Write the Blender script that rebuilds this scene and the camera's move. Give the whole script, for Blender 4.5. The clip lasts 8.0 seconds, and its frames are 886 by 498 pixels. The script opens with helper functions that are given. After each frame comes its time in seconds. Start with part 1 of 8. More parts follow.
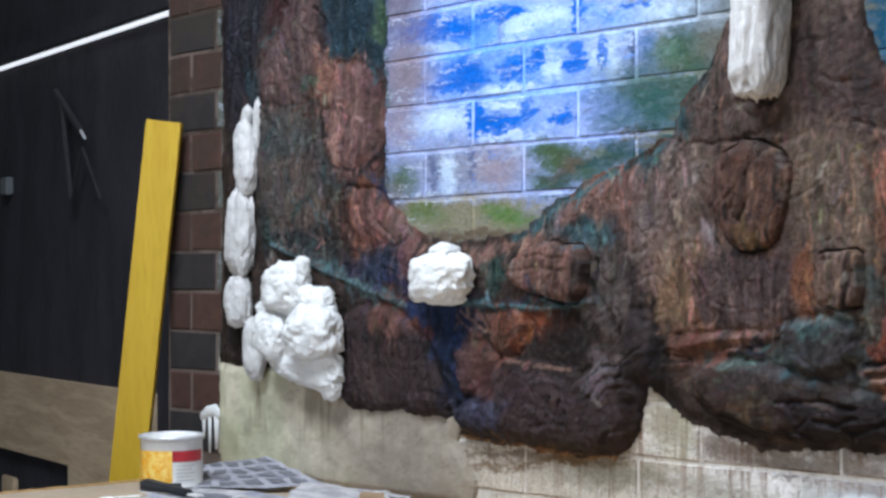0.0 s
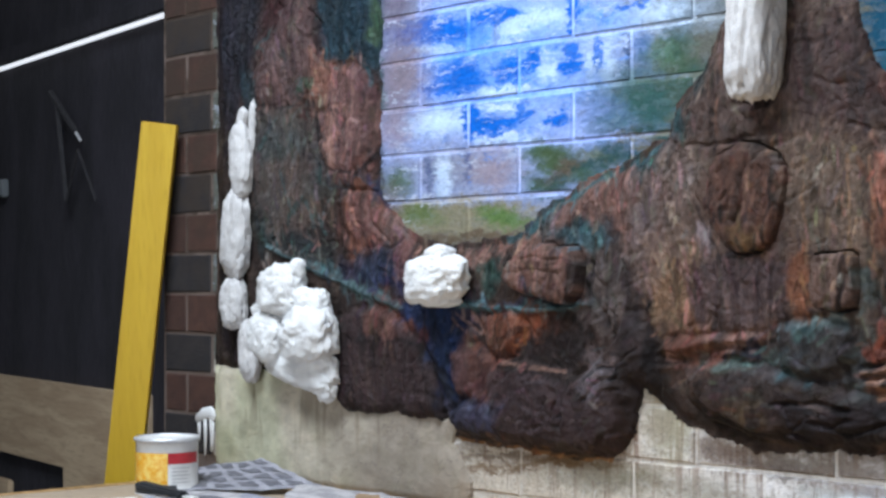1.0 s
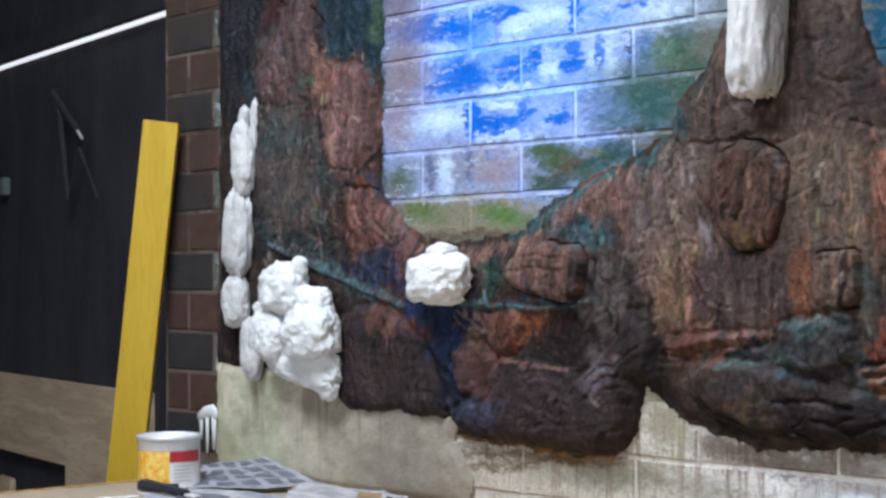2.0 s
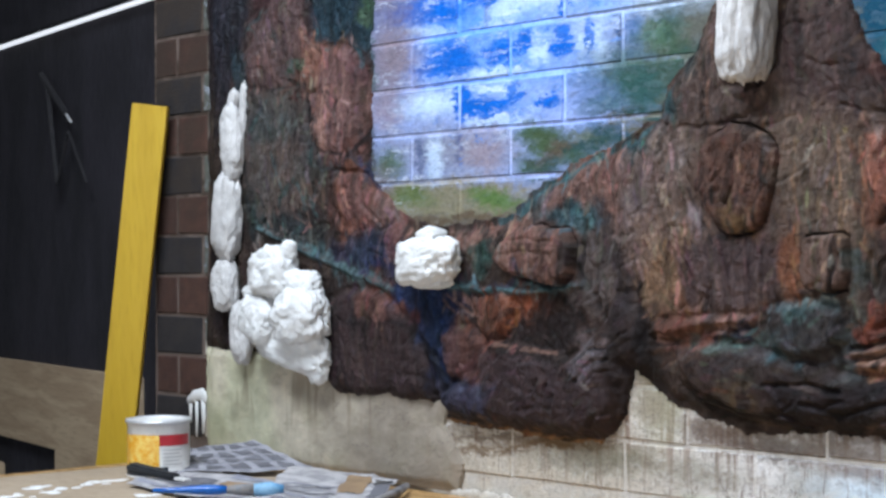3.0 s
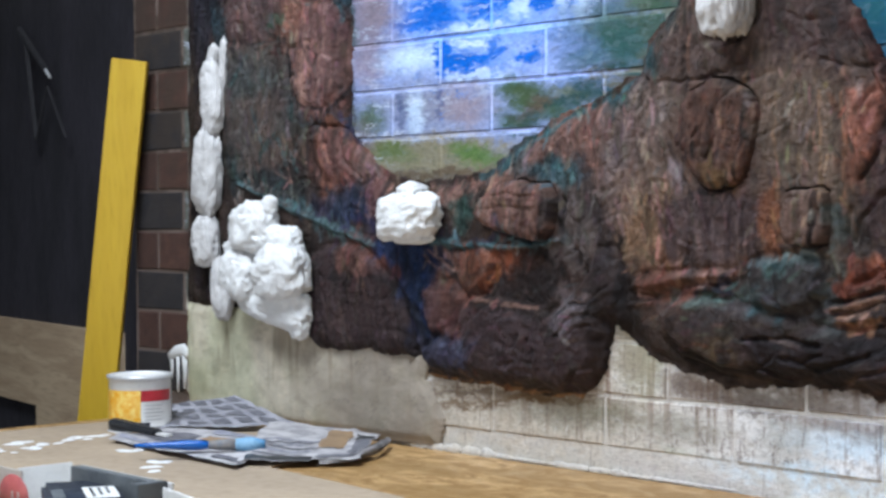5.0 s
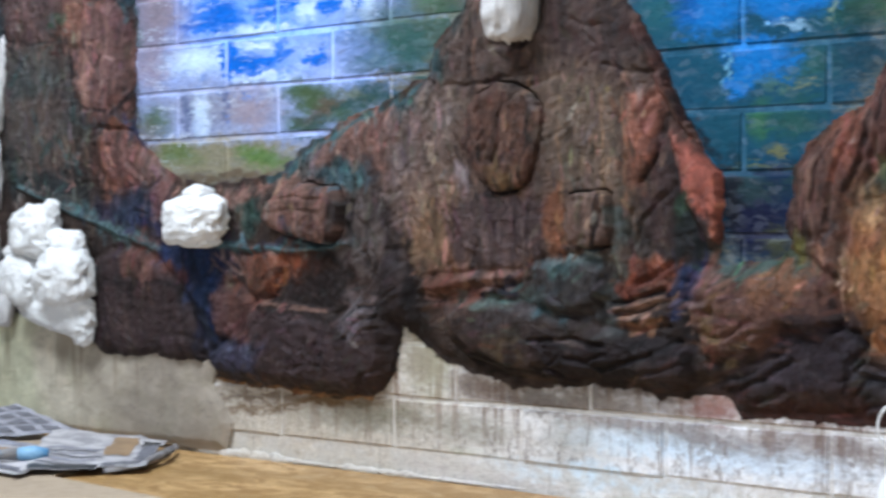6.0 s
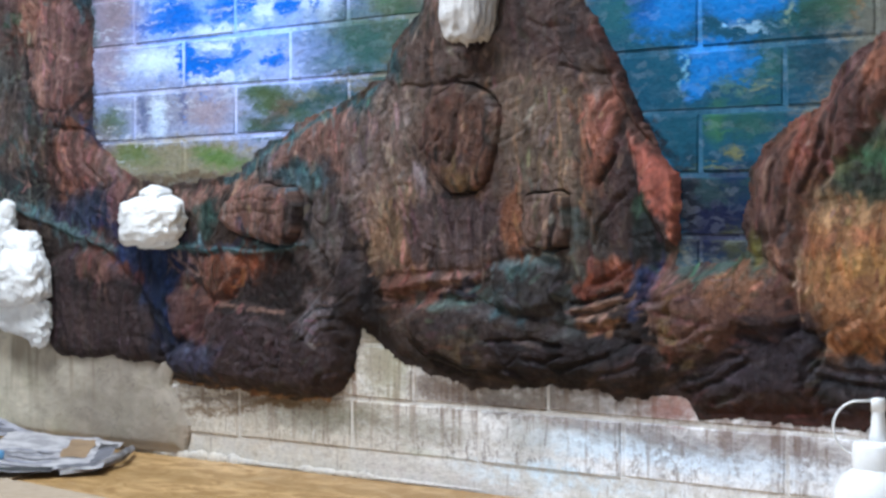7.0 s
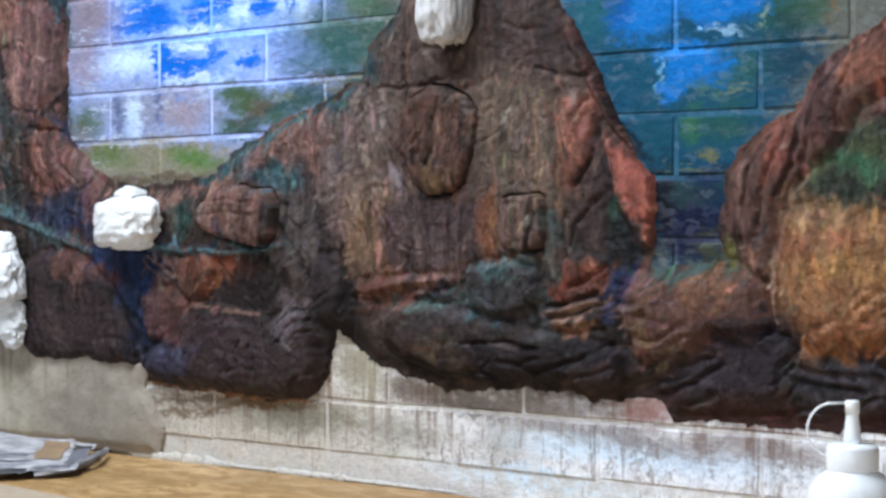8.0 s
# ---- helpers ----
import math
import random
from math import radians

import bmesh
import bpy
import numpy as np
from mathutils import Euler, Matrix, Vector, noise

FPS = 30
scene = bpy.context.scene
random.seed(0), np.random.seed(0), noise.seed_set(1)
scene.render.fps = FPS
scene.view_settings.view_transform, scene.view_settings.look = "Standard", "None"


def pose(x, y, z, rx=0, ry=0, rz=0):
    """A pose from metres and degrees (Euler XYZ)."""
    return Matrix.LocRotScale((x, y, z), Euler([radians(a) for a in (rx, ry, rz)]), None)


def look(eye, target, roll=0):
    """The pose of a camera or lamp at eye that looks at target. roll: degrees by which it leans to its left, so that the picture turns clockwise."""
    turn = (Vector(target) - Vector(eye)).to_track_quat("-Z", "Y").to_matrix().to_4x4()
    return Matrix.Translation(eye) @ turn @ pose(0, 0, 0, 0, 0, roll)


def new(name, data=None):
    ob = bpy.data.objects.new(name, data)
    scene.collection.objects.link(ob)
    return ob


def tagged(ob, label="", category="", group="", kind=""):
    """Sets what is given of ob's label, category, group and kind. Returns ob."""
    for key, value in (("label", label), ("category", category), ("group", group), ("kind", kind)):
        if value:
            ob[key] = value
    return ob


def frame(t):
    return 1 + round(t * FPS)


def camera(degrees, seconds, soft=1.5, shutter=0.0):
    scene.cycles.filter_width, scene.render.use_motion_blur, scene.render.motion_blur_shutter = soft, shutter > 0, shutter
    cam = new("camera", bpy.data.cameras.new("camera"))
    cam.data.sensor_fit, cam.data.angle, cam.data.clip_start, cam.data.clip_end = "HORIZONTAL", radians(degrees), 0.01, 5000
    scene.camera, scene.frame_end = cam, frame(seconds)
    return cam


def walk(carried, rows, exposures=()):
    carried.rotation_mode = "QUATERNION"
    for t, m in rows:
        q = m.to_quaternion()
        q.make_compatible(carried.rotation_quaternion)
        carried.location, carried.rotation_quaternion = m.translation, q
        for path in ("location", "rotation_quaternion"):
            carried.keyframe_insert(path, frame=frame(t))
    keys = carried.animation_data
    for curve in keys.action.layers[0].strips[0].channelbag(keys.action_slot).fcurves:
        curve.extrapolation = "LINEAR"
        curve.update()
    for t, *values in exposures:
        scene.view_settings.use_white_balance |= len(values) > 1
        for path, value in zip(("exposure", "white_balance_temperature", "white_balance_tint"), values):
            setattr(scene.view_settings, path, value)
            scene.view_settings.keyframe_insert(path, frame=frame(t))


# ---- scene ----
# Camera: turns on the spot, nearly level, in front of a bench against a brick wall.
BENCH = 0.85            # height of the bench top
Z0 = BENCH + 0.712      # height of the bed joint from which the courses are counted
EYE = (2.061, -1.784, Z0 - 0.348)
cam = camera(29.05, 8.0, soft=2.8, shutter=0.5)
ROWS = [
    (0.0, 48.554, 0.913, 0.193),
    (0.5, 48.490, 0.964, 0.213),
    (1.0, 48.405, 0.978, 0.209),
    (1.5, 48.486, 0.945, 0.213),
    (3.0, 48.114, 0.365, 0.253),
    (3.5, 47.998, -0.888, 0.285),
    (4.0, 48.215, -1.175, 0.250),
    (4.2, 48.246, -1.150, 0.223),
    (5.3, 46.278, -1.137, 0.482),
    (5.5, 44.848, -1.145, 0.470),
    (6.0, 40.373, -1.093, 0.518),
    (6.5, 38.991, -1.062, 0.499),
    (7.0, 38.965, -1.066, 0.486),
    (7.5, 37.703, -1.052, 0.494),
    (8.0, 38.155, -1.011, 0.337),
]
walk(cam, [(t, pose(*EYE, 90 + pitch, roll, yaw)) for t, yaw, pitch, roll in ROWS],
     exposures=[(0.0, 0.0), (5.3, -0.02), (6.5, 0.12), (8.0, 0.12)])

# ---- light ----
scene.view_settings.exposure = 0.0
world = bpy.data.worlds.new("sky")
scene.world = world
world.use_nodes = True
wn = world.node_tree.nodes
sky = wn.new("ShaderNodeTexSky")
sky.sky_type, sky.sun_disc = "NISHITA", False
sky.sun_elevation, sky.sun_rotation = radians(40), radians(200)
wn["Background"].inputs["Strength"].default_value = 0.1
world.node_tree.links.new(sky.outputs[0], wn["Background"].inputs["Color"])


ROOF_X, ROOF_Y = 0.38, -1.25


def area(name, m, w, h, watts, colour):
    lamp = bpy.data.lights.new(name, "AREA")
    lamp.shape, lamp.size, lamp.size_y, lamp.energy, lamp.color = "RECTANGLE", w, h, watts, colour
    ob = new(name, lamp)
    ob.matrix_world = m
    return ob


# added daylight from two unseen openings: in the roof over the bench and a doorway behind the camera
area("key_light_above", look((ROOF_X, ROOF_Y, 3.02), (ROOF_X, ROOF_Y, 0)), 1.3, 0.9, 108, (0.77, 0.875, 1.0))
area("fill_light_behind", look((2.2, -4.05, 1.3), (1.4, 0, 1.2)), 1.6, 2.0, 56, (0.775, 0.87, 1.0))


# ---- materials ----
class Mat:
    """A node material with short ways to add nodes."""

    def __init__(self, name, rough=0.7, metal=0.0, gloss=0.5):
        self.m = bpy.data.materials.new(name)
        self.m.use_nodes = True
        self.t = self.m.node_tree
        self.b = self.t.nodes["Principled BSDF"]
        self.b.inputs["Roughness"].default_value = rough
        self.b.inputs["Metallic"].default_value = metal
        self.b.inputs["Specular IOR Level"].default_value = gloss
        self.pos = self.t.nodes.new("ShaderNodeNewGeometry").outputs["Position"]

    def link(self, a, b):
        self.t.links.new(a, b)

    def put(self, sock, v):
        if isinstance(v, (int, float)):
            sock.default_value = v
        elif isinstance(v, (tuple, list)):
            sock.default_value = (*v, 1) if len(v) == 3 and sock.type == "RGBA" else v
        else:
            self.link(v, sock)

    def math(self, op, a, b=0.0, c=0.0):
        n = self.t.nodes.new("ShaderNodeMath")
        n.operation = op
        for s, v in zip(n.inputs, (a, b, c)):
            self.put(s, v)
        return n.outputs[0]

    def vmath(self, op, a, b=(0, 0, 0)):
        n = self.t.nodes.new("ShaderNodeVectorMath")
        n.operation = op
        self.put(n.inputs[0], a), self.put(n.inputs[1], b)
        return n.outputs["Value" if op == "LENGTH" else "Vector"]

    def mapping(self, v, loc=(0, 0, 0), rot=(0, 0, 0), scale=(1, 1, 1), kind="POINT"):
        n = self.t.nodes.new("ShaderNodeMapping")
        n.vector_type = kind
        self.put(n.inputs[0], v)
        n.inputs["Location"].default_value = loc
        n.inputs["Rotation"].default_value = rot
        n.inputs["Scale"].default_value = scale
        return n.outputs[0]

    def noise(self, v, scale, detail=4.0, rough=0.6, colour=False, swirl=0.0):
        n = self.t.nodes.new("ShaderNodeTexNoise")
        self.put(n.inputs["Vector"], v)
        n.inputs["Scale"].default_value = scale
        n.inputs["Detail"].default_value = detail
        n.inputs["Roughness"].default_value = rough
        n.inputs["Distortion"].default_value = swirl
        return n.outputs["Color" if colour else "Fac"]

    def ramp(self, v, a, b, lo=0.0, hi=1.0):
        n = self.t.nodes.new("ShaderNodeMapRange")
        n.interpolation_type = "SMOOTHSTEP"
        for s, x in zip(n.inputs, (v, a, b, lo, hi)):
            self.put(s, x)
        return n.outputs[0]

    def mix(self, f, a, b, mode="MIX"):
        n = self.t.nodes.new("ShaderNodeMix")
        n.data_type, n.blend_type = "RGBA", mode
        self.put(n.inputs[0], f), self.put(n.inputs[6], a), self.put(n.inputs[7], b)
        return n.outputs[2]

    def xyz(self, v):
        n = self.t.nodes.new("ShaderNodeSeparateXYZ")
        self.put(n.inputs[0], v)
        return n.outputs

    def rand(self):
        return self.t.nodes.new("ShaderNodeObjectInfo").outputs["Random"]

    def base(self, c):
        self.put(self.b.inputs["Base Color"], c)
        return self

    def rough(self, v):
        self.put(self.b.inputs["Roughness"], v)
        return self

    def bump(self, h, dist=0.002, strength=0.6):
        n = self.t.nodes.new("ShaderNodeBump")
        n.inputs["Strength"].default_value, n.inputs["Distance"].default_value = strength, dist
        self.put(n.inputs["Height"], h)
        self.link(n.outputs[0], self.b.inputs["Normal"])
        return self


def plain(name, a, b, scale=20.0, rough=0.6, metal=0.0, bump=0.0005, stretch=(1, 1, 1)):
    """Two tones of one colour mixed by a coarse and a fine noise, with fine relief."""
    m = Mat(name, rough, metal)
    v = m.mapping(m.pos, scale=stretch)
    n1, n2 = m.noise(v, scale, 5), m.noise(v, scale * 9, 3)
    c = m.mix(m.ramp(n1, 0.35, 0.65), a, b)
    c = m.mix(m.math("MULTIPLY", m.ramp(n2, 0.45, 0.8), 0.35), c, tuple(x * 0.6 for x in a))
    m.base(c)
    m.rough(m.ramp(n2, 0.2, 0.8, rough - 0.1, rough + 0.1))
    if bump:
        m.bump(m.math("ADD", n1, m.math("MULTIPLY", n2, 0.4)), bump * 4)
    return m.m


class Mural(Mat):
    """Paint laid on by position on the wall: soft patches over one another, with ragged brush edges."""

    def dabs(self, v, scale):
        n = self.t.nodes.new("ShaderNodeTexVoronoi")
        self.put(n.inputs["Vector"], v)
        n.inputs["Scale"].default_value = scale
        return n.outputs["Color"]

    def start(self, colour, warp=0.007, rag=0.6):
        self.c, self.rag = colour, rag
        n = self.noise(self.pos, 14, 3, 0.6, colour=True)
        off = self.vmath("MULTIPLY", self.vmath("SUBTRACT", n, (0.5, 0.5, 0.5)), (warp * 4, 0, warp * 4))
        # brush dabs: each takes the paint of a place a little way off
        fine = self.vmath("MULTIPLY", self.vmath("SUBTRACT", self.noise(self.pos, 70, 3, 0.6, colour=True), (0.5, 0.5, 0.5)), (0.020, 0, 0.020))
        v = self.mapping(self.vmath("ADD", self.pos, fine), rot=(0, 0.2, 0), scale=(0.5, 1, 1.1))
        self.cell = self.dabs(v, 150)
        jump = self.vmath("MULTIPLY", self.vmath("SUBTRACT", self.cell, (0.5, 0.5, 0.5)), (0.014, 0, 0.010))
        self.w = self.vmath("ADD", self.vmath("ADD", self.pos, off), jump)
        long, small = self.noise(self.mapping(self.pos, scale=(0.45, 1, 1.3)), 34, 5, 0.7), self.noise(self.mapping(self.pos, scale=(0.7, 1, 1)), 95, 4, 0.7)
        both = self.math("ADD", self.math("MULTIPLY", long, 2.2), self.math("MULTIPLY", small, 1.0))
        self.stroke = self.math("MULTIPLY", self.math("SUBTRACT", both, 1.6), rag)
        return self

    def patch(self, colour, x, z, rx, rz, turn=0.0, soft=0.4, amount=1.0):
        high = max(rx, rz) if turn % 180 else rz
        if rx * rz < self.least or z - 1.7 * high - 0.03 > self.high_z or z + 1.7 * high + 0.03 < self.low_z:
            return self
        v = self.mapping(self.w, (x, 0, Z0 + z), (0, radians(turn), 0), (rx, 1e4, rz), "TEXTURE")
        d = self.math("ADD", self.vmath("LENGTH", v), self.stroke)
        f = self.ramp(d, 1 + soft, 1 - soft, 0.0, amount)
        self.c = self.mix(f, self.c, colour)
        return self


def mural_paint(name, side, low_z=-9.0, high_z=9.0, mortar=False):
    """Mural paint of the courses between two heights, left or right of the mound."""
    m = Mural(name, 0.7, gloss=0.12)
    m.start((0.10, 0.105, 0.09))
    m.least, m.low_z, m.high_z = 0.0012 if mortar else 0.0, low_z, high_z
    if side in "left both":
        m.patch((0.27, 0.37, 0.70), 0.142, -0.054, 0.331, 0.225, -0, 0.2, 1.00)
        m.patch((0.184, 0.195, 0.281), -0.069, -0.031, 0.049, 0.122, -0, 0.9, 0.90)
        m.patch((0.19, 0.33, 0.78), 0.212, 0.005, 0.183, 0.073, -0, 0.9, 0.80)
        m.patch((0.362, 0.477, 0.649), 0.471, 0.011, 0.109, 0.027, -0, 0.9, 0.80)
        m.patch((0.26, 0.35, 0.60), 0.398, -0.041, 0.081, 0.041, -0, 0.9, 0.70)
        m.patch((0.211, 0.225, 0.302), 0.105, -0.181, 0.157, 0.045, -0, 0.9, 0.95)
        m.patch((0.196, 0.179, 0.123), 0.068, -0.261, 0.229, 0.038, -0, 0.4, 1.00)
        m.patch((0.044, 0.240, 0.766), 0.102, 0.026, 0.172, 0.035, 4, 0.9, 0.64)
        m.patch((0.044, 0.240, 0.766), 0.169, -0.050, 0.173, 0.040, 4, 0.9, 0.56)
        m.patch((0.044, 0.240, 0.766), 0.397, 0.021, 0.056, 0.019, 7, 0.9, 0.45)
        m.patch((0.044, 0.240, 0.766), 0.206, -0.122, 0.092, 0.019, -0, 0.9, 0.41)
        m.patch((0.044, 0.240, 0.766), 0.034, -0.001, 0.063, 0.009, -0, 0.9, 0.45)
        m.patch((0.539, 0.700, 0.900), 0.043, -0.102, 0.066, 0.017, -0, 0.9, 0.90)
        m.patch((0.539, 0.700, 0.900), 0.184, -0.067, 0.060, 0.008, 4, 0.9, 0.90)
        m.patch((0.539, 0.700, 0.900), 0.212, 0.023, 0.032, 0.018, -0, 0.9, 0.80)
        m.patch((0.539, 0.700, 0.900), 0.287, -0.043, 0.024, 0.014, -0, 0.9, 0.80)
        m.patch((0.539, 0.700, 0.900), 0.274, 0.035, 0.051, 0.015, 6, 0.9, 0.70)
        m.patch((0.539, 0.700, 0.900), 0.184, -0.089, 0.043, 0.006, -0, 0.9, 0.80)
        m.patch((0.539, 0.700, 0.900), 0.408, -0.047, 0.014, 0.028, -0, 0.9, 0.70)
        m.patch((0.539, 0.700, 0.900), 0.373, -0.039, 0.009, 0.021, -0, 0.9, 0.70)
        m.patch((0.539, 0.700, 0.900), 0.191, -0.138, 0.067, 0.006, 4, 0.9, 0.80)
        m.patch((0.539, 0.700, 0.900), 0.055, -0.190, 0.017, 0.031, -0, 0.9, 0.70)
        m.patch((0.539, 0.700, 0.900), 0.034, 0.012, 0.054, 0.007, 5, 0.9, 0.70)
        m.patch((0.539, 0.700, 0.900), 0.513, 0.020, 0.035, 0.010, 6, 0.9, 0.60)
        m.patch((0.539, 0.700, 0.900), -0.055, 0.083, 0.041, 0.010, -0, 0.9, 0.50)
        m.patch((0.002, 0.116, 0.540), 0.026, 0.046, 0.103, 0.020, 5, 0.3, 1.00)
        m.patch((0.002, 0.116, 0.540), -0.038, 0.041, 0.030, 0.010, -0, 0.3, 1.00)
        m.patch((0.002, 0.116, 0.540), 0.172, 0.049, 0.059, 0.011, 3, 0.3, 1.00)
        m.patch((0.002, 0.116, 0.540), 0.338, 0.032, 0.014, 0.034, -0, 0.3, 1.00)
        m.patch((0.002, 0.116, 0.540), 0.100, -0.036, 0.058, 0.027, 10, 0.3, 1.00)
        m.patch((0.002, 0.116, 0.540), 0.038, -0.046, 0.040, 0.013, -0, 0.3, 0.90)
        m.patch((0.002, 0.116, 0.540), 0.205, -0.034, 0.031, 0.020, -0, 0.3, 1.00)
        m.patch((0.002, 0.116, 0.540), 0.254, -0.026, 0.017, 0.016, -0, 0.3, 1.00)
        m.patch((0.002, 0.116, 0.540), 0.331, -0.042, 0.025, 0.012, -0, 0.3, 1.00)
        m.patch((0.002, 0.116, 0.540), 0.337, -0.022, 0.015, 0.018, -0, 0.3, 0.90)
        m.patch((0.002, 0.116, 0.540), 0.163, -0.116, 0.050, 0.016, 3, 0.3, 1.00)
        m.patch((0.002, 0.116, 0.540), 0.116, -0.109, 0.017, 0.034, -0, 0.3, 1.00)
        m.patch((0.002, 0.116, 0.540), 0.308, -0.116, 0.025, 0.009, -0, 0.3, 1.00)
        m.patch((0.002, 0.116, 0.540), 0.235, -0.106, 0.031, 0.006, -7, 0.3, 0.90)
        m.patch((0.002, 0.116, 0.540), 0.453, 0.036, 0.030, 0.005, -0, 0.3, 0.90)
        m.patch((0.002, 0.116, 0.540), 0.233, -0.089, 0.011, 0.010, -0, 0.3, 0.80)
        m.patch((0.002, 0.116, 0.540), 0.388, -0.026, 0.007, 0.027, -0, 0.3, 0.80)
        m.patch((0.012, 0.034, 0.096), 0.446, -0.036, 0.006, 0.027, -0, 0.8, 0.80)
        m.patch((0.044, 0.109, 0.302), 0.471, -0.030, 0.015, 0.025, -0, 0.9, 0.80)
        m.patch((0.033, 0.058, 0.182), 0.112, -0.174, 0.006, 0.025, -0, 0.8, 0.80)
        m.patch((0.055, 0.079, 0.181), 0.022, -0.183, 0.010, 0.027, -0, 0.8, 0.80)
        m.patch((0.097, 0.139, 0.277), 0.176, 0.023, 0.006, 0.030, -0, 0.8, 0.50)
        m.patch((0.046, 0.094, 0.034), -0.057, -0.195, 0.036, 0.021, -0, 0.8, 0.85)
        m.patch((0.072, 0.122, 0.031), 0.002, -0.249, 0.049, 0.015, 6, 0.8, 0.80)
        m.patch((0.071, 0.145, 0.037), 0.193, -0.258, 0.058, 0.012, 10, 0.8, 0.90)
        m.patch((0.047, 0.118, 0.064), 0.276, -0.164, 0.031, 0.014, -0, 0.8, 0.85)
        m.patch((0.041, 0.087, 0.040), 0.322, -0.188, 0.070, 0.021, 16, 0.8, 0.95)
        m.patch((0.092, 0.113, 0.048), 0.380, -0.174, 0.041, 0.011, 14, 0.8, 0.80)
        m.patch((0.019, 0.077, 0.066), 0.466, -0.101, 0.072, 0.029, 9, 0.8, 0.95)
        m.patch((0.057, 0.123, 0.070), 0.516, -0.039, 0.042, 0.020, -0, 0.8, 0.85)
        m.patch((0.035, 0.077, 0.043), 0.548, -0.064, 0.023, 0.022, -0, 0.8, 0.90)
        m.patch((0.031, 0.087, 0.072), 0.411, -0.127, 0.038, 0.011, -0, 0.8, 0.80)
        m.patch((0.007, 0.053, 0.074), 0.442, -0.175, 0.055, 0.011, 19, 0.8, 0.90)
        m.patch((0.029, 0.077, 0.031), 0.269, -0.213, 0.036, 0.014, 10, 0.8, 0.90)
        m.patch((0.014, 0.059, 0.060), 0.502, -0.153, 0.034, 0.008, 15, 0.8, 0.80)
        m.patch((0.020, 0.064, 0.063), 0.575, -0.105, 0.032, 0.035, -0, 0.8, 0.90)
        m.patch((0.077, 0.139, 0.300), 0.389, -0.107, 0.045, 0.021, -0, 0.9, 0.60)
        m.patch((0.035, 0.077, 0.059), 0.487, -0.081, 0.088, 0.028, 11, 0.9, 0.70)
        m.patch((0.024, 0.064, 0.043), 0.361, -0.195, 0.068, 0.018, 16, 0.9, 0.70)
        m.patch((0.010, 0.039, 0.037), 0.461, -0.142, 0.073, 0.005, 3, 0.8, 0.70)
        m.patch((0.012, 0.046, 0.041), 0.542, -0.019, 0.023, 0.026, -0, 0.9, 0.50)
        m.patch((0.086, 0.058, 0.037), 0.083, -0.285, 0.196, 0.008, -0, 0.8, 0.80)
        m.patch((0.051, 0.055, 0.033), 0.323, -0.229, 0.068, 0.010, 20, 0.8, 0.70)
        m.patch((0.023, 0.059, 0.060), 0.443, -0.188, 0.063, 0.009, 23, 0.8, 0.70)
        m.patch((0.115, 0.072, 0.052), -0.083, -0.237, 0.028, 0.041, 28, 0.8, 0.60)
    m.patch((0.203, 0.170, 0.216), -0.048, -0.018, 0.062, 0.073, 0, 0.9, 1.00)
    m.patch((0.138, 0.121, 0.176), -0.057, 0.091, 0.062, 0.046, 0, 0.8, 0.95)
    m.patch((0.024, 0.053, 0.065), -0.105, -0.013, 0.013, 0.045, 0, 0.6, 0.90)
    m.patch((0.014, 0.038, 0.049), -0.109, 0.062, 0.016, 0.047, 0, 0.7, 0.90)
    m.patch((0.047, 0.080, 0.086), -0.093, -0.056, 0.010, 0.020, 0, 0.8, 0.80)
    m.patch((0.264, 0.224, 0.302), -0.066, -0.113, 0.034, 0.028, 0, 0.8, 0.70)
    m.patch((0.032, 0.036, 0.040), -0.100, -0.171, 0.009, 0.043, 0, 0.6, 0.85)
    m.patch((0.270, 0.212, 0.253), 0.169, -0.183, 0.045, 0.029, 0, 0.8, 0.70)
    m.patch((0.024, 0.058, 0.047), 0.313, -0.206, 0.046, 0.012, -20, 0.7, 0.80)
    m.patch((0.018, 0.055, 0.057), 0.402, -0.179, 0.044, 0.010, -18, 0.7, 0.85)
    m.patch((0.024, 0.074, 0.073), 0.492, -0.112, 0.029, 0.027, 0, 0.8, 0.85)
    m.patch((0.051, 0.080, 0.036), 0.295, -0.172, 0.044, 0.015, 0, 0.8, 0.80)
    m.patch((0.106, 0.060, 0.047), 0.324, -0.190, 0.032, 0.010, -20, 0.8, 0.60)
    if side in "right both":
        m.patch((0.005, 0.053, 0.100), 1.008, -0.101, 0.179, 0.291, -0, 0.2, 1.00)
        m.patch((0.012, 0.080, 0.103), 0.904, -0.099, 0.032, 0.030, -0, 0.9, 0.90)
        m.patch((0.005, 0.056, 0.100), 0.957, -0.172, 0.042, 0.026, -0, 0.9, 0.90)
        m.patch((0.019, 0.080, 0.079), 1.100, -0.179, 0.036, 0.021, -0, 0.9, 0.90)
        m.patch((0.015, 0.068, 0.060), 1.152, -0.113, 0.039, 0.025, -0, 0.9, 0.90)
        m.patch((0.007, 0.039, 0.064), 1.174, -0.170, 0.035, 0.027, -0, 0.8, 0.90)
        m.patch((0.005, 0.051, 0.084), 0.987, -0.251, 0.030, 0.037, -0, 0.8, 0.90)
        m.patch((0.002, 0.125, 0.400), 0.976, -0.102, 0.049, 0.032, -0, 0.4, 1.00)
        m.patch((0.002, 0.125, 0.400), 1.071, -0.094, 0.069, 0.025, 5, 0.4, 1.00)
        m.patch((0.002, 0.125, 0.400), 1.039, -0.164, 0.052, 0.026, 10, 0.4, 1.00)
        m.patch((0.002, 0.125, 0.400), 1.010, -0.194, 0.015, 0.014, -0, 0.4, 1.00)
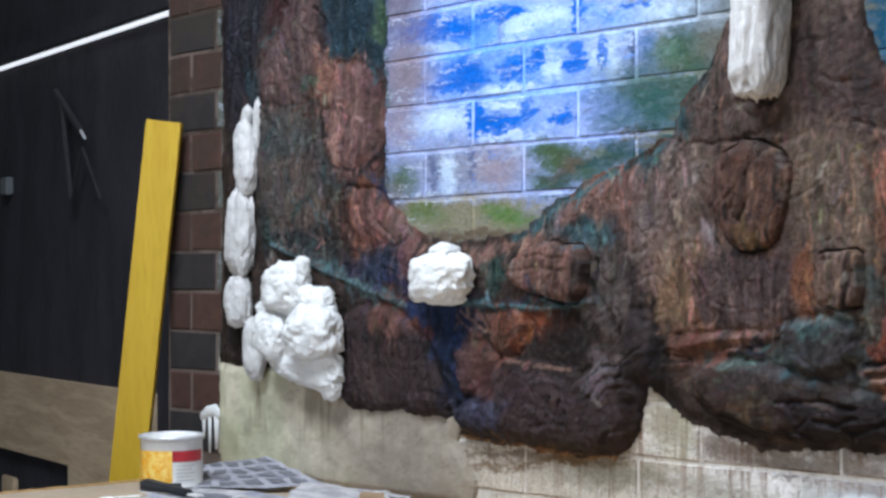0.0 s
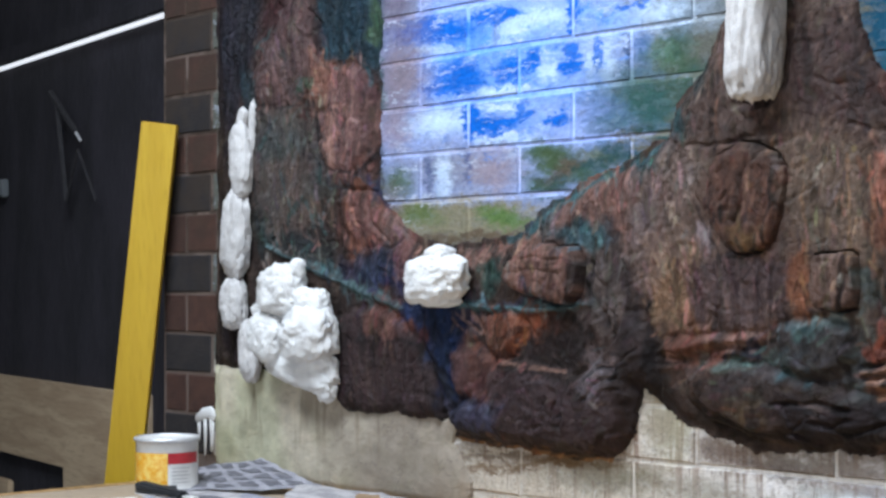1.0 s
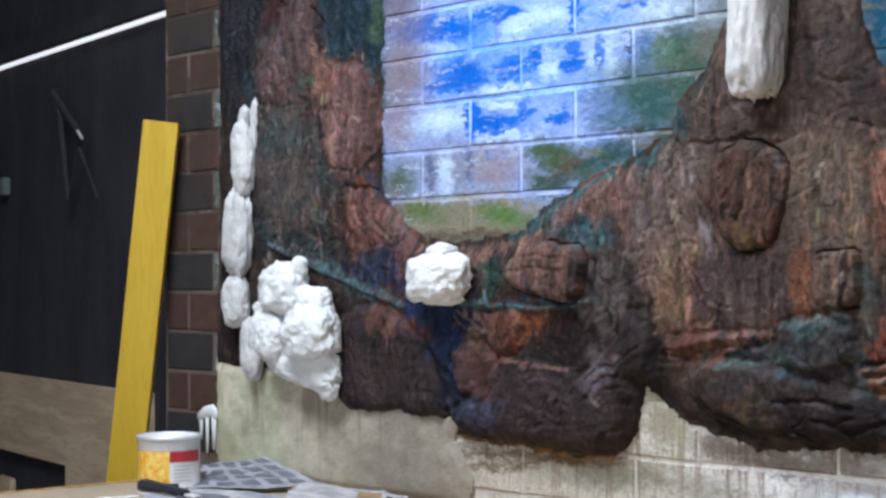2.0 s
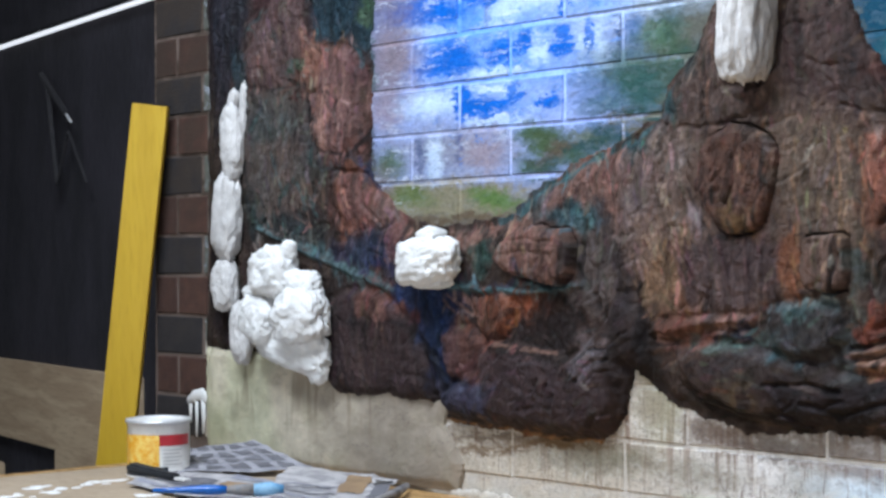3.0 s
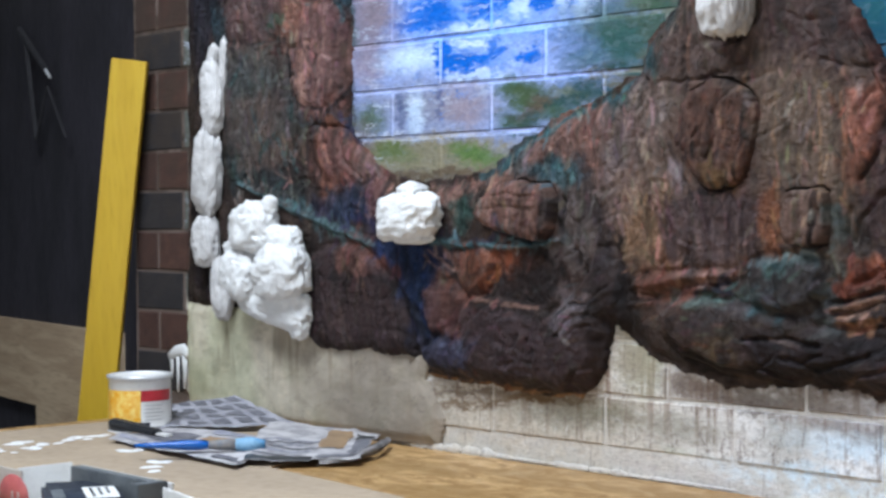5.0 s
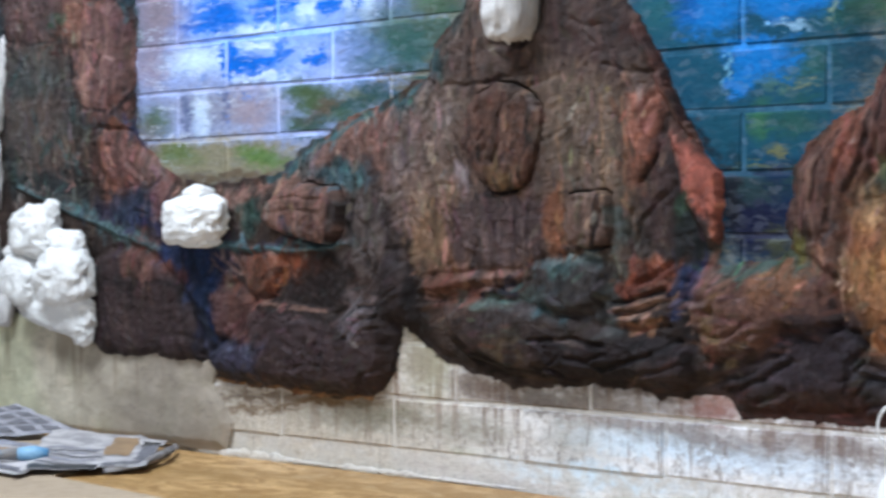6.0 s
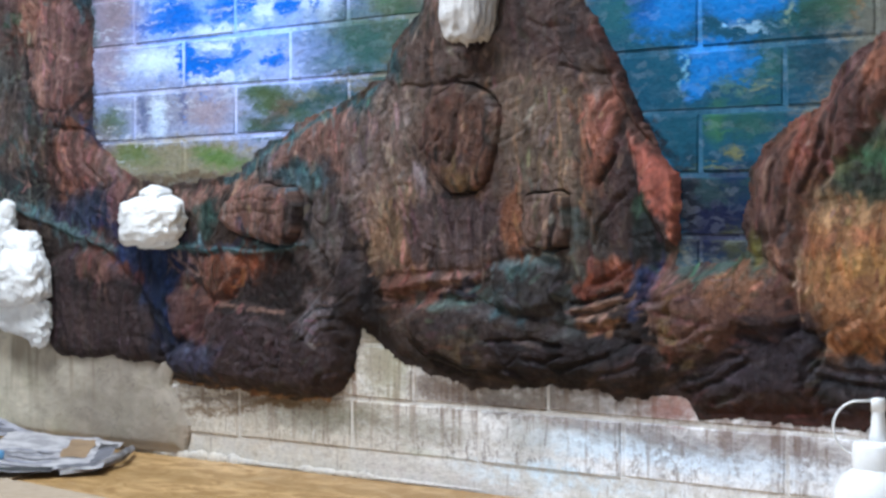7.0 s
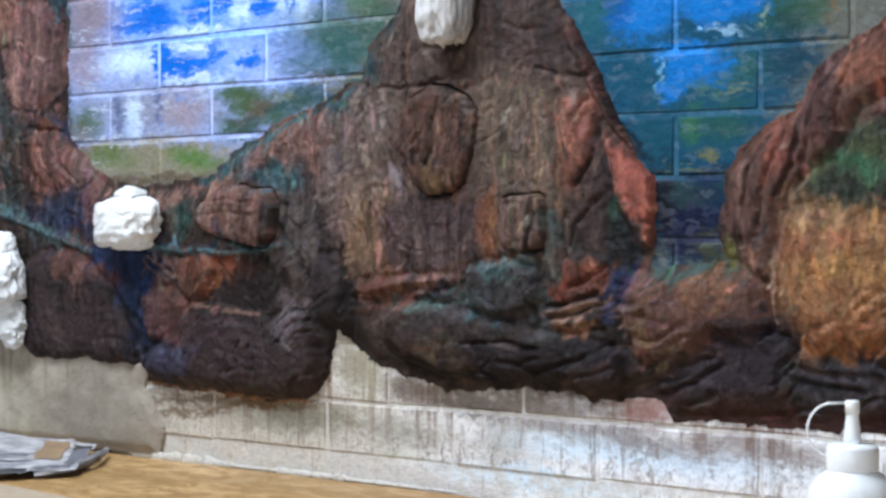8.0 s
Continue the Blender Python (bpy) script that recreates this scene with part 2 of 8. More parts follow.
        m.patch((0.002, 0.125, 0.400), 1.120, -0.091, 0.026, 0.010, -0, 0.4, 0.90)
        m.patch((0.003, 0.050, 0.213), 0.935, -0.093, 0.017, 0.023, -0, 0.9, 0.60)
        m.patch((0.115, 0.313, 0.478), 0.992, -0.172, 0.003, 0.023, -0, 0.8, 0.80)
        m.patch((0.222, 0.405, 0.585), 1.083, -0.129, 0.022, 0.004, 17, 0.8, 0.80)
        m.patch((0.187, 0.457, 0.787), 1.044, -0.119, 0.004, 0.003, -0, 0.8, 0.90)
        m.patch((0.187, 0.457, 0.787), 1.039, -0.083, 0.005, 0.005, -0, 0.8, 0.80)
        m.patch((0.060, 0.136, 0.109), 1.056, -0.197, 0.035, 0.004, 10, 0.8, 0.60)
        m.patch((0.138, 0.164, 0.106), 1.097, -0.201, 0.018, 0.003, -0, 0.8, 0.70)
        m.patch((0.025, 0.102, 0.053), 1.039, -0.237, 0.016, 0.022, -0, 0.8, 0.90)
        m.patch((0.014, 0.068, 0.054), 1.086, -0.237, 0.028, 0.022, -0, 0.8, 0.80)
        m.patch((0.138, 0.144, 0.055), 1.063, -0.274, 0.013, 0.006, -0, 0.8, 0.85)
        m.patch((0.160, 0.185, 0.066), 1.035, -0.291, 0.036, 0.002, -0, 0.8, 0.80)
        m.patch((0.027, 0.074, 0.045), 1.194, -0.107, 0.032, 0.019, -0, 0.8, 0.80)
        m.patch((0.159, 0.233, 0.174), 1.137, -0.119, 0.004, 0.011, -0, 0.8, 0.80)
        m.patch((0.139, 0.097, 0.054), 1.222, -0.109, 0.004, 0.019, 9, 0.8, 0.80)
        m.patch((0.073, 0.080, 0.047), 1.212, -0.095, 0.010, 0.016, -0, 0.8, 0.50)
        m.patch((0.009, 0.032, 0.031), 1.168, -0.124, 0.016, 0.014, -0, 0.9, 0.60)
        m.patch((0.004, 0.016, 0.045), 1.067, -0.342, 0.074, 0.054, -0, 0.4, 1.00)
        m.patch((0.003, 0.004, 0.011), 1.000, -0.326, 0.011, 0.044, -0, 0.8, 0.95)
        m.patch((0.010, 0.051, 0.061), 1.014, -0.303, 0.021, 0.015, -0, 0.9, 0.70)
        m.patch((0.017, 0.056, 0.041), 1.089, -0.309, 0.013, 0.018, -0, 0.8, 0.60)
        m.patch((0.003, 0.005, 0.010), 0.940, -0.233, 0.082, 0.006, 51, 0.8, 0.90)
    m.patch((0.004, 0.006, 0.026), 1.035, -0.365, 0.043, 0.038, 0, 0.5, 0.95)
    m.patch((0.015, 0.034, 0.038), 1.030, -0.323, 0.035, 0.011, 0, 0.8, 0.80)
    m.patch((0.004, 0.005, 0.010), 0.999, -0.335, 0.012, 0.041, -8, 0.6, 0.90)
    m.patch((0.055, 0.061, 0.022), 1.060, -0.381, 0.017, 0.015, 0, 0.8, 0.70)
    if side == "left":
        # dry strokes of white and blue dragged across the sky
        px, _, pz = m.xyz(m.pos)
        sky_part = m.math("MULTIPLY", m.ramp(m.math("ADD", pz, m.math("MULTIPLY", px, -0.45)), Z0 - 0.30, Z0 - 0.22), m.ramp(px, 0.56, 0.40))
        drag = m.noise(m.mapping(m.w, rot=(0, 0.12, 0), scale=(0.28, 1, 1.9)), 46, 5, 0.72)
        m.c = m.mix(m.math("MULTIPLY", m.ramp(drag, 0.54, 0.64), m.math("MULTIPLY", sky_part, 0.45)), m.c, (0.62, 0.70, 0.86))
        drag = m.noise(m.mapping(m.w, (3.1, 0, 1.7), (0, 0.05, 0), (0.45, 1, 1.2)), 52, 5, 0.75)
        m.c = m.mix(m.math("MULTIPLY", m.ramp(drag, 0.56, 0.64), m.math("MULTIPLY", m.math("MULTIPLY", sky_part, m.ramp(px, 0.0, 0.1)), 0.65)), m.c, (0.05, 0.20, 0.62))
    # each dab a little lighter or darker, some of them loaded with white
    r, g, _ = m.xyz(m.cell)
    m.c = m.mix(m.ramp(r, 0.0, 1.0, 0.0, 0.24 if side == "left" else 0.12), m.mix(1.0, m.c, (1.15, 1.12, 1.1), "MULTIPLY"), m.mix(1.0, m.c, (0.45, 0.55, 0.62), "MULTIPLY"))
    m.c = m.mix(m.ramp(g, 0.70, 1.0, 0.0, 0.05), m.c, (0.62, 0.68, 0.80))
    # whitewash at the foot of the wall, running with brown wash where it dripped
    x, _, z = m.xyz(m.pos)
    low = m.ramp(z, Z0 - 0.48, Z0 - 0.52)
    warm = m.mix(m.noise(m.pos, 9, 4), (0.42, 0.36, 0.29), (0.66, 0.61, 0.53))
    wash = m.mix(m.ramp(x, 0.35, 0.95), warm, (0.84, 0.85, 0.89))
    drips = m.noise(m.mapping(m.pos, scale=(1, 1, 0.05)), 48, 3, 0.7)
    fade = m.ramp(m.math("ADD", z, m.math("MULTIPLY", m.noise(m.mapping(m.pos, scale=(1, 1, 0.02)), 30, 2), 0.12)), Z0 - 0.66, Z0 - 0.50)
    wash = m.mix(m.math("MULTIPLY", m.ramp(drips, 0.52, 0.62), m.math("MULTIPLY", fade, 0.85)), wash, (0.20, 0.12, 0.085))
    wash = m.mix(m.math("MULTIPLY", m.ramp(m.noise(m.pos, 30, 5), 0.5, 0.7), 0.3), wash, (0.40, 0.33, 0.24))
    flake = m.noise(m.mapping(m.pos, scale=(0.8, 1, 1)), 75, 5, 0.75, swirl=0.6)
    wash = m.mix(m.ramp(flake, 0.53, 0.60, 0.0, 0.40), wash, (0.24, 0.19, 0.145))
    wash = m.mix(m.ramp(flake, 0.44, 0.38, 0.0, 0.45), wash, (0.80, 0.79, 0.77))
    m.c = m.mix(low, m.c, wash)
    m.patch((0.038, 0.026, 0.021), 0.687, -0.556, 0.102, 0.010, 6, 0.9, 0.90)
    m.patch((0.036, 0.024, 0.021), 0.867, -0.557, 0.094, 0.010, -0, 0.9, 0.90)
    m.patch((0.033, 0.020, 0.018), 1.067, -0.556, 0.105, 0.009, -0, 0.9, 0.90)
    m.patch((0.144, 0.100, 0.069), 0.650, -0.580, 0.067, 0.014, -0, 0.9, 0.80)
    m.patch((0.181, 0.158, 0.124), 0.780, -0.586, 0.089, 0.014, -0, 0.9, 0.85)
    m.patch((0.100, 0.066, 0.050), 0.909, -0.566, 0.075, 0.013, -0, 0.9, 0.85)
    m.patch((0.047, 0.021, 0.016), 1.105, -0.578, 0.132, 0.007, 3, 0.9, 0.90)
    m.patch((0.388, 0.251, 0.215), 0.990, -0.575, 0.047, 0.011, -0, 0.9, 0.85)
    m.patch((0.162, 0.100, 0.080), 0.934, -0.592, 0.033, 0.008, -0, 0.9, 0.70)
    m.patch((0.187, 0.112, 0.090), 1.128, -0.596, 0.043, 0.009, -0, 0.9, 0.70)
    m.patch((0.366, 0.364, 0.243), 0.521, -0.542, 0.035, 0.047, -0, 0.8, 0.70)
    m.patch((0.161, 0.134, 0.079), 0.449, -0.628, 0.064, 0.016, -0, 0.9, 0.70)
    m.patch((0.185, 0.179, 0.138), 0.362, -0.633, 0.101, 0.018, -0, 0.9, 0.60)
    m.patch((0.459, 0.499, 0.376), 0.575, -0.684, 0.060, 0.014, -0, 0.9, 0.60)
    m.patch((0.433, 0.363, 0.284), 0.664, -0.693, 0.038, 0.015, -0, 0.8, 0.70)
    m.patch((0.207, 0.190, 0.142), 0.593, -0.636, 0.070, 0.018, -0, 0.9, 0.60)
    m.patch((0.235, 0.219, 0.173), 0.764, -0.636, 0.046, 0.029, -0, 0.9, 0.60)
    m.patch((0.620, 0.770, 0.900), 0.886, -0.630, 0.101, 0.018, -0, 0.9, 0.80)
    m.patch((0.584, 0.756, 0.900), 0.802, -0.683, 0.133, 0.013, -0, 0.9, 0.80)
    m.patch((0.597, 0.741, 0.900), 1.033, -0.640, 0.124, 0.016, -0, 0.9, 0.70)
    m.patch((0.100, 0.060, 0.035), 0.198, -0.616, 0.159, 0.007, -5, 0.9, 0.80)
    m.patch((0.131, 0.086, 0.043), 0.362, -0.615, 0.100, 0.006, -3, 0.9, 0.80)
    m.patch((0.085, 0.044, 0.034), 0.575, -0.659, 0.003, 0.011, 0, 0.6, 0.40)
    m.patch((0.085, 0.044, 0.034), 0.626, -0.655, 0.003, 0.026, 0, 0.6, 0.40)
    m.patch((0.085, 0.044, 0.034), 0.663, -0.655, 0.002, 0.023, 0, 0.6, 0.40)
    m.patch((0.085, 0.044, 0.034), 0.691, -0.656, 0.002, 0.018, 0, 0.6, 0.40)
    m.patch((0.085, 0.044, 0.034), 0.714, -0.658, 0.002, 0.015, 0, 0.6, 0.40)
    m.patch((0.085, 0.044, 0.034), 0.741, -0.652, 0.002, 0.009, 0, 0.6, 0.40)
    m.patch((0.085, 0.044, 0.034), 0.767, -0.665, 0.003, 0.006, 0, 0.6, 0.40)
    m.patch((0.085, 0.044, 0.034), 0.851, -0.657, 0.003, 0.019, 0, 0.6, 0.40)
    m.patch((0.085, 0.044, 0.034), 0.898, -0.648, 0.002, 0.024, 0, 0.6, 0.40)
    m.patch((0.085, 0.044, 0.034), 0.923, -0.656, 0.002, 0.024, 0, 0.6, 0.40)
    m.patch((0.085, 0.044, 0.034), 0.957, -0.649, 0.004, 0.028, 0, 0.6, 0.40)
    m.patch((0.085, 0.044, 0.034), 0.975, -0.644, 0.003, 0.032, 0, 0.6, 0.40)
    m.patch((0.085, 0.044, 0.034), 0.990, -0.634, 0.004, 0.014, 0, 0.6, 0.40)
    m.patch((0.085, 0.044, 0.034), 1.008, -0.657, 0.003, 0.012, 0, 0.6, 0.40)
    m.patch((0.085, 0.044, 0.034), 1.063, -0.642, 0.003, 0.017, 0, 0.6, 0.40)
    m.patch((0.085, 0.044, 0.034), 1.125, -0.642, 0.003, 0.026, 0, 0.6, 0.40)
    m.patch((0.085, 0.044, 0.034), 1.151, -0.643, 0.003, 0.026, 0, 0.6, 0.40)
    m.patch((0.085, 0.044, 0.034), 1.165, -0.625, 0.002, 0.013, 0, 0.6, 0.40)
    m.patch((0.160, 0.110, 0.089), 0.921, -0.617, 0.164, 0.014, 4, 0.8, 0.70)
    m.patch((0.138, 0.086, 0.068), 1.122, -0.616, 0.109, 0.016, 5, 0.8, 0.70)
    m.patch((0.479, 0.432, 0.428), 0.597, -0.700, 0.118, 0.012, 4, 0.8, 0.70)
    m.patch((0.226, 0.105, 0.087), 0.977, -0.585, 0.029, 0.015, 0, 0.6, 0.85)
    m.patch((0.176, 0.142, 0.122), 0.819, -0.588, 0.078, 0.014, 0, 0.8, 0.80)
    m.patch((0.061, 0.040, 0.031), 0.702, -0.590, 0.056, 0.013, 0, 0.8, 0.70)
    m.patch((0.099, 0.063, 0.047), 0.606, -0.580, 0.049, 0.018, 10, 0.8, 0.70)
    m.patch((0.284, 0.241, 0.178), 0.504, -0.548, 0.033, 0.031, 0, 0.7, 0.80)
    m.patch((0.138, 0.080, 0.036), 0.220, -0.629, 0.206, 0.006, -8, 0.7, 0.80)
    c = m.c
    scratch = m.noise(m.mapping(m.pos, scale=(1, 1, 0.12)), 150, 3, 0.7)
    c = m.mix(m.math("MULTIPLY", m.math("MULTIPLY", m.ramp(scratch, 0.58, 0.68), low), 0.55), c, (0.16, 0.11, 0.085))
    if mortar:
        c = m.mix(m.math("MULTIPLY", m.ramp(m.noise(m.pos, 16, 4, 0.7), 0.35, 0.65, 0.10, 0.85), m.math("SUBTRACT", 1.0, m.math("MULTIPLY", low, 0.85))), c, m.mix(1.0, m.mix(1.0, c, (1.9, 1.85, 1.75), "MULTIPLY"), (0.035, 0.035, 0.035), "ADD"))
        c = m.mix(m.math("MULTIPLY", low, m.ramp(m.noise(m.pos, 22, 4, 0.7), 0.40, 0.60, 0.15, 0.80)), c, (0.56, 0.53, 0.49))
        bare = m.mix(m.math("MULTIPLY", m.ramp(m.noise(m.pos, 12, 4, 0.7), 0.35, 0.60), m.ramp(z, Z0 - 0.42, Z0 - 0.20, 0.25, 0.85)), (0.17, 0.128, 0.108), (0.040, 0.027, 0.019))
        c = m.mix(m.ramp(x, -0.555, -0.585), c, bare)
    fine = m.noise(m.pos, 160, 4, 0.7)
    dry = m.noise(m.mapping(m.pos, scale=(0.5, 1, 1.5)), 60, 4, 0.7)
    c = m.mix(m.math("MULTIPLY", m.ramp(dry, 0.50, 0.70), 0.02), c, (0.72, 0.76, 0.86))
    c = m.mix(m.math("MULTIPLY", m.ramp(fine, 0.48, 0.72), 0.42), c, m.mix(1.0, c, (0.3, 0.3, 0.35), "MULTIPLY"))
    m.base(c)
    m.bump(m.math("ADD", fine, m.math("MULTIPLY", m.noise(m.pos, 35, 3), 1.2)), 0.003, 0.6)
    return m.m


def raw_brick(name, a, b):
    m = Mat(name, 0.85)
    n, f = m.noise(m.pos, 26, 5), m.noise(m.pos, 190, 4, 0.7)
    c = m.mix(m.ramp(n, 0.35, 0.65), a, b)
    c = m.mix(m.math("MULTIPLY", m.rand(), 0.35), c, tuple(0.5 * x for x in a))
    c = m.mix(m.math("MULTIPLY", m.ramp(f, 0.5, 0.75), 0.4), c, (0.03, 0.025, 0.025))
    _, _, z = m.xyz(m.pos)
    wash = m.math("MULTIPLY", m.ramp(m.noise(m.pos, 9, 4, 0.7), 0.36, 0.60), m.ramp(z, Z0 - 0.42, Z0 - 0.15, 0.15, 0.70))
    c = m.mix(wash, c, (0.036, 0.023, 0.015))
    m.base(c)
    m.bump(f, 0.003, 0.6)
    return m.m


def painted_sheet(name, rough, contrast, folded=1.0):
    """Paint stored on the sheet itself, broken up by grain and brush marks, and darkened in its wrinkles."""
    m = Mat(name, rough, gloss=0.22)
    a = m.t.nodes.new("ShaderNodeVertexColor")
    a.layer_name = "paint"
    n, f = m.noise(m.pos, 60, 6, 0.68, swirl=1.2), m.noise(m.mapping(m.pos, scale=(1, 1, 0.6)), 200, 3, 0.7)
    c = m.mix(m.ramp(n, 0.42, 0.68, 0.0, 1.15 - contrast), a.outputs[0], m.mix(1.0, a.outputs[0], (1.7, 1.6, 1.5), "MULTIPLY"))
    c = m.mix(m.math("MULTIPLY", m.ramp(f, 0.46, 0.62), 1.0 - contrast), c, m.mix(1.0, c, (0.32, 0.31, 0.34), "MULTIPLY"))
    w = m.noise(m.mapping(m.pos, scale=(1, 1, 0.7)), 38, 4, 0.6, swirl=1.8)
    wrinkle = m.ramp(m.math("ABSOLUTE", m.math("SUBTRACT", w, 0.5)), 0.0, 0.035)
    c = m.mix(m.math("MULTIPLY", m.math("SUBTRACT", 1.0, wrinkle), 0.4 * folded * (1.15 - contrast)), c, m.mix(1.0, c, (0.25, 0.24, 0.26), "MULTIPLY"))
    m.base(c)
    m.rough(m.ramp(n, 0.3, 0.7, rough - 0.12, rough + 0.1))
    m.bump(m.math("ADD", m.math("ADD", n, m.math("MULTIPLY", f, 0.5)), m.math("MULTIPLY", wrinkle, 0.25 * folded)), 0.002 + 0.0025 * folded, 0.9)
    return m.m


M_MORTAR = mural_paint("painted_mortar", "both", mortar=True)
M_RED = raw_brick("red_brick", (0.055, 0.022, 0.015), (0.086, 0.036, 0.024))
M_BLUEBRICK = raw_brick("dark_brick", (0.014, 0.0125, 0.015), (0.027, 0.022, 0.022))
M_PLASTER = plain("white_plaster", (0.80, 0.80, 0.79), (0.74, 0.73, 0.72), 45, 0.75, bump=0.0016)
M_GREYPLASTER = plain("greyer_plaster", (0.64, 0.62, 0.61), (0.52, 0.50, 0.49), 45, 0.8, bump=0.0016)
M_SKIM = painted_sheet("cream_render", 0.8, 1.0, 0.0)
M_YELLOW = plain("yellow_paint", (0.50, 0.305, 0.010), (0.57, 0.36, 0.018), 6, 0.5, stretch=(3, 3, 0.3))
m = Mat("plywood", 0.75)
v = m.mapping(m.pos, rot=(0, 0.35, 0), scale=(0.35, 1, 1.7))
ring = m.noise(v, 9, 4, 0.6, swirl=1.0)
grain = m.noise(m.mapping(m.pos, rot=(0, 0.35, 0), scale=(0.15, 1, 3)), 60, 4, 0.7)
c = m.mix(m.ramp(ring, 0.35, 0.65), (0.52, 0.39, 0.255), (0.39, 0.275, 0.175))
c = m.mix(m.math("MULTIPLY", m.ramp(grain, 0.48, 0.68), 0.45), c, (0.24, 0.165, 0.105))
m.base(c), m.bump(grain, 0.001, 0.4)
M_PLY = m.m
M_DARK = plain("dark_boards", (0.0080, 0.0066, 0.0104), (0.0190, 0.0158, 0.0230), 11, 0.9, stretch=(1, 1, 0.3))
m = Mat("oiled_chipboard", 0.42)
chips = m.noise(m.mapping(m.pos, rot=(0, 0, 0.25), scale=(0.65, 1.15, 1)), 27, 6, 0.74, swirl=1.0)
blotch = m.noise(m.mapping(m.pos, scale=(0.6, 1.2, 1)), 8, 4, 0.6)
c = m.mix(m.ramp(chips, 0.36, 0.64), (0.60, 0.375, 0.165), (0.29, 0.155, 0.055))
c = m.mix(m.ramp(blotch, 0.42, 0.62, 0.0, 0.85), c, (0.31, 0.175, 0.062))
c = m.mix(m.ramp(chips, 0.36, 0.28, 0.0, 0.6), c, (0.80, 0.60, 0.36))
m.base(c), m.rough(m.ramp(chips, 0.3, 0.7, 0.32, 0.55)), m.bump(chips, 0.002, 0.5)
M_BENCH = m.m
M_CARD = plain("cardboard", (0.36, 0.275, 0.195), (0.41, 0.315, 0.225), 6, 0.75)
M_CONCRETE = plain("concrete", (0.20, 0.19, 0.18), (0.28, 0.27, 0.25), 3, 0.9)
M_WALLS = plain("old_wall_paint", (0.34, 0.33, 0.31), (0.42, 0.41, 0.39), 2, 0.9)
M_TIN = plain("tin", (0.74, 0.74, 0.75), (0.66, 0.66, 0.67), 30, 0.45, 0.5, bump=0)
M_TUB = plain("tin_white_print", (0.74, 0.72, 0.70), (0.68, 0.66, 0.63), 30, 0.4, bump=0)
M_LABELY = plain("label_yellow", (0.80, 0.36, 0.02), (0.88, 0.62, 0.16), 90, 0.4, bump=0)
M_LABELR = plain("label_red", (0.45, 0.03, 0.04), (0.38, 0.02, 0.03), 60, 0.4, bump=0)
M_LABELD = plain("label_dark", (0.025, 0.03, 0.04), (0.04, 0.045, 0.05), 60, 0.4, bump=0)
M_BRISTLE = plain("brush_blue", (0.003, 0.085, 0.36), (0.004, 0.11, 0.42), 40, 0.35, bump=0)
M_PAGE = plain("newsprint_pale", (0.50, 0.475, 0.48), (0.28, 0.265, 0.275), 34, 0.8)
M_NEWS = plain("newsprint", (0.36, 0.35, 0.385), (0.24, 0.235, 0.265), 25, 0.8)
M_PALEINK = plain("newsprint_grey_text", (0.33, 0.33, 0.38), (0.24, 0.24, 0.29), 60, 0.8)
M_SPONGE = plain("matt_black", (0.014, 0.015, 0.018), (0.024, 0.025, 0.028), 40, 0.8)
M_FINEPRINT = plain("grey_print", (0.42, 0.41, 0.40), (0.52, 0.50, 0.49), 90, 0.5, bump=0)
M_INK = plain("newsprint_ink", (0.12, 0.118, 0.135), (0.17, 0.165, 0.185), 60, 0.8)
M_BOTTLE = plain("white_polythene", (0.84, 0.85, 0.86), (0.80, 0.81, 0.82), 10, 0.35, bump=0)
M_NAVY = plain("navy_plastic", (0.012, 0.018, 0.032), (0.02, 0.028, 0.045), 10, 0.5)
M_GREY = plain("grey_plastic", (0.09, 0.10, 0.11), (0.12, 0.13, 0.135), 12, 0.6)
M_BOX = plain("white_card", (0.72, 0.71, 0.69), (0.64, 0.63, 0.61), 12, 0.6)
M_FLAP = plain("beige_card", (0.46, 0.42, 0.38), (0.40, 0.36, 0.33), 12, 0.7)
M_STRING = plain("pale_cord", (0.014, 0.013, 0.015), (0.024, 0.022, 0.025), 60, 0.8)


# ---- building ----
def mesh_of(name, bm, mat, smooth=True):
    me = bpy.data.meshes.new(name)
    bm.to_mesh(me)
    bm.free()
    for p in me.polygons:
        p.use_smooth = smooth
    if mat:
        me.materials.append(mat)
    return me


def part(name, bm, mat, parent=None, label="", smooth=True):
    ob = new(name, mesh_of(name, bm, mat, smooth))
    if parent:
        ob.parent = parent
    return tagged(ob, label)


def box(x0, y0, z0, x1, y1, z1, bevel=0.0, bm=None):
    own = bm or bmesh.new()
    r = bmesh.ops.create_cube(own, size=1, matrix=Matrix.LocRotScale(((x0 + x1) / 2, (y0 + y1) / 2, (z0 + z1) / 2), None, (x1 - x0, y1 - y0, z1 - z0)))
    if bevel:
        edges = list({e for v in r["verts"] for e in v.link_edges})
        bmesh.ops.bevel(own, geom=edges, offset=bevel, segments=2, affect="EDGES")
    return own


def empty(name, label, category, at=(0, 0, 0), group="", kind=""):
    ob = new(name)
    ob.location = at
    return tagged(ob, label, category, group, kind)


def lathe(profile, steps=40, at=(0, 0, 0)):
    """A turned body from (radius, height) pairs."""
    bm = bmesh.new()
    rings = []
    for r, z in profile:
        rings.append([bm.verts.new((at[0] + r * math.cos(2 * math.pi * i / steps), at[1] + r * math.sin(2 * math.pi * i / steps), at[2] + z)) for i in range(steps)])
    for a, b in zip(rings, rings[1:]):
        for i in range(steps):
            bm.faces.new((a[i], a[(i + 1) % steps], b[(i + 1) % steps], b[i]))
    for ring, flip in ((rings[0], True), (rings[-1], False)):
        if (Vector(ring[0].co) - Vector(ring[steps // 2].co)).length > 1e-4:
            bm.faces.new(ring[::-1] if flip else ring)
    return bm


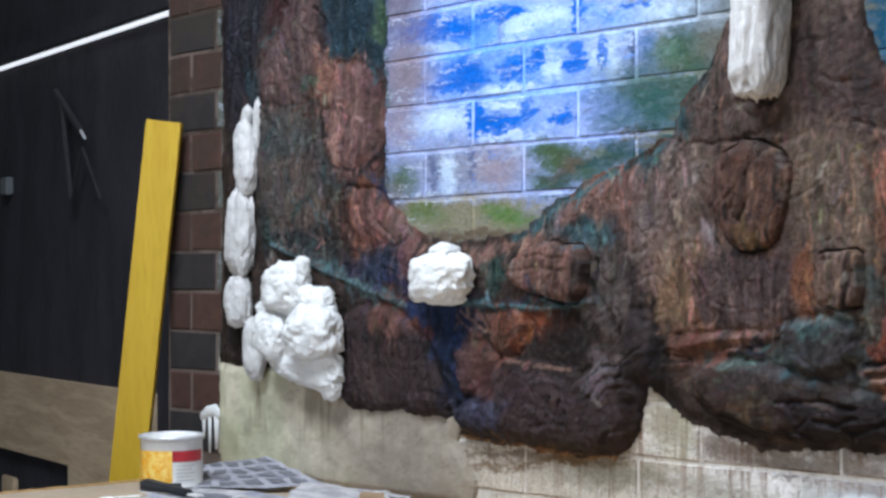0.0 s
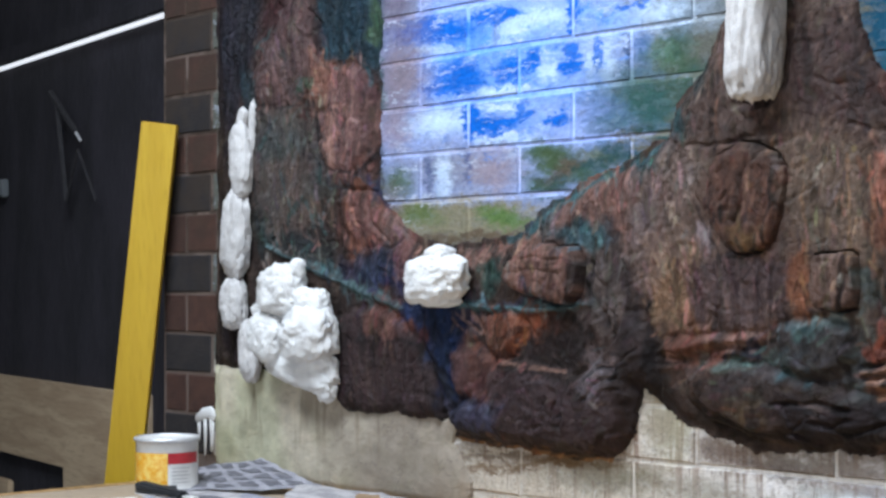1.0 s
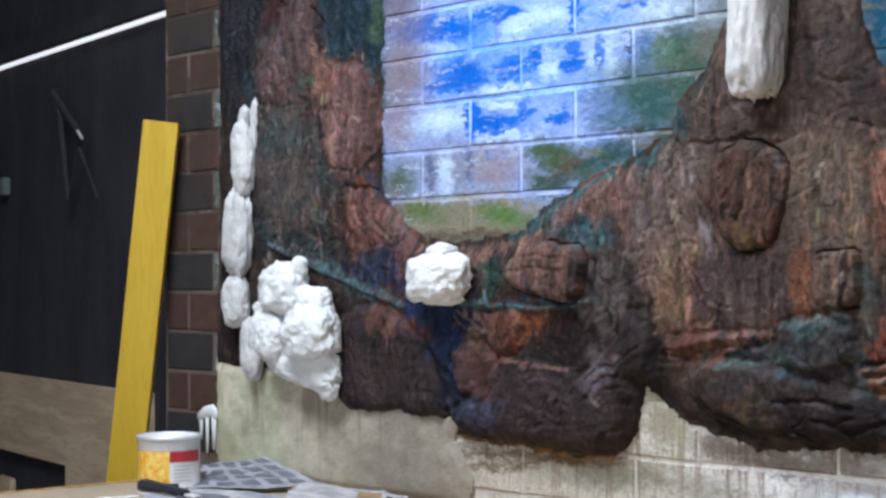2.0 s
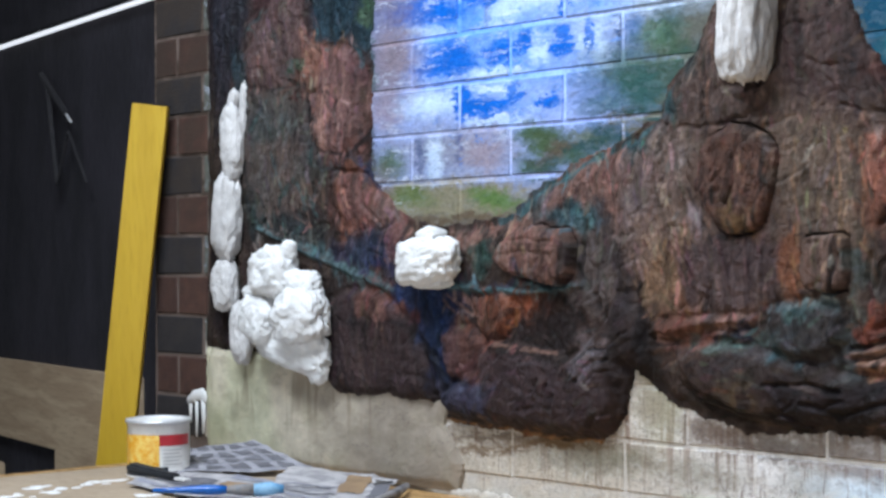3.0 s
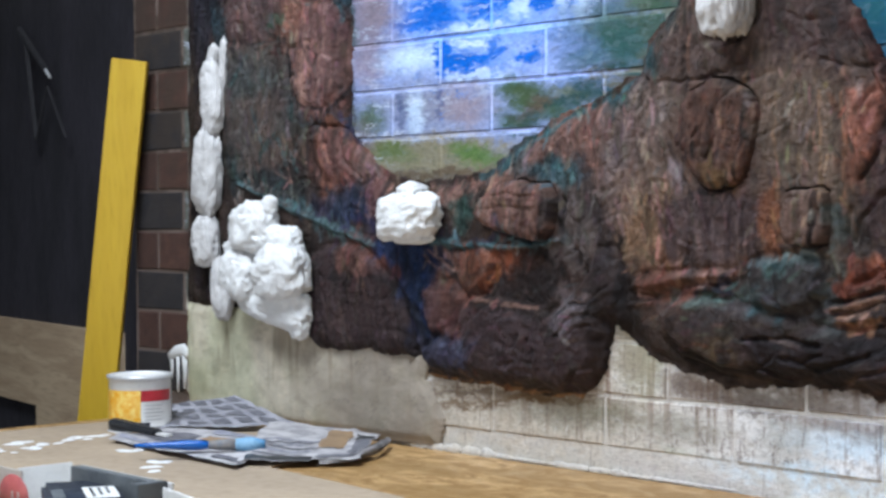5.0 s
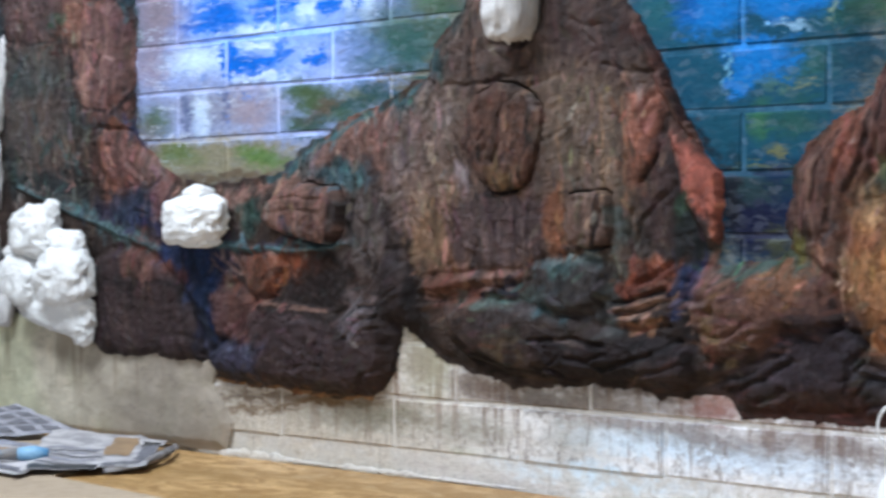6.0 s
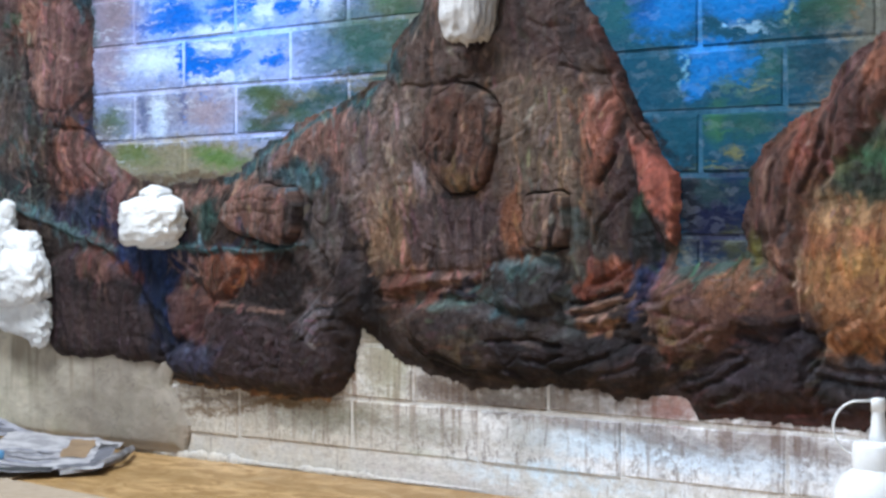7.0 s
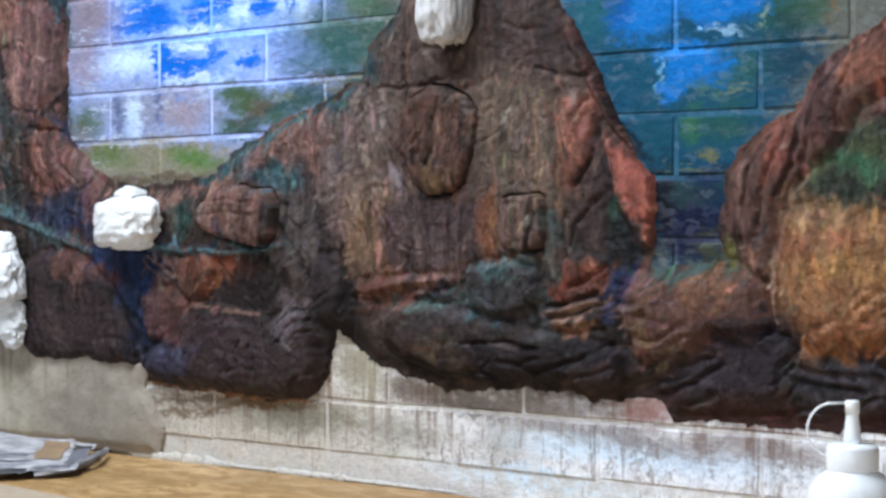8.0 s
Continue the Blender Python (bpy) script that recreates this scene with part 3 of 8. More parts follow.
def tube(points, radius, steps=8):
    bm = bmesh.new()
    rings = []
    for i, p in enumerate(points):
        p = Vector(p)
        d = (Vector(points[min(i + 1, len(points) - 1)]) - Vector(points[max(i - 1, 0)])).normalized()
        u = d.orthogonal().normalized() if i == 0 else (u - d * u.dot(d)).normalized()
        v = d.cross(u)
        r = radius[i] if isinstance(radius, (list, tuple)) else radius
        rings.append([bm.verts.new(p + r * (u * math.cos(2 * math.pi * k / steps) + v * math.sin(2 * math.pi * k / steps))) for k in range(steps)])
    for a, b in zip(rings, rings[1:]):
        for k in range(steps):
            bm.faces.new((a[k], a[(k + 1) % steps], b[(k + 1) % steps], b[k]))
    bm.faces.new(rings[0][::-1]), bm.faces.new(rings[-1])
    return bm


# ---- the room ----
WALL_END = -0.757
H, L = 0.075, 0.2256
part("wall_north", box(WALL_END, 0.0, 0, 4.4, 0.215, 3.0), M_MORTAR, smooth=False)
tagged(bpy.data.objects["wall_north"], "brick wall partly painted with a mural above a bench", "wall", kind="structure")
for nm, b, mt, lab in (
    ("floor", box(-4.6, -4.2, -0.1, 4.4, 2.6, 0.0), M_CONCRETE, "bare concrete workshop floor"),
    ("wall_east", box(4.4, -4.2, 0, 4.6, 0.215, 3.0), M_WALLS, "plain painted workshop wall"),
    ("wall_west", box(-4.8, -4.2, 0, -4.6, 2.6, 3.0), M_DARK, "dark boarded wall"),
):
    tagged(part(nm, b, mt, smooth=False), lab, "floor" if nm == "floor" else "wall", kind="structure")
bm = box(-4.6, -4.4, 0, 1.4, -4.2, 3.0)
box(3.0, -4.4, 0, 4.4, -4.2, 3.0, bm=bm), box(1.4, -4.4, 2.3, 3.0, -4.2, 3.0, bm=bm)
tagged(part("wall_south", bm, M_WALLS, smooth=False), "unseen painted wall with a doorway added for light", "wall", kind="structure")
rx0, rx1, ry0, ry1 = ROOF_X - 0.65, ROOF_X + 0.65, ROOF_Y - 0.45, ROOF_Y + 0.45
bm = box(-4.6, -4.2, 3.0, rx0, 2.6, 3.1)
box(rx1, -4.2, 3.0, 4.4, 2.6, 3.1, bm=bm), box(rx0, -4.2, 3.0, rx1, ry0, 3.1, bm=bm), box(rx0, ry1, 3.0, rx1, 2.6, 3.1, bm=bm)
tagged(part("ceiling", bm, M_WALLS, smooth=False), "unseen dim workshop ceiling with an opening added for light", "ceiling", kind="structure")

# the dark room beyond the end of the brick wall
BACK = Matrix.Translation((-0.80, 0.12, 0)) @ Matrix.Rotation(math.atan2(0.16, -0.987), 4, "Z")


def on_back(bm):
    """Lays a shape built along x (away from the brick wall), y (towards the camera) and z against the dark partition."""
    bmesh.ops.transform(bm, matrix=BACK, verts=bm.verts)
    return bm


bm = box(-0.05, -0.10, 0, 4.2, 0.0, 3.0)
wall = part("wall_back", on_back(bm), M_DARK, smooth=False)
tagged(wall, "dark unlit partition of wide boards", "wall", kind="structure")
# ---- the modelled relief ----
def lattice_noise(x, z, scale, seed, octaves=3):
    """Smooth noise between 0 and 1 over arrays of places."""
    out, amp, total = np.zeros_like(x), 1.0, 0.0
    for o in range(octaves):
        g = np.random.RandomState(seed + 31 * o).rand(256, 256)
        u, v = x * scale * 2 ** o + 100.3, z * scale * 2 ** o + 57.7
        i, j = np.floor(u).astype(int), np.floor(v).astype(int)
        a, b = u - i, v - j
        a, b = a * a * (3 - 2 * a), b * b * (3 - 2 * b)
        n = (g[i % 256, j % 256] * (1 - a) + g[(i + 1) % 256, j % 256] * a) * (1 - b) + (g[i % 256, (j + 1) % 256] * (1 - a) + g[(i + 1) % 256, (j + 1) % 256] * a) * b
        out, total, amp = out + amp * n, total + amp, amp * 0.55
    return out / total


def ease(v, a, b):
    s = np.clip((v - a) / (b - a), 0, 1)
    return s * s * (3 - 2 * s)


def inside(x, z, *corners):
    """Signed distance to a closed outline, positive inside."""
    d, sign = np.full(x.shape, 9.0), np.zeros(x.shape, bool)
    for (x0, z0), (x1, z1) in zip(corners, corners[1:] + corners[:1]):
        ex, ez = x1 - x0, z1 - z0
        s = np.clip(((x - x0) * ex + (z - z0) * ez) / (ex * ex + ez * ez), 0, 1)
        d = np.minimum(d, np.hypot(x - x0 - s * ex, z - z0 - s * ez))
        if ez:
            sign ^= ((z0 > z) != (z1 > z)) & (x < ex * (z - z0) / ez + x0)
    return np.where(sign, d, -d)


def oval(x, z, cx, cz, rx, rz, turn=0.0):
    a = radians(turn)
    u, v = (x - cx) * math.cos(a) + (z - cz) * math.sin(a), -(x - cx) * math.sin(a) + (z - cz) * math.cos(a)
    return np.hypot(u / rx, v / rz)


def strand(x, z, *pts):
    """Distance to a drawn line."""
    d = np.full(x.shape, 9.0)
    for (x0, z0), (x1, z1) in zip(pts, pts[1:]):
        ex, ez = x1 - x0, z1 - z0
        s = np.clip(((x - x0) * ex + (z - z0) * ez) / (ex * ex + ez * ez), 0, 1)
        d = np.minimum(d, np.hypot(x - x0 - s * ex, z - z0 - s * ez))
    return d


STEP = 0.002
gx, gz = np.meshgrid(np.arange(-0.62, 1.56, STEP), np.arange(-0.716, 0.36, STEP), indexing="ij")
wx = gx + 0.011 * (lattice_noise(gx, gz, 26, 1) - 0.5)
wz = gz + 0.011 * (lattice_noise(gx, gz, 26, 2) - 0.5)
body = inside(wx, wz, (-0.578, 0.322), (-0.571, 0.007), (-0.572, -0.254), (-0.580, -0.520), (-0.500, -0.530), (-0.431, -0.531), (-0.346, -0.537), (-0.281, -0.551), (-0.218, -0.568), (-0.200, -0.583), (-0.084, -0.582), (-0.014, -0.583), (0.041, -0.587), (0.133, -0.602), (0.256, -0.608), (0.371, -0.612), (0.410, -0.608), (0.438, -0.591), (0.459, -0.562), (0.469, -0.534), (0.478, -0.502), (0.496, -0.519), (0.525, -0.533), (0.546, -0.550), (0.576, -0.559), (0.625, -0.567), (0.664, -0.579), (0.711, -0.573), (0.775, -0.570), (0.862, -0.567), (0.896, -0.580), (0.945, -0.574), (0.981, -0.566), (0.998, -0.575), (1.009, -0.594), (1.063, -0.593), (1.136, -0.592), (1.253, -0.591), (1.351, -0.589), (1.330, -0.018))
hole = inside(wx, wz, (-0.092, 0.246), (-0.094, 0.107), (-0.088, 0.050), (-0.100, 0.005), (-0.091, -0.033), (-0.096, -0.079), (-0.091, -0.125), (-0.096, -0.171), (-0.089, -0.213), (-0.081, -0.222), (-0.051, -0.243), (-0.027, -0.265), (0.019, -0.285), (0.079, -0.291), (0.131, -0.289), (0.184, -0.287), (0.237, -0.272), (0.263, -0.261), (0.276, -0.246), (0.298, -0.232), (0.322, -0.226), (0.349, -0.212), (0.371, -0.199), (0.404, -0.189), (0.429, -0.186), (0.453, -0.176), (0.477, -0.166), (0.493, -0.156), (0.515, -0.152), (0.522, -0.136), (0.529, -0.114), (0.542, -0.100), (0.564, -0.085), (0.583, -0.064), (0.602, -0.037), (0.616, -0.008), (0.623, 0.021), (0.627, 0.133))
gap = inside(wx, wz, (0.812, 0.036), (0.852, -0.074), (0.873, -0.107), (0.893, -0.143), (0.912, -0.175), (0.932, -0.211), (0.948, -0.246), (0.970, -0.279), (0.988, -0.298), (0.992, -0.328), (0.991, -0.383), (0.988, -0.396), (0.980, -0.410), (1.014, -0.405), (1.053, -0.399), (1.072, -0.396), (1.079, -0.381), (1.073, -0.361), (1.076, -0.341), (1.082, -0.322), (1.075, -0.311), (1.080, -0.292), (1.092, -0.273), (1.106, -0.259), (1.119, -0.250), (1.149, -0.232), (1.167, -0.219), (1.184, -0.200), (1.198, -0.182), (1.214, -0.167), (1.231, -0.155), (1.254, -0.142), (1.306, -0.113), (1.330, -0.018))
ragged = 0.014 * (lattice_noise(gx, gz, 70, 3, 3) - 0.5)
sides = np.minimum(-hole, -gap) + ragged
body = body + 0.8 * ragged
edge = np.minimum(body, sides)
height = 0.0035 + 0.0125 * ease(edge, 0.0, 0.045)


def swell(cx, cz, rx, rz, h, turn=0.0):
    global height
    height = height + h * (1 - ease(oval(wx, wz, cx, cz, rx, rz, turn), 0.1, 1.0))


def crease(depth, width, *pts):
    global height
    height = height - depth * (1 - ease(strand(wx, wz, *pts), 0.0, width))


def window(corners, spare):
    """The part of the grid round an outline."""
    xs, zs = [c[0] for c in corners], [c[1] for c in corners]
    a, b = np.searchsorted(gx[:, 0], (min(xs) - spare, max(xs) + spare))
    c, d = np.searchsorted(gz[0], (min(zs) - spare, max(zs) + spare))
    return np.s_[a:b, c:d]


def slab(h, shoulder, *corners):
    """Raises a block with an outline of its own, a rounded shoulder and a furrow round it."""
    s = window(corners, 0.03)
    d = inside(wx[s], wz[s], *corners)
    f = ease(d, -0.006, 1.1 * shoulder)
    top = h * (0.86 + 0.14 * ease(d, 0.0, 3.0 * shoulder))
    height[s] = height[s] - 0.003 * ease(d, -0.012, -0.003) * (1 - f)
    height[s] = np.maximum(height[s], height[s] * (1 - f) + (0.45 * height[s] + 0.55 * np.maximum(height[s], top)) * f)


swell(0.716, -0.246, 0.288, 0.321, 0.022)          # mound
swell(0.706, 0.106, 0.114, 0.403, 0.012)
swell(-0.350, -0.048, 0.197, 0.405, 0.010)         # rocks at the edge of the relief
swell(1.264, -0.406, 0.145, 0.120, 0.022)
slab(0.026, 0.018, (-0.226, -0.032), (-0.203, 0.006), (-0.157, 0.007), (-0.124, -0.008), (-0.109, -0.042), (-0.106, -0.107), (-0.119, -0.138), (-0.144, -0.162), (-0.179, -0.166), (-0.225, -0.162), (-0.245, -0.136), (-0.246, -0.084), (-0.252, -0.050))          # tall ruddy rock
slab(0.024, 0.014, (-0.450, -0.004), (-0.399, 0.041), (-0.366, 0.108), (-0.333, 0.134), (-0.292, 0.129), (-0.275, 0.069), (-0.267, 0.010), (-0.274, -0.048), (-0.364, -0.046), (-0.432, -0.036))          # pointed rock
slab(0.021, 0.012, (-0.187, -0.210), (-0.145, -0.198), (-0.103, -0.227), (-0.057, -0.239), (-0.031, -0.274), (-0.057, -0.292), (-0.122, -0.293), (-0.159, -0.286), (-0.186, -0.253))
slab(0.036, 0.014, (-0.192, -0.413), (-0.132, -0.395), (-0.059, -0.397), (0.013, -0.445), (0.062, -0.514), (0.069, -0.570), (0.012, -0.579), (-0.058, -0.576), (-0.172, -0.577), (-0.203, -0.546), (-0.195, -0.470))          # drum rock
slab(0.046, 0.012, (0.175, -0.484), (0.211, -0.474), (0.295, -0.486), (0.352, -0.495), (0.374, -0.482), (0.409, -0.459), (0.437, -0.432), (0.450, -0.401), (0.481, -0.397), (0.502, -0.430), (0.507, -0.492), (0.494, -0.535), (0.463, -0.586), (0.434, -0.602), (0.341, -0.603), (0.224, -0.599), (0.099, -0.588), (0.085, -0.556), (0.162, -0.517))          # wide basin
slab(0.030, 0.012, (0.087, -0.460), (0.151, -0.451), (0.179, -0.474), (0.167, -0.517), (0.189, -0.526), (0.152, -0.537), (0.101, -0.529), (0.082, -0.496))
slab(0.030, 0.012, (0.151, -0.407), (0.219, -0.397), (0.256, -0.417), (0.244, -0.447), (0.189, -0.474), (0.164, -0.449))
slab(0.042, 0.014, (0.556, -0.471), (0.615, -0.459), (0.701, -0.465), (0.747, -0.474), (0.818, -0.492), (0.878, -0.498), (0.950, -0.508), (0.953, -0.554), (0.912, -0.569), (0.836, -0.561), (0.748, -0.565), (0.655, -0.554), (0.599, -0.538), (0.561, -0.505))          # second basin
slab(0.043, 0.012, (0.721, -0.412), (0.751, -0.403), (0.805, -0.402), (0.835, -0.414), (0.832, -0.453), (0.803, -0.472), (0.748, -0.475), (0.718, -0.464))
slab(0.040, 0.010, (0.509, -0.447), (0.524, -0.433), (0.614, -0.424), (0.700, -0.419), (0.695, -0.432), (0.643, -0.438), (0.585, -0.447), (0.545, -0.455))
slab(0.046, 0.016, (0.951, -0.434), (0.967, -0.417), (1.000, -0.413), (1.038, -0.407), (1.076, -0.401), (1.109, -0.405), (1.133, -0.422), (1.142, -0.444), (1.149, -0.476), (1.121, -0.492), (1.077, -0.487), (1.036, -0.515), (1.005, -0.527), (0.974, -0.525), (0.962, -0.506), (0.953, -0.482), (0.946, -0.458))          # boulder
slab(0.044, 0.035, (1.161, -0.344), (1.202, -0.338), (1.261, -0.344), (1.321, -0.352), (1.323, -0.498), (1.264, -0.506), (1.205, -0.505), (1.184, -0.488), (1.171, -0.456), (1.163, -0.418), (1.155, -0.380))          # round pot
slab(0.034, 0.014, (1.094, -0.297), (1.130, -0.255), (1.178, -0.225), (1.212, -0.188), (1.242, -0.161), (1.315, -0.122), (1.316, -0.201), (1.257, -0.226), (1.239, -0.253), (1.222, -0.284), (1.199, -0.290), (1.178, -0.309), (1.158, -0.341), (1.148, -0.380), (1.145, -0.457), (1.127, -0.419), (1.107, -0.400), (1.096, -0.368))          # leaning trunk
slab(0.033, 0.010, (0.867, -0.194), (0.898, -0.191), (0.912, -0.218), (0.913, -0.246), (0.905, -0.273), (0.897, -0.295), (0.881, -0.308), (0.869, -0.287), (0.863, -0.245))          # orange tongues
slab(0.036, 0.008, (0.919, -0.232), (0.939, -0.255), (0.967, -0.279), (0.996, -0.302), (1.000, -0.322), (0.999, -0.386), (0.971, -0.387), (0.958, -0.357), (0.947, -0.337), (0.940, -0.308), (0.934, -0.281))
slab(0.036, 0.008, (0.866, -0.081), (0.886, -0.112), (0.905, -0.147), (0.925, -0.181), (0.944, -0.214), (0.959, -0.249), (0.979, -0.280), (0.963, -0.271), (0.930, -0.236), (0.907, -0.196), (0.888, -0.162), (0.863, -0.119))
ROCKS = (
    (0.048, 0.010, "brown painted rock with a deep groove", ((0.617, -0.227), (0.621, -0.203), (0.636, -0.186), (0.669, -0.175), (0.706, -0.178), (0.732, -0.191), (0.745, -0.214), (0.740, -0.250), (0.731, -0.279), (0.723, -0.304), (0.703, -0.316), (0.671, -0.318), (0.647, -0.307), (0.628, -0.285), (0.615, -0.255))),
    (0.046, 0.008, "small square brown rock", ((0.783, -0.321), (0.835, -0.316), (0.846, -0.323), (0.844, -0.357), (0.840, -0.385), (0.815, -0.393), (0.784, -0.386), (0.776, -0.358))),
    (0.040, 0.010, "flat layered brown rock", ((0.217, -0.351), (0.232, -0.326), (0.260, -0.306), (0.307, -0.298), (0.363, -0.304), (0.376, -0.330), (0.369, -0.370), (0.353, -0.387), (0.307, -0.383), (0.254, -0.371))),
)
rock_in = []
for h, shoulder, text, corners in ROCKS:
    d = inside(wx, wz, *corners)
    height = np.where(d > 0, np.maximum(height, h * (0.88 + 0.12 * ease(d, 0.0, 1.5 * shoulder))), height)
    rock_in.append((d, text))
crease(-0.0074, 0.0100, (0.192, -0.478), (0.232, -0.474), (0.286, -0.480), (0.354, -0.494))
crease(0.0043, 0.0050, (0.377, -0.514), (0.388, -0.491), (0.407, -0.477), (0.444, -0.471))
crease(0.0043, 0.0050, (0.388, -0.518), (0.405, -0.500), (0.425, -0.491), (0.448, -0.487))
crease(0.0043, 0.0050, (0.405, -0.522), (0.420, -0.509), (0.450, -0.502))
crease(0.0062, 0.0100, (0.387, -0.330), (0.383, -0.370), (0.409, -0.401), (0.431, -0.433))
crease(0.0037, 0.0060, (0.274, -0.520), (0.280, -0.569), (0.298, -0.592))
crease(0.0031, 0.0060, (0.177, -0.525), (0.192, -0.575), (0.215, -0.594))
crease(0.0050, 0.0080, (0.088, -0.477), (0.101, -0.529), (0.091, -0.569))
crease(-0.0062, 0.0100, (-0.391, -0.290), (-0.308, -0.314), (-0.228, -0.340), (-0.122, -0.368), (-0.035, -0.395))
crease(-0.0062, 0.0090, (0.087, -0.384), (0.164, -0.393), (0.238, -0.395), (0.309, -0.393), (0.382, -0.386))
crease(0.0050, 0.0070, (-0.183, -0.197), (-0.123, -0.201), (-0.082, -0.221))
crease(0.0037, 0.0060, (-0.123, -0.218), (-0.100, -0.260), (-0.064, -0.288))
crease(0.0037, 0.0060, (-0.149, -0.226), (-0.134, -0.273))
crease(0.0037, 0.0080, (-0.246, -0.061), (-0.252, -0.118), (-0.245, -0.166))
crease(0.0037, 0.0080, (-0.230, -0.062), (-0.236, -0.119), (-0.229, -0.167))
crease(0.0031, 0.0050, (0.139, -0.403), (0.164, -0.432), (0.159, -0.451))
crease(0.0031, 0.0050, (0.116, -0.407), (0.147, -0.432))
crease(0.0031, 0.0050, (0.100, -0.404), (0.124, -0.424))
crease(0.0025, 0.0060, (-0.151, -0.450), (-0.138, -0.523), (-0.147, -0.566))
crease(0.0025, 0.0060, (-0.092, -0.457), (-0.080, -0.530))
crease(0.0025, 0.0060, (-0.028, -0.446), (-0.013, -0.517), (-0.003, -0.566))
crease(0.0025, 0.0060, (0.023, -0.480), (0.041, -0.550))
crease(0.0050, 0.0060, (0.566, -0.497), (0.601, -0.525), (0.659, -0.545), (0.733, -0.553))
crease(0.0050, 0.0060, (0.606, -0.540), (0.659, -0.558), (0.701, -0.571))
crease(0.0050, 0.0060, (0.715, -0.510), (0.769, -0.505), (0.831, -0.513))
crease(0.0050, 0.0060, (0.769, -0.530), (0.831, -0.541), (0.890, -0.523), (0.939, -0.501))
crease(0.0050, 0.0060, (0.848, -0.561), (0.890, -0.544), (0.939, -0.531))
crease(0.0050, 0.0060, (0.715, -0.545), (0.756, -0.549), (0.796, -0.565))
crease(0.0050, 0.0060, (0.865, -0.567), (0.907, -0.553), (0.952, -0.550))
crease(0.0056, 0.0060, (0.841, -0.461), (0.877, -0.449), (0.915, -0.440))
crease(0.0056, 0.0060, (0.847, -0.474), (0.881, -0.463), (0.922, -0.456))
crease(0.0056, 0.0060, (0.856, -0.487), (0.890, -0.489), (0.923, -0.486))
crease(0.0056, 0.0060, (0.872, -0.433), (0.897, -0.426), (0.926, -0.411))
crease(-0.0037, 0.0060, (0.843, -0.467), (0.881, -0.456), (0.918, -0.449))
crease(-0.0037, 0.0060, (0.852, -0.480), (0.885, -0.476), (0.918, -0.473))
crease(0.0037, 0.0060, (0.963, -0.492), (0.970, -0.519))
crease(0.0037, 0.0060, (0.986, -0.463), (0.995, -0.517))
crease(0.0037, 0.0060, (1.010, -0.516), (1.041, -0.488), (1.063, -0.490))
crease(0.0037, 0.0060, (1.022, -0.495), (1.037, -0.505), (1.056, -0.494))
crease(0.0056, 0.0070, (0.976, -0.553), (1.026, -0.537), (1.075, -0.512))
crease(0.0056, 0.0070, (1.003, -0.560), (1.050, -0.543), (1.086, -0.521))
crease(0.0056, 0.0070, (0.987, -0.545), (1.033, -0.525), (1.067, -0.513))
crease(0.0056, 0.0070, (1.165, -0.534), (1.207, -0.537), (1.266, -0.542))
crease(0.0056, 0.0070, (1.172, -0.522), (1.220, -0.525), (1.266, -0.526))
crease(0.0056, 0.0070, (1.143, -0.482), (1.168, -0.484), (1.179, -0.500), (1.158, -0.520), (1.155, -0.546))
crease(0.0050, 0.0070, (1.147, -0.252), (1.126, -0.283), (1.116, -0.328), (1.115, -0.380))
crease(0.0050, 0.0070, (1.185, -0.230), (1.182, -0.259), (1.176, -0.290), (1.159, -0.322))
crease(0.0050, 0.0070, (1.229, -0.179), (1.202, -0.212), (1.196, -0.240), (1.191, -0.284))
crease(0.0050, 0.0070, (1.168, -0.246), (1.151, -0.284), (1.138, -0.322), (1.135, -0.367))
crease(0.0050, 0.0070, (1.249, -0.186), (1.236, -0.210), (1.233, -0.247))
crease(-0.0037, 0.0050, (1.153, -0.389), (1.155, -0.418), (1.160, -0.456))
crease(-0.0037, 0.0050, (1.148, -0.399), (1.151, -0.431), (1.156, -0.472))
crease(0.0043, 0.0060, (0.582, -0.170), (0.616, -0.172), (0.655, -0.172), (0.702, -0.168), (0.729, -0.168))
crease(0.0043, 0.0060, (0.576, -0.113), (0.575, -0.162))
crease(0.0043, 0.0060, (0.621, -0.131), (0.616, -0.164))
crease(0.0043, 0.0060, (0.601, -0.122), (0.599, -0.160))
crease(0.0043, 0.0060, (0.729, -0.140), (0.720, -0.158), (0.697, -0.164))
crease(0.0043, 0.0060, (0.835, -0.160), (0.869, -0.172), (0.906, -0.172))
crease(0.0043, 0.0060, (0.496, -0.151), (0.557, -0.169))
crease(0.0050, 0.0060, (0.912, -0.267), (0.905, -0.287), (0.889, -0.308))
crease(0.0050, 0.0060, (0.880, -0.384), (0.888, -0.353), (0.912, -0.329), (0.924, -0.322))
crease(0.0050, 0.0060, (0.835, -0.322), (0.832, -0.357), (0.825, -0.385))
crease(0.0050, 0.0060, (0.837, -0.343), (0.839, -0.392))
crease(0.0050, 0.0060, (0.871, -0.343), (0.870, -0.399))
crease(0.0136, 0.0120, (0.740, 0.025), (0.741, -0.053), (0.734, -0.096), (0.711, -0.125), (0.661, -0.122))
crease(0.0050, 0.0050, (0.691, -0.182), (0.685, -0.204), (0.676, -0.222), (0.679, -0.248), (0.667, -0.277))
crease(0.0050, 0.0050, (0.657, -0.244), (0.652, -0.259))
crease(0.0019, 0.0040, (0.232, -0.323), (0.285, -0.320), (0.348, -0.323))
crease(0.0019, 0.0040, (0.232, -0.341), (0.285, -0.338), (0.348, -0.340))
crease(0.0050, 0.0060, (0.235, -0.365), (0.279, -0.376), (0.326, -0.387))
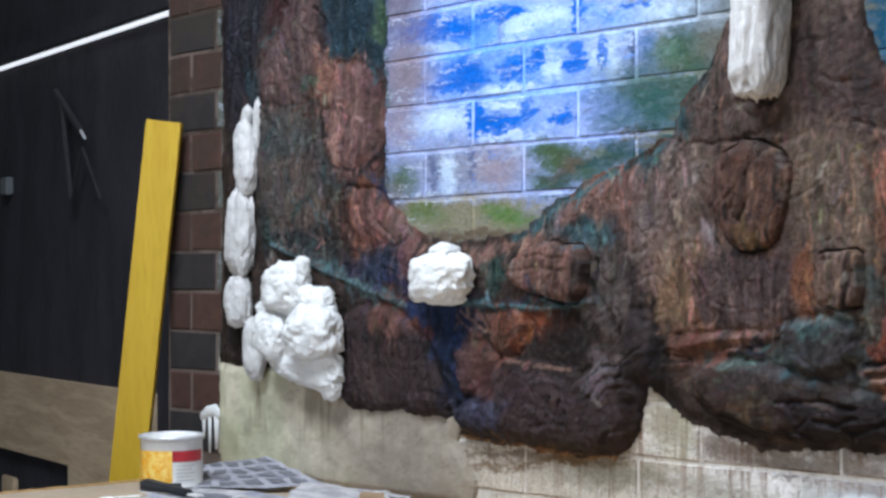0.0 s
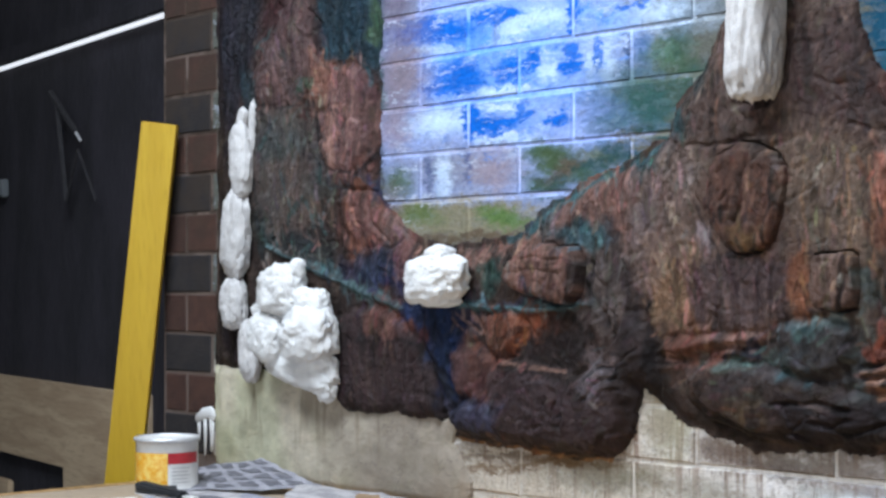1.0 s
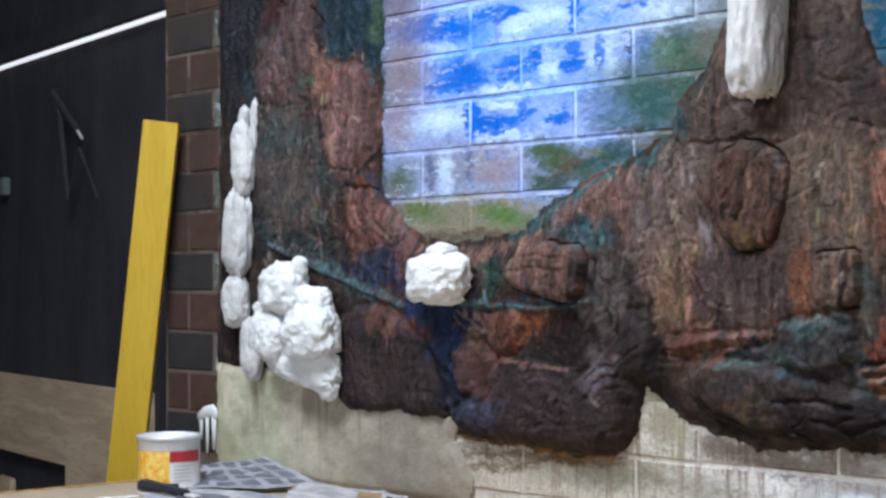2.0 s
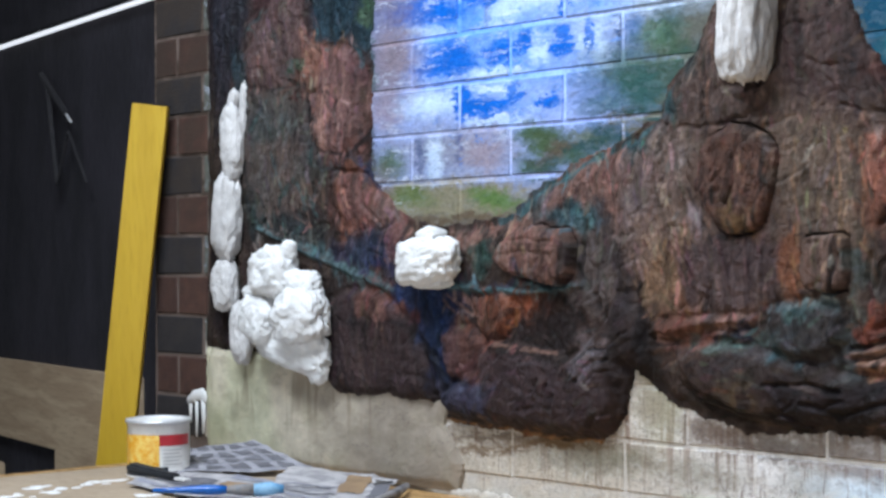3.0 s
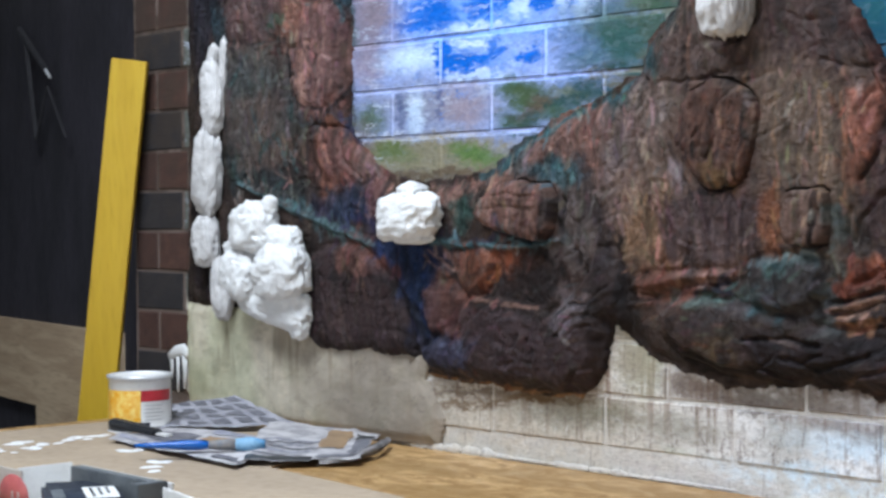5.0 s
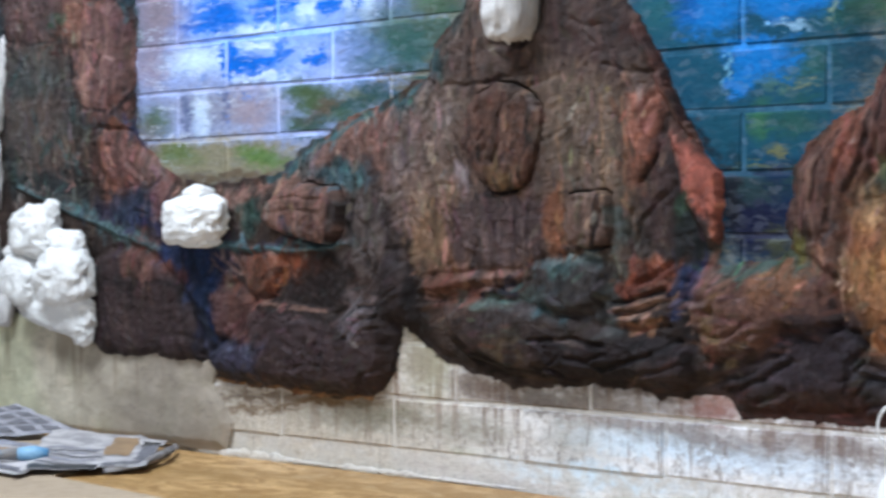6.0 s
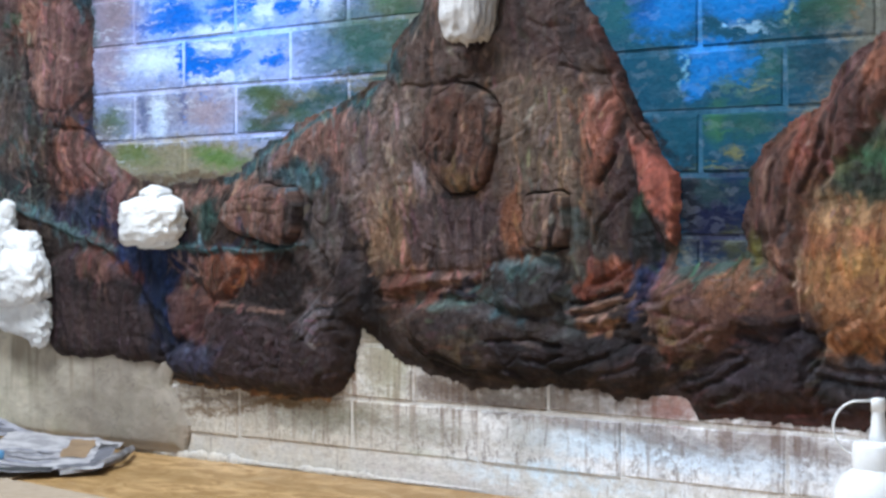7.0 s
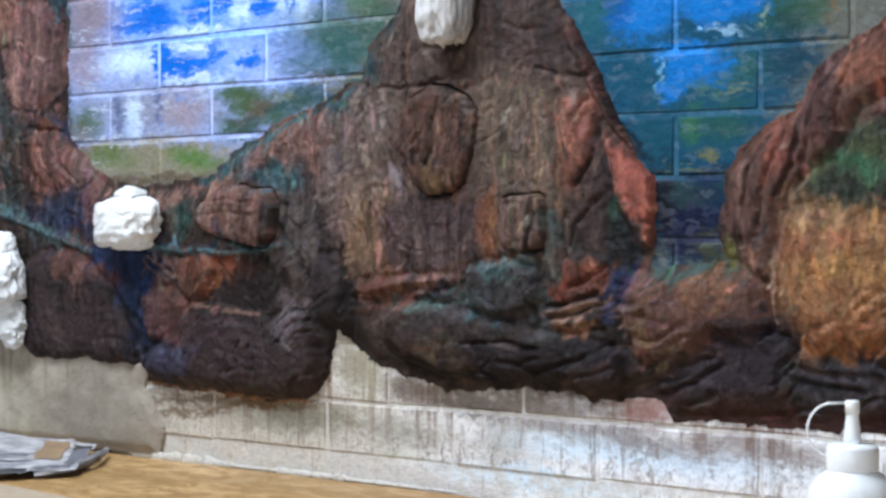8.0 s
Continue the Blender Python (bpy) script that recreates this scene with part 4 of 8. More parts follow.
crease(0.0037, 0.0050, (0.789, -0.332), (0.815, -0.330))
crease(0.0031, 0.0050, (0.781, -0.343), (0.794, -0.372))
crease(0.0031, 0.0060, (0.807, -0.343), (0.812, -0.379))
# cloth-like folds: mostly upright, lying across the basins at the foot; fine cracks
flow = ease(-gz, 0.40, 0.46) * ease(gx, 0.10, 0.25)
tilt = 0.25 * (lattice_noise(gx, gz, 6, 16, 2) - 0.5)


def ridged(u, v, scale, seed):
    return 1 - np.abs(2 * lattice_noise(u, v, scale, seed, 3) - 1)


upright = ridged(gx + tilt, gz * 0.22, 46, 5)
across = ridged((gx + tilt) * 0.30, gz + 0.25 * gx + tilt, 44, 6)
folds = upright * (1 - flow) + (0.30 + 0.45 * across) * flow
calm = 0.35 + 0.65 * ease(lattice_noise(gx, gz, 6, 9, 2), 0.35, 0.65)
height += (0.0042 * (folds - 0.55) * calm + 0.003 * (ridged(gx, gz, 60, 10) - 0.6) + 0.009 * (lattice_noise(gx, gz, 9, 7, 2) - 0.5)) * ease(edge, 0.0, 0.05)
height += 0.0022 * (lattice_noise(gx, gz, 130, 8, 2) - 0.5)
# sharp wrinkles of the plastered cloth, each a crease with a lip beside it
fold = np.random.RandomState(19)
for k in range(1000):
    i, j = fold.randint(4, gx.shape[0] - 4), fold.randint(4, gx.shape[1] - 4)
    if edge[i, j] < 0.012:
        continue
    turn = 0.75 * fold.randn() + 1.25 * flow[i, j]
    ln, bend, wd, deep = fold.uniform(0.010, 0.038), fold.uniform(-14, 14), fold.uniform(0.004, 0.007), fold.uniform(0.0015, 0.0050) * (0.42 + 0.48 * flow[i, j])
    r = int((ln + 0.02) / STEP)
    s = np.s_[max(0, i - r):i + r, max(0, j - r):j + r]
    dx, dz = wx[s] - gx[i, j], wz[s] - gz[i, j]
    u, v = dx * math.sin(turn) + dz * math.cos(turn), dx * math.cos(turn) - dz * math.sin(turn)
    v = v + bend * u * u
    f = 1 - ease(np.abs(u) / ln, 0.4, 1.0)
    height[s] += deep * f * (0.9 * np.exp(-((v - 1.3 * wd) / wd) ** 2) - 1.2 * (1 - ease(np.abs(v), 0.0, wd)))
thin = np.where(gx > 0.70, ease(sides, -0.004, 0.008), ease(sides, 0.0, 0.022))
height = np.maximum(height * (0.25 + 0.75 * thin) * (0.42 + 0.58 * ease(body, 0.0, 0.030)), 0.0036)

# its paint: washes of brown, with teal, blue, orange and ochre patches, and shade and highlights painted in
n_big, n_mid, n_fine = lattice_noise(gx, gz, 11, 11, 3), lattice_noise(gx, gz, 48, 12, 3), lattice_noise(gx, gz * 0.35, 90, 13, 2)
pwx = gx + 0.05 * (lattice_noise(gx, gz, 20, 14, 4) - 0.5)
pwz = gz + 0.07 * (lattice_noise(gx, gz * 0.5, 30, 15, 4) - 0.5)
col = np.array((0.034, 0.022, 0.018)) * (0.45 + 1.1 * n_big)[..., None]


def brush(colour, cx, cz, rx, rz, turn=0.0, soft=0.5, amount=1.0, ragged=0.9):
    """A patch of paint with a ragged edge."""
    global col
    d = oval(pwx, pwz, cx, cz, rx, rz, turn) + ragged * (n_mid - 0.5) + 0.5 * ragged * (n_fine - 0.5)
    f = amount * (1 - ease(d, 1 - soft, 1 + soft))
    col = col * (1 - f)[..., None] + np.array(colour) * f[..., None]


def stroke(colour, width, amount, *pts):
    """A painted line of uneven width."""
    global col
    d = strand(pwx * 0.6 + gx * 0.4, pwz * 0.6 + gz * 0.4, *pts) / width + 1.0 * (n_mid - 0.5)
    f = amount * (1 - ease(d, 0.5, 1.2))
    col = col * (1 - f)[..., None] + np.array(colour) * f[..., None]


def fill(colour, amount, soft, *corners):
    """A field of paint inside an outline, its edge broken by the brush."""
    s = window(corners, 0.05)
    d = inside(pwx[s] * 0.5 + gx[s] * 0.5, pwz[s] * 0.5 + gz[s] * 0.5, *corners) + (0.022 + 1.2 * soft) * (n_mid[s] - 0.5) + (0.012 + 0.6 * soft) * (n_fine[s] - 0.5)
    f = (amount * ease(d, -0.003 - 0.6 * soft, 0.003 + 0.6 * soft))[..., None]
    col[s] = col[s] * (1 - f) + np.array(colour) * f


def thread(colour, width, amount, *points):
    """A painted line that keeps to its course."""
    s = window(points, 0.02)
    d = strand(wx[s], wz[s], *points) / width + 0.9 * (n_mid[s] - 0.5) + 0.5 * (n_fine[s] - 0.5)
    f = (amount * (1 - ease(d, 0.45, 1.25)))[..., None]
    col[s] = col[s] * (1 - f) + np.array(colour) * f


brush((0.068, 0.032, 0.022), 0.687, -0.230, 0.216, 0.170, 0, 0.7, 0.85)
brush((0.014, 0.011, 0.016), -0.525, 0.090, 0.066, 0.151, 0, 0.7, 0.85)
brush((0.013, 0.022, 0.036), -0.471, 0.084, 0.065, 0.064, 0, 0.7, 0.85)
brush((0.010, 0.007, 0.012), -0.427, 0.029, 0.045, 0.064, 0, 0.7, 0.85)
brush((0.057, 0.022, 0.021), -0.335, 0.061, 0.069, 0.093, 0, 0.7, 0.85)
brush((0.080, 0.035, 0.028), -0.367, 0.004, 0.085, 0.047, 12, 0.7, 0.85)
brush((0.038, 0.015, 0.016), -0.352, 0.092, 0.052, 0.042, 0, 0.7, 0.85)
brush((0.015, 0.036, 0.032), -0.300, -0.020, 0.037, 0.018, 0, 0.7, 0.85)
brush((0.163, 0.066, 0.049), -0.244, -0.015, 0.033, 0.071, 0, 0.7, 0.85)
brush((0.154, 0.056, 0.038), -0.233, -0.040, 0.027, 0.040, 0, 0.7, 0.85)
brush((0.016, 0.010, 0.013), -0.259, -0.096, 0.027, 0.045, 0, 0.7, 0.85)
brush((0.080, 0.037, 0.023), -0.300, -0.060, 0.068, 0.025, 0, 0.7, 0.85)
brush((0.011, 0.020, 0.028), -0.382, -0.113, 0.049, 0.053, 0, 0.7, 0.85)
brush((0.023, 0.046, 0.048), -0.364, -0.154, 0.036, 0.021, 0, 0.7, 0.85)
brush((0.065, 0.045, 0.037), -0.315, -0.136, 0.051, 0.041, 0, 0.7, 0.85)
brush((0.006, 0.016, 0.026), -0.162, 0.062, 0.095, 0.044, 0, 0.7, 0.85)
brush((0.008, 0.024, 0.031), -0.087, 0.018, 0.038, 0.068, 0, 0.7, 0.85)
brush((0.037, 0.046, 0.023), -0.206, 0.010, 0.032, 0.012, 0, 0.7, 0.85)
brush((0.018, 0.013, 0.014), -0.381, -0.192, 0.071, 0.041, 0, 0.7, 0.85)
brush((0.054, 0.032, 0.025), -0.282, -0.234, 0.067, 0.040, 0, 0.7, 0.85)
brush((0.080, 0.047, 0.030), -0.234, -0.231, 0.032, 0.025, 0, 0.7, 0.85)
brush((0.021, 0.015, 0.015), -0.187, -0.265, 0.096, 0.049, 0, 0.7, 0.85)
brush((0.016, 0.034, 0.038), -0.380, -0.262, 0.037, 0.053, 12, 0.7, 0.85)
brush((0.025, 0.030, 0.034), -0.280, -0.293, 0.062, 0.024, -19, 0.7, 0.85)
brush((0.168, 0.064, 0.042), -0.127, -0.257, 0.054, 0.053, 0, 0.7, 0.85)
brush((0.183, 0.077, 0.051), -0.150, -0.220, 0.031, 0.019, 0, 0.7, 0.85)
brush((0.168, 0.075, 0.053), -0.055, -0.250, 0.052, 0.038, 0, 0.7, 0.85)
brush((0.003, 0.010, 0.062), -0.087, -0.202, 0.028, 0.011, -20, 0.7, 0.85)
brush((0.005, 0.014, 0.062), -0.082, -0.335, 0.067, 0.025, 9, 0.7, 0.85)
brush((0.017, 0.021, 0.047), -0.171, -0.341, 0.031, 0.012, 0, 0.7, 0.85)
brush((0.031, 0.020, 0.018), -0.099, -0.468, 0.107, 0.096, 0, 0.7, 0.85)
brush((0.116, 0.037, 0.026), -0.042, -0.413, 0.032, 0.023, 0, 0.7, 0.85)
brush((0.065, 0.037, 0.020), -0.069, -0.485, 0.038, 0.047, 0, 0.7, 0.85)
brush((0.024, 0.015, 0.014), -0.157, -0.489, 0.039, 0.078, 0, 0.7, 0.85)
brush((0.009, 0.006, 0.008), 0.095, -0.522, 0.034, 0.054, 0, 0.7, 0.85)
brush((0.036, 0.065, 0.071), -0.233, -0.339, 0.064, 0.009, -18, 0.7, 0.85)
brush((0.041, 0.070, 0.074), -0.125, -0.370, 0.066, 0.009, -16, 0.7, 0.85)
brush((0.033, 0.057, 0.060), -0.039, -0.392, 0.035, 0.007, -13, 0.7, 0.85)
brush((0.011, 0.007, 0.009), -0.517, -0.382, 0.042, 0.151, 0, 0.7, 0.85)
brush((0.013, 0.009, 0.010), -0.442, -0.472, 0.037, 0.053, 0, 0.7, 0.85)
brush((0.022, 0.029, 0.031), -0.251, -0.149, 0.050, 0.040, 0, 0.7, 0.85)
brush((0.097, 0.049, 0.043), -0.017, -0.320, 0.019, 0.050, 13, 0.7, 0.85)
brush((0.003, 0.013, 0.052), 0.089, -0.423, 0.054, 0.065, -5, 0.7, 0.85)
brush((0.003, 0.013, 0.045), 0.134, -0.498, 0.043, 0.038, -13, 0.7, 0.85)
brush((0.013, 0.010, 0.016), -0.002, -0.364, 0.025, 0.037, 0, 0.7, 0.85)
brush((0.112, 0.039, 0.024), 0.241, -0.402, 0.056, 0.017, 0, 0.7, 0.85)
brush((0.141, 0.042, 0.029), -0.032, -0.414, 0.043, 0.023, 0, 0.7, 0.85)
brush((0.080, 0.031, 0.020), 0.183, -0.495, 0.038, 0.035, 0, 0.7, 0.85)
brush((0.132, 0.056, 0.034), 0.170, -0.456, 0.039, 0.011, 0, 0.7, 0.85)
brush((0.015, 0.008, 0.007), 0.323, -0.431, 0.072, 0.021, 0, 0.7, 0.85)
brush((0.084, 0.025, 0.013), 0.300, -0.425, 0.034, 0.019, 0, 0.7, 0.85)
brush((0.024, 0.012, 0.009), 0.359, -0.550, 0.146, 0.050, 0, 0.7, 0.85)
brush((0.063, 0.025, 0.017), 0.265, -0.442, 0.061, 0.019, 0, 0.7, 0.85)
brush((0.033, 0.016, 0.013), 0.401, -0.413, 0.057, 0.050, 0, 0.7, 0.85)
brush((0.024, 0.012, 0.010), 0.244, -0.525, 0.037, 0.043, 0, 0.7, 0.85)
brush((0.010, 0.006, 0.006), 0.509, -0.509, 0.033, 0.088, 0, 0.7, 0.85)
brush((0.049, 0.035, 0.034), 0.413, -0.358, 0.057, 0.058, 0, 0.7, 0.85)
brush((0.032, 0.022, 0.021), 0.495, -0.394, 0.033, 0.040, 0, 0.7, 0.85)
brush((0.089, 0.067, 0.068), 0.434, -0.475, 0.040, 0.015, 0, 0.7, 0.85)
brush((0.023, 0.050, 0.063), 0.368, -0.286, 0.064, 0.018, 0, 0.7, 0.85)
brush((0.037, 0.073, 0.086), 0.267, -0.386, 0.135, 0.006, 1, 0.7, 0.85)
brush((0.046, 0.079, 0.086), 0.109, -0.384, 0.080, 0.006, -3, 0.7, 0.85)
brush((0.024, 0.024, 0.047), 0.256, -0.378, 0.068, 0.005, 0, 0.7, 0.85)
brush((0.024, 0.025, 0.044), 0.173, -0.563, 0.045, 0.026, 0, 0.7, 0.85)
brush((0.019, 0.050, 0.044), 0.171, -0.340, 0.022, 0.027, 29, 0.7, 0.85)
brush((0.100, 0.052, 0.039), 0.288, -0.302, 0.073, 0.013, 0, 0.7, 0.85)
brush((0.127, 0.061, 0.047), 0.194, -0.302, 0.051, 0.013, 0, 0.7, 0.85)
brush((0.033, 0.060, 0.071), 0.322, -0.241, 0.065, 0.016, 26, 0.7, 0.85)
brush((0.140, 0.064, 0.047), 0.399, -0.219, 0.050, 0.025, 14, 0.7, 0.85)
brush((0.083, 0.041, 0.033), 0.443, -0.254, 0.028, 0.033, 0, 0.7, 0.85)
brush((0.144, 0.087, 0.058), 0.551, -0.317, 0.053, 0.048, 0, 0.7, 0.85)
brush((0.177, 0.093, 0.055), 0.532, -0.332, 0.032, 0.032, 0, 0.7, 0.85)
brush((0.123, 0.078, 0.044), 0.563, -0.378, 0.041, 0.040, 0, 0.7, 0.85)
brush((0.073, 0.062, 0.050), 0.568, -0.204, 0.040, 0.032, 0, 0.7, 0.85)
brush((0.016, 0.032, 0.040), 0.507, -0.179, 0.051, 0.016, 19, 0.7, 0.85)
brush((0.023, 0.046, 0.042), 0.587, -0.212, 0.019, 0.014, 0, 0.7, 0.85)
brush((0.054, 0.045, 0.060), 0.493, -0.263, 0.021, 0.042, -11, 0.7, 0.85)
brush((0.207, 0.163, 0.165), 0.608, -0.307, 0.012, 0.022, -32, 0.8, 0.65)
brush((0.186, 0.150, 0.161), 0.728, -0.299, 0.021, 0.008, 28, 0.8, 0.65)
brush((0.065, 0.047, 0.048), 0.665, -0.362, 0.077, 0.035, 0, 0.7, 0.85)
brush((0.116, 0.043, 0.024), 0.751, -0.353, 0.023, 0.034, 0, 0.7, 0.85)
brush((0.111, 0.072, 0.047), 0.793, -0.210, 0.046, 0.089, 0, 0.7, 0.85)
brush((0.144, 0.084, 0.056), 0.756, -0.187, 0.018, 0.045, 0, 0.7, 0.85)
brush((0.162, 0.097, 0.061), 0.849, -0.280, 0.017, 0.066, 0, 0.7, 0.85)
brush((0.045, 0.022, 0.022), 0.805, -0.103, 0.054, 0.044, 0, 0.7, 0.85)
brush((0.071, 0.033, 0.028), 0.834, -0.154, 0.027, 0.029, 0, 0.7, 0.85)
brush((0.037, 0.043, 0.048), 0.885, -0.148, 0.026, 0.013, 0, 0.7, 0.85)
brush((0.047, 0.025, 0.022), 0.656, -0.141, 0.046, 0.023, 0, 0.7, 0.85)
brush((0.074, 0.047, 0.043), 0.762, -0.109, 0.017, 0.052, 0, 0.7, 0.85)
brush((0.033, 0.018, 0.017), 0.883, -0.113, 0.020, 0.046, -25, 0.7, 0.85)
brush((0.164, 0.051, 0.030), 0.900, -0.224, 0.027, 0.047, -6, 0.7, 0.85)
brush((0.188, 0.069, 0.044), 0.887, -0.203, 0.016, 0.022, 0, 0.7, 0.85)
brush((0.237, 0.125, 0.089), 0.874, -0.279, 0.004, 0.080, 0, 0.7, 0.85)
brush((0.034, 0.020, 0.024), 0.932, -0.285, 0.018, 0.050, 0, 0.7, 0.85)
brush((0.184, 0.053, 0.036), 0.976, -0.298, 0.027, 0.032, -30, 0.7, 0.85)
brush((0.215, 0.077, 0.053), 0.997, -0.325, 0.019, 0.027, 0, 0.7, 0.85)
brush((0.173, 0.066, 0.042), 0.987, -0.352, 0.025, 0.016, 0, 0.7, 0.85)
brush((0.198, 0.090, 0.055), 1.008, -0.365, 0.006, 0.017, 0, 0.7, 0.85)
brush((0.013, 0.050, 0.028), 0.952, -0.333, 0.016, 0.018, 0, 0.7, 0.85)
brush((0.008, 0.013, 0.015), 0.960, -0.367, 0.032, 0.023, 0, 0.7, 0.85)
brush((0.033, 0.020, 0.021), 0.911, -0.369, 0.021, 0.050, 0, 0.7, 0.85)
brush((0.037, 0.070, 0.055), 0.868, -0.343, 0.012, 0.026, 0, 0.7, 0.85)
brush((0.016, 0.032, 0.040), 0.873, -0.384, 0.016, 0.018, 0, 0.7, 0.85)
brush((0.004, 0.006, 0.013), 1.024, -0.357, 0.017, 0.063, 0, 0.7, 0.85)
brush((0.008, 0.022, 0.127), 0.956, -0.441, 0.020, 0.020, 34, 0.7, 0.85)
brush((0.128, 0.049, 0.037), 0.596, -0.437, 0.045, 0.011, -4, 0.7, 0.85)
brush((0.173, 0.069, 0.049), 0.661, -0.423, 0.048, 0.008, 8, 0.7, 0.85)
brush((0.084, 0.127, 0.120), 0.796, -0.404, 0.047, 0.009, 0, 0.7, 0.85)
brush((0.036, 0.065, 0.074), 0.772, -0.452, 0.023, 0.030, 0, 0.7, 0.85)
brush((0.055, 0.105, 0.102), 0.672, -0.457, 0.048, 0.009, 0, 0.7, 0.85)
brush((0.049, 0.037, 0.040), 0.701, -0.485, 0.067, 0.017, 0, 0.7, 0.85)
brush((0.140, 0.054, 0.034), 0.899, -0.417, 0.044, 0.009, 8, 0.7, 0.85)
brush((0.172, 0.100, 0.069), 0.901, -0.459, 0.034, 0.009, 12, 0.7, 0.85)
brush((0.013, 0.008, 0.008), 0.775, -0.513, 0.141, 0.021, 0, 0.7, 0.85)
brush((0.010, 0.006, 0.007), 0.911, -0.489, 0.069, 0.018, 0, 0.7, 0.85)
brush((0.047, 0.027, 0.021), 0.578, -0.483, 0.041, 0.032, 0, 0.7, 0.85)
brush((0.024, 0.013, 0.012), 0.618, -0.519, 0.038, 0.021, -23, 0.7, 0.85)
brush((0.087, 0.041, 0.028), 1.058, -0.429, 0.087, 0.038, 0, 0.7, 0.85)
brush((0.183, 0.077, 0.041), 1.094, -0.410, 0.031, 0.015, 0, 0.7, 0.85)
brush((0.025, 0.050, 0.040), 1.057, -0.401, 0.087, 0.006, 3, 0.7, 0.85)
brush((0.086, 0.070, 0.013), 1.122, -0.376, 0.023, 0.020, 0, 0.7, 0.85)
brush((0.016, 0.010, 0.011), 1.134, -0.494, 0.068, 0.030, 0, 0.7, 0.85)
brush((0.034, 0.021, 0.020), 1.023, -0.504, 0.048, 0.035, 0, 0.7, 0.85)
brush((0.026, 0.009, 0.007), 1.122, -0.559, 0.167, 0.012, 0, 0.7, 0.85)
brush((0.022, 0.015, 0.017), 1.259, -0.516, 0.083, 0.019, 0, 0.7, 0.85)
brush((0.036, 0.022, 0.023), 1.218, -0.488, 0.036, 0.013, 0, 0.7, 0.85)
brush((0.203, 0.110, 0.047), 1.232, -0.400, 0.081, 0.076, 0, 0.7, 0.85)
brush((0.444, 0.264, 0.137), 1.215, -0.331, 0.050, 0.012, 0, 0.7, 0.85)
brush((0.163, 0.075, 0.034), 1.183, -0.383, 0.029, 0.027, 0, 0.7, 0.85)
brush((0.203, 0.110, 0.045), 1.253, -0.437, 0.042, 0.039, 0, 0.7, 0.85)
brush((0.119, 0.056, 0.026), 1.200, -0.459, 0.029, 0.017, 0, 0.7, 0.85)
brush((0.136, 0.064, 0.029), 1.277, -0.379, 0.020, 0.032, 0, 0.7, 0.85)
brush((0.012, 0.015, 0.010), 1.248, -0.307, 0.063, 0.010, 0, 0.7, 0.85)
brush((0.026, 0.105, 0.049), 1.246, -0.284, 0.024, 0.007, 0, 0.7, 0.85)
brush((0.036, 0.048, 0.034), 1.265, -0.256, 0.028, 0.023, 0, 0.7, 0.85)
brush((0.116, 0.047, 0.031), 1.136, -0.282, 0.031, 0.083, -56, 0.7, 0.85)
brush((0.149, 0.056, 0.034), 1.176, -0.244, 0.047, 0.025, 46, 0.7, 0.85)
brush((0.087, 0.039, 0.037), 1.209, -0.199, 0.034, 0.032, 47, 0.7, 0.85)
brush((0.173, 0.069, 0.028), 1.262, -0.188, 0.020, 0.019, 0, 0.7, 0.85)
brush((0.061, 0.028, 0.027), 1.116, -0.329, 0.023, 0.041, 0, 0.7, 0.85)
brush((0.172, 0.111, 0.069), 1.156, -0.417, 0.005, 0.041, -7, 0.7, 0.85)
brush((0.087, 0.025, 0.014), 1.273, -0.139, 0.034, 0.039, 0, 0.7, 0.85)
brush((0.024, 0.012, 0.011), 1.202, -0.180, 0.027, 0.006, 52, 0.7, 0.85)
brush((0.154, 0.061, 0.049), -0.159, -0.083, 0.070, 0.085, 2, 0.7, 0.85)
brush((0.220, 0.106, 0.090), -0.206, -0.047, 0.020, 0.060, 0, 0.7, 0.85)
brush((0.193, 0.086, 0.072), -0.141, -0.113, 0.034, 0.039, 0, 0.7, 0.85)
brush((0.215, 0.089, 0.066), -0.190, -0.010, 0.032, 0.024, 0, 0.7, 0.85)
brush((0.057, 0.019, 0.017), -0.115, -0.035, 0.022, 0.039, 0, 0.7, 0.85)
brush((0.023, 0.009, 0.009), -0.093, -0.147, 0.017, 0.030, 20, 0.7, 0.85)
brush((0.062, 0.028, 0.024), -0.315, -0.195, 0.041, 0.062, 0, 0.7, 0.85)
brush((0.052, 0.041, 0.042), -0.270, -0.168, 0.027, 0.040, 0, 0.7, 0.85)
brush((0.073, 0.054, 0.050), -0.339, -0.096, 0.028, 0.035, 0, 0.7, 0.85)
brush((0.074, 0.028, 0.016), 1.066, -0.448, 0.071, 0.041, 0, 0.7, 0.85)
brush((0.052, 0.019, 0.012), 1.030, -0.476, 0.032, 0.035, 0, 0.7, 0.85)
brush((0.015, 0.009, 0.011), 1.140, -0.481, 0.052, 0.027, 0, 0.7, 0.85)
brush((0.057, 0.030, 0.021), 0.819, -0.520, 0.054, 0.022, 0, 0.7, 0.85)
brush((0.036, 0.022, 0.018), 0.711, -0.507, 0.087, 0.020, 0, 0.7, 0.85)
brush((0.101, 0.039, 0.025), 0.577, -0.430, 0.030, 0.047, 0, 0.7, 0.85)
brush((0.037, 0.018, 0.015), 0.788, -0.088, 0.111, 0.052, 0, 0.7, 0.65)
brush((0.043, 0.021, 0.016), 0.663, -0.104, 0.055, 0.046, 0, 0.7, 0.55)
brush((0.050, 0.024, 0.017), 0.567, -0.151, 0.060, 0.040, 0, 0.7, 0.45)
brush((0.006, 0.017, 0.024), -0.116, 0.062, 0.065, 0.061, 0, 0.7, 0.85)
brush((0.006, 0.023, 0.026), -0.069, -0.012, 0.022, 0.048, 0, 0.7, 0.85)
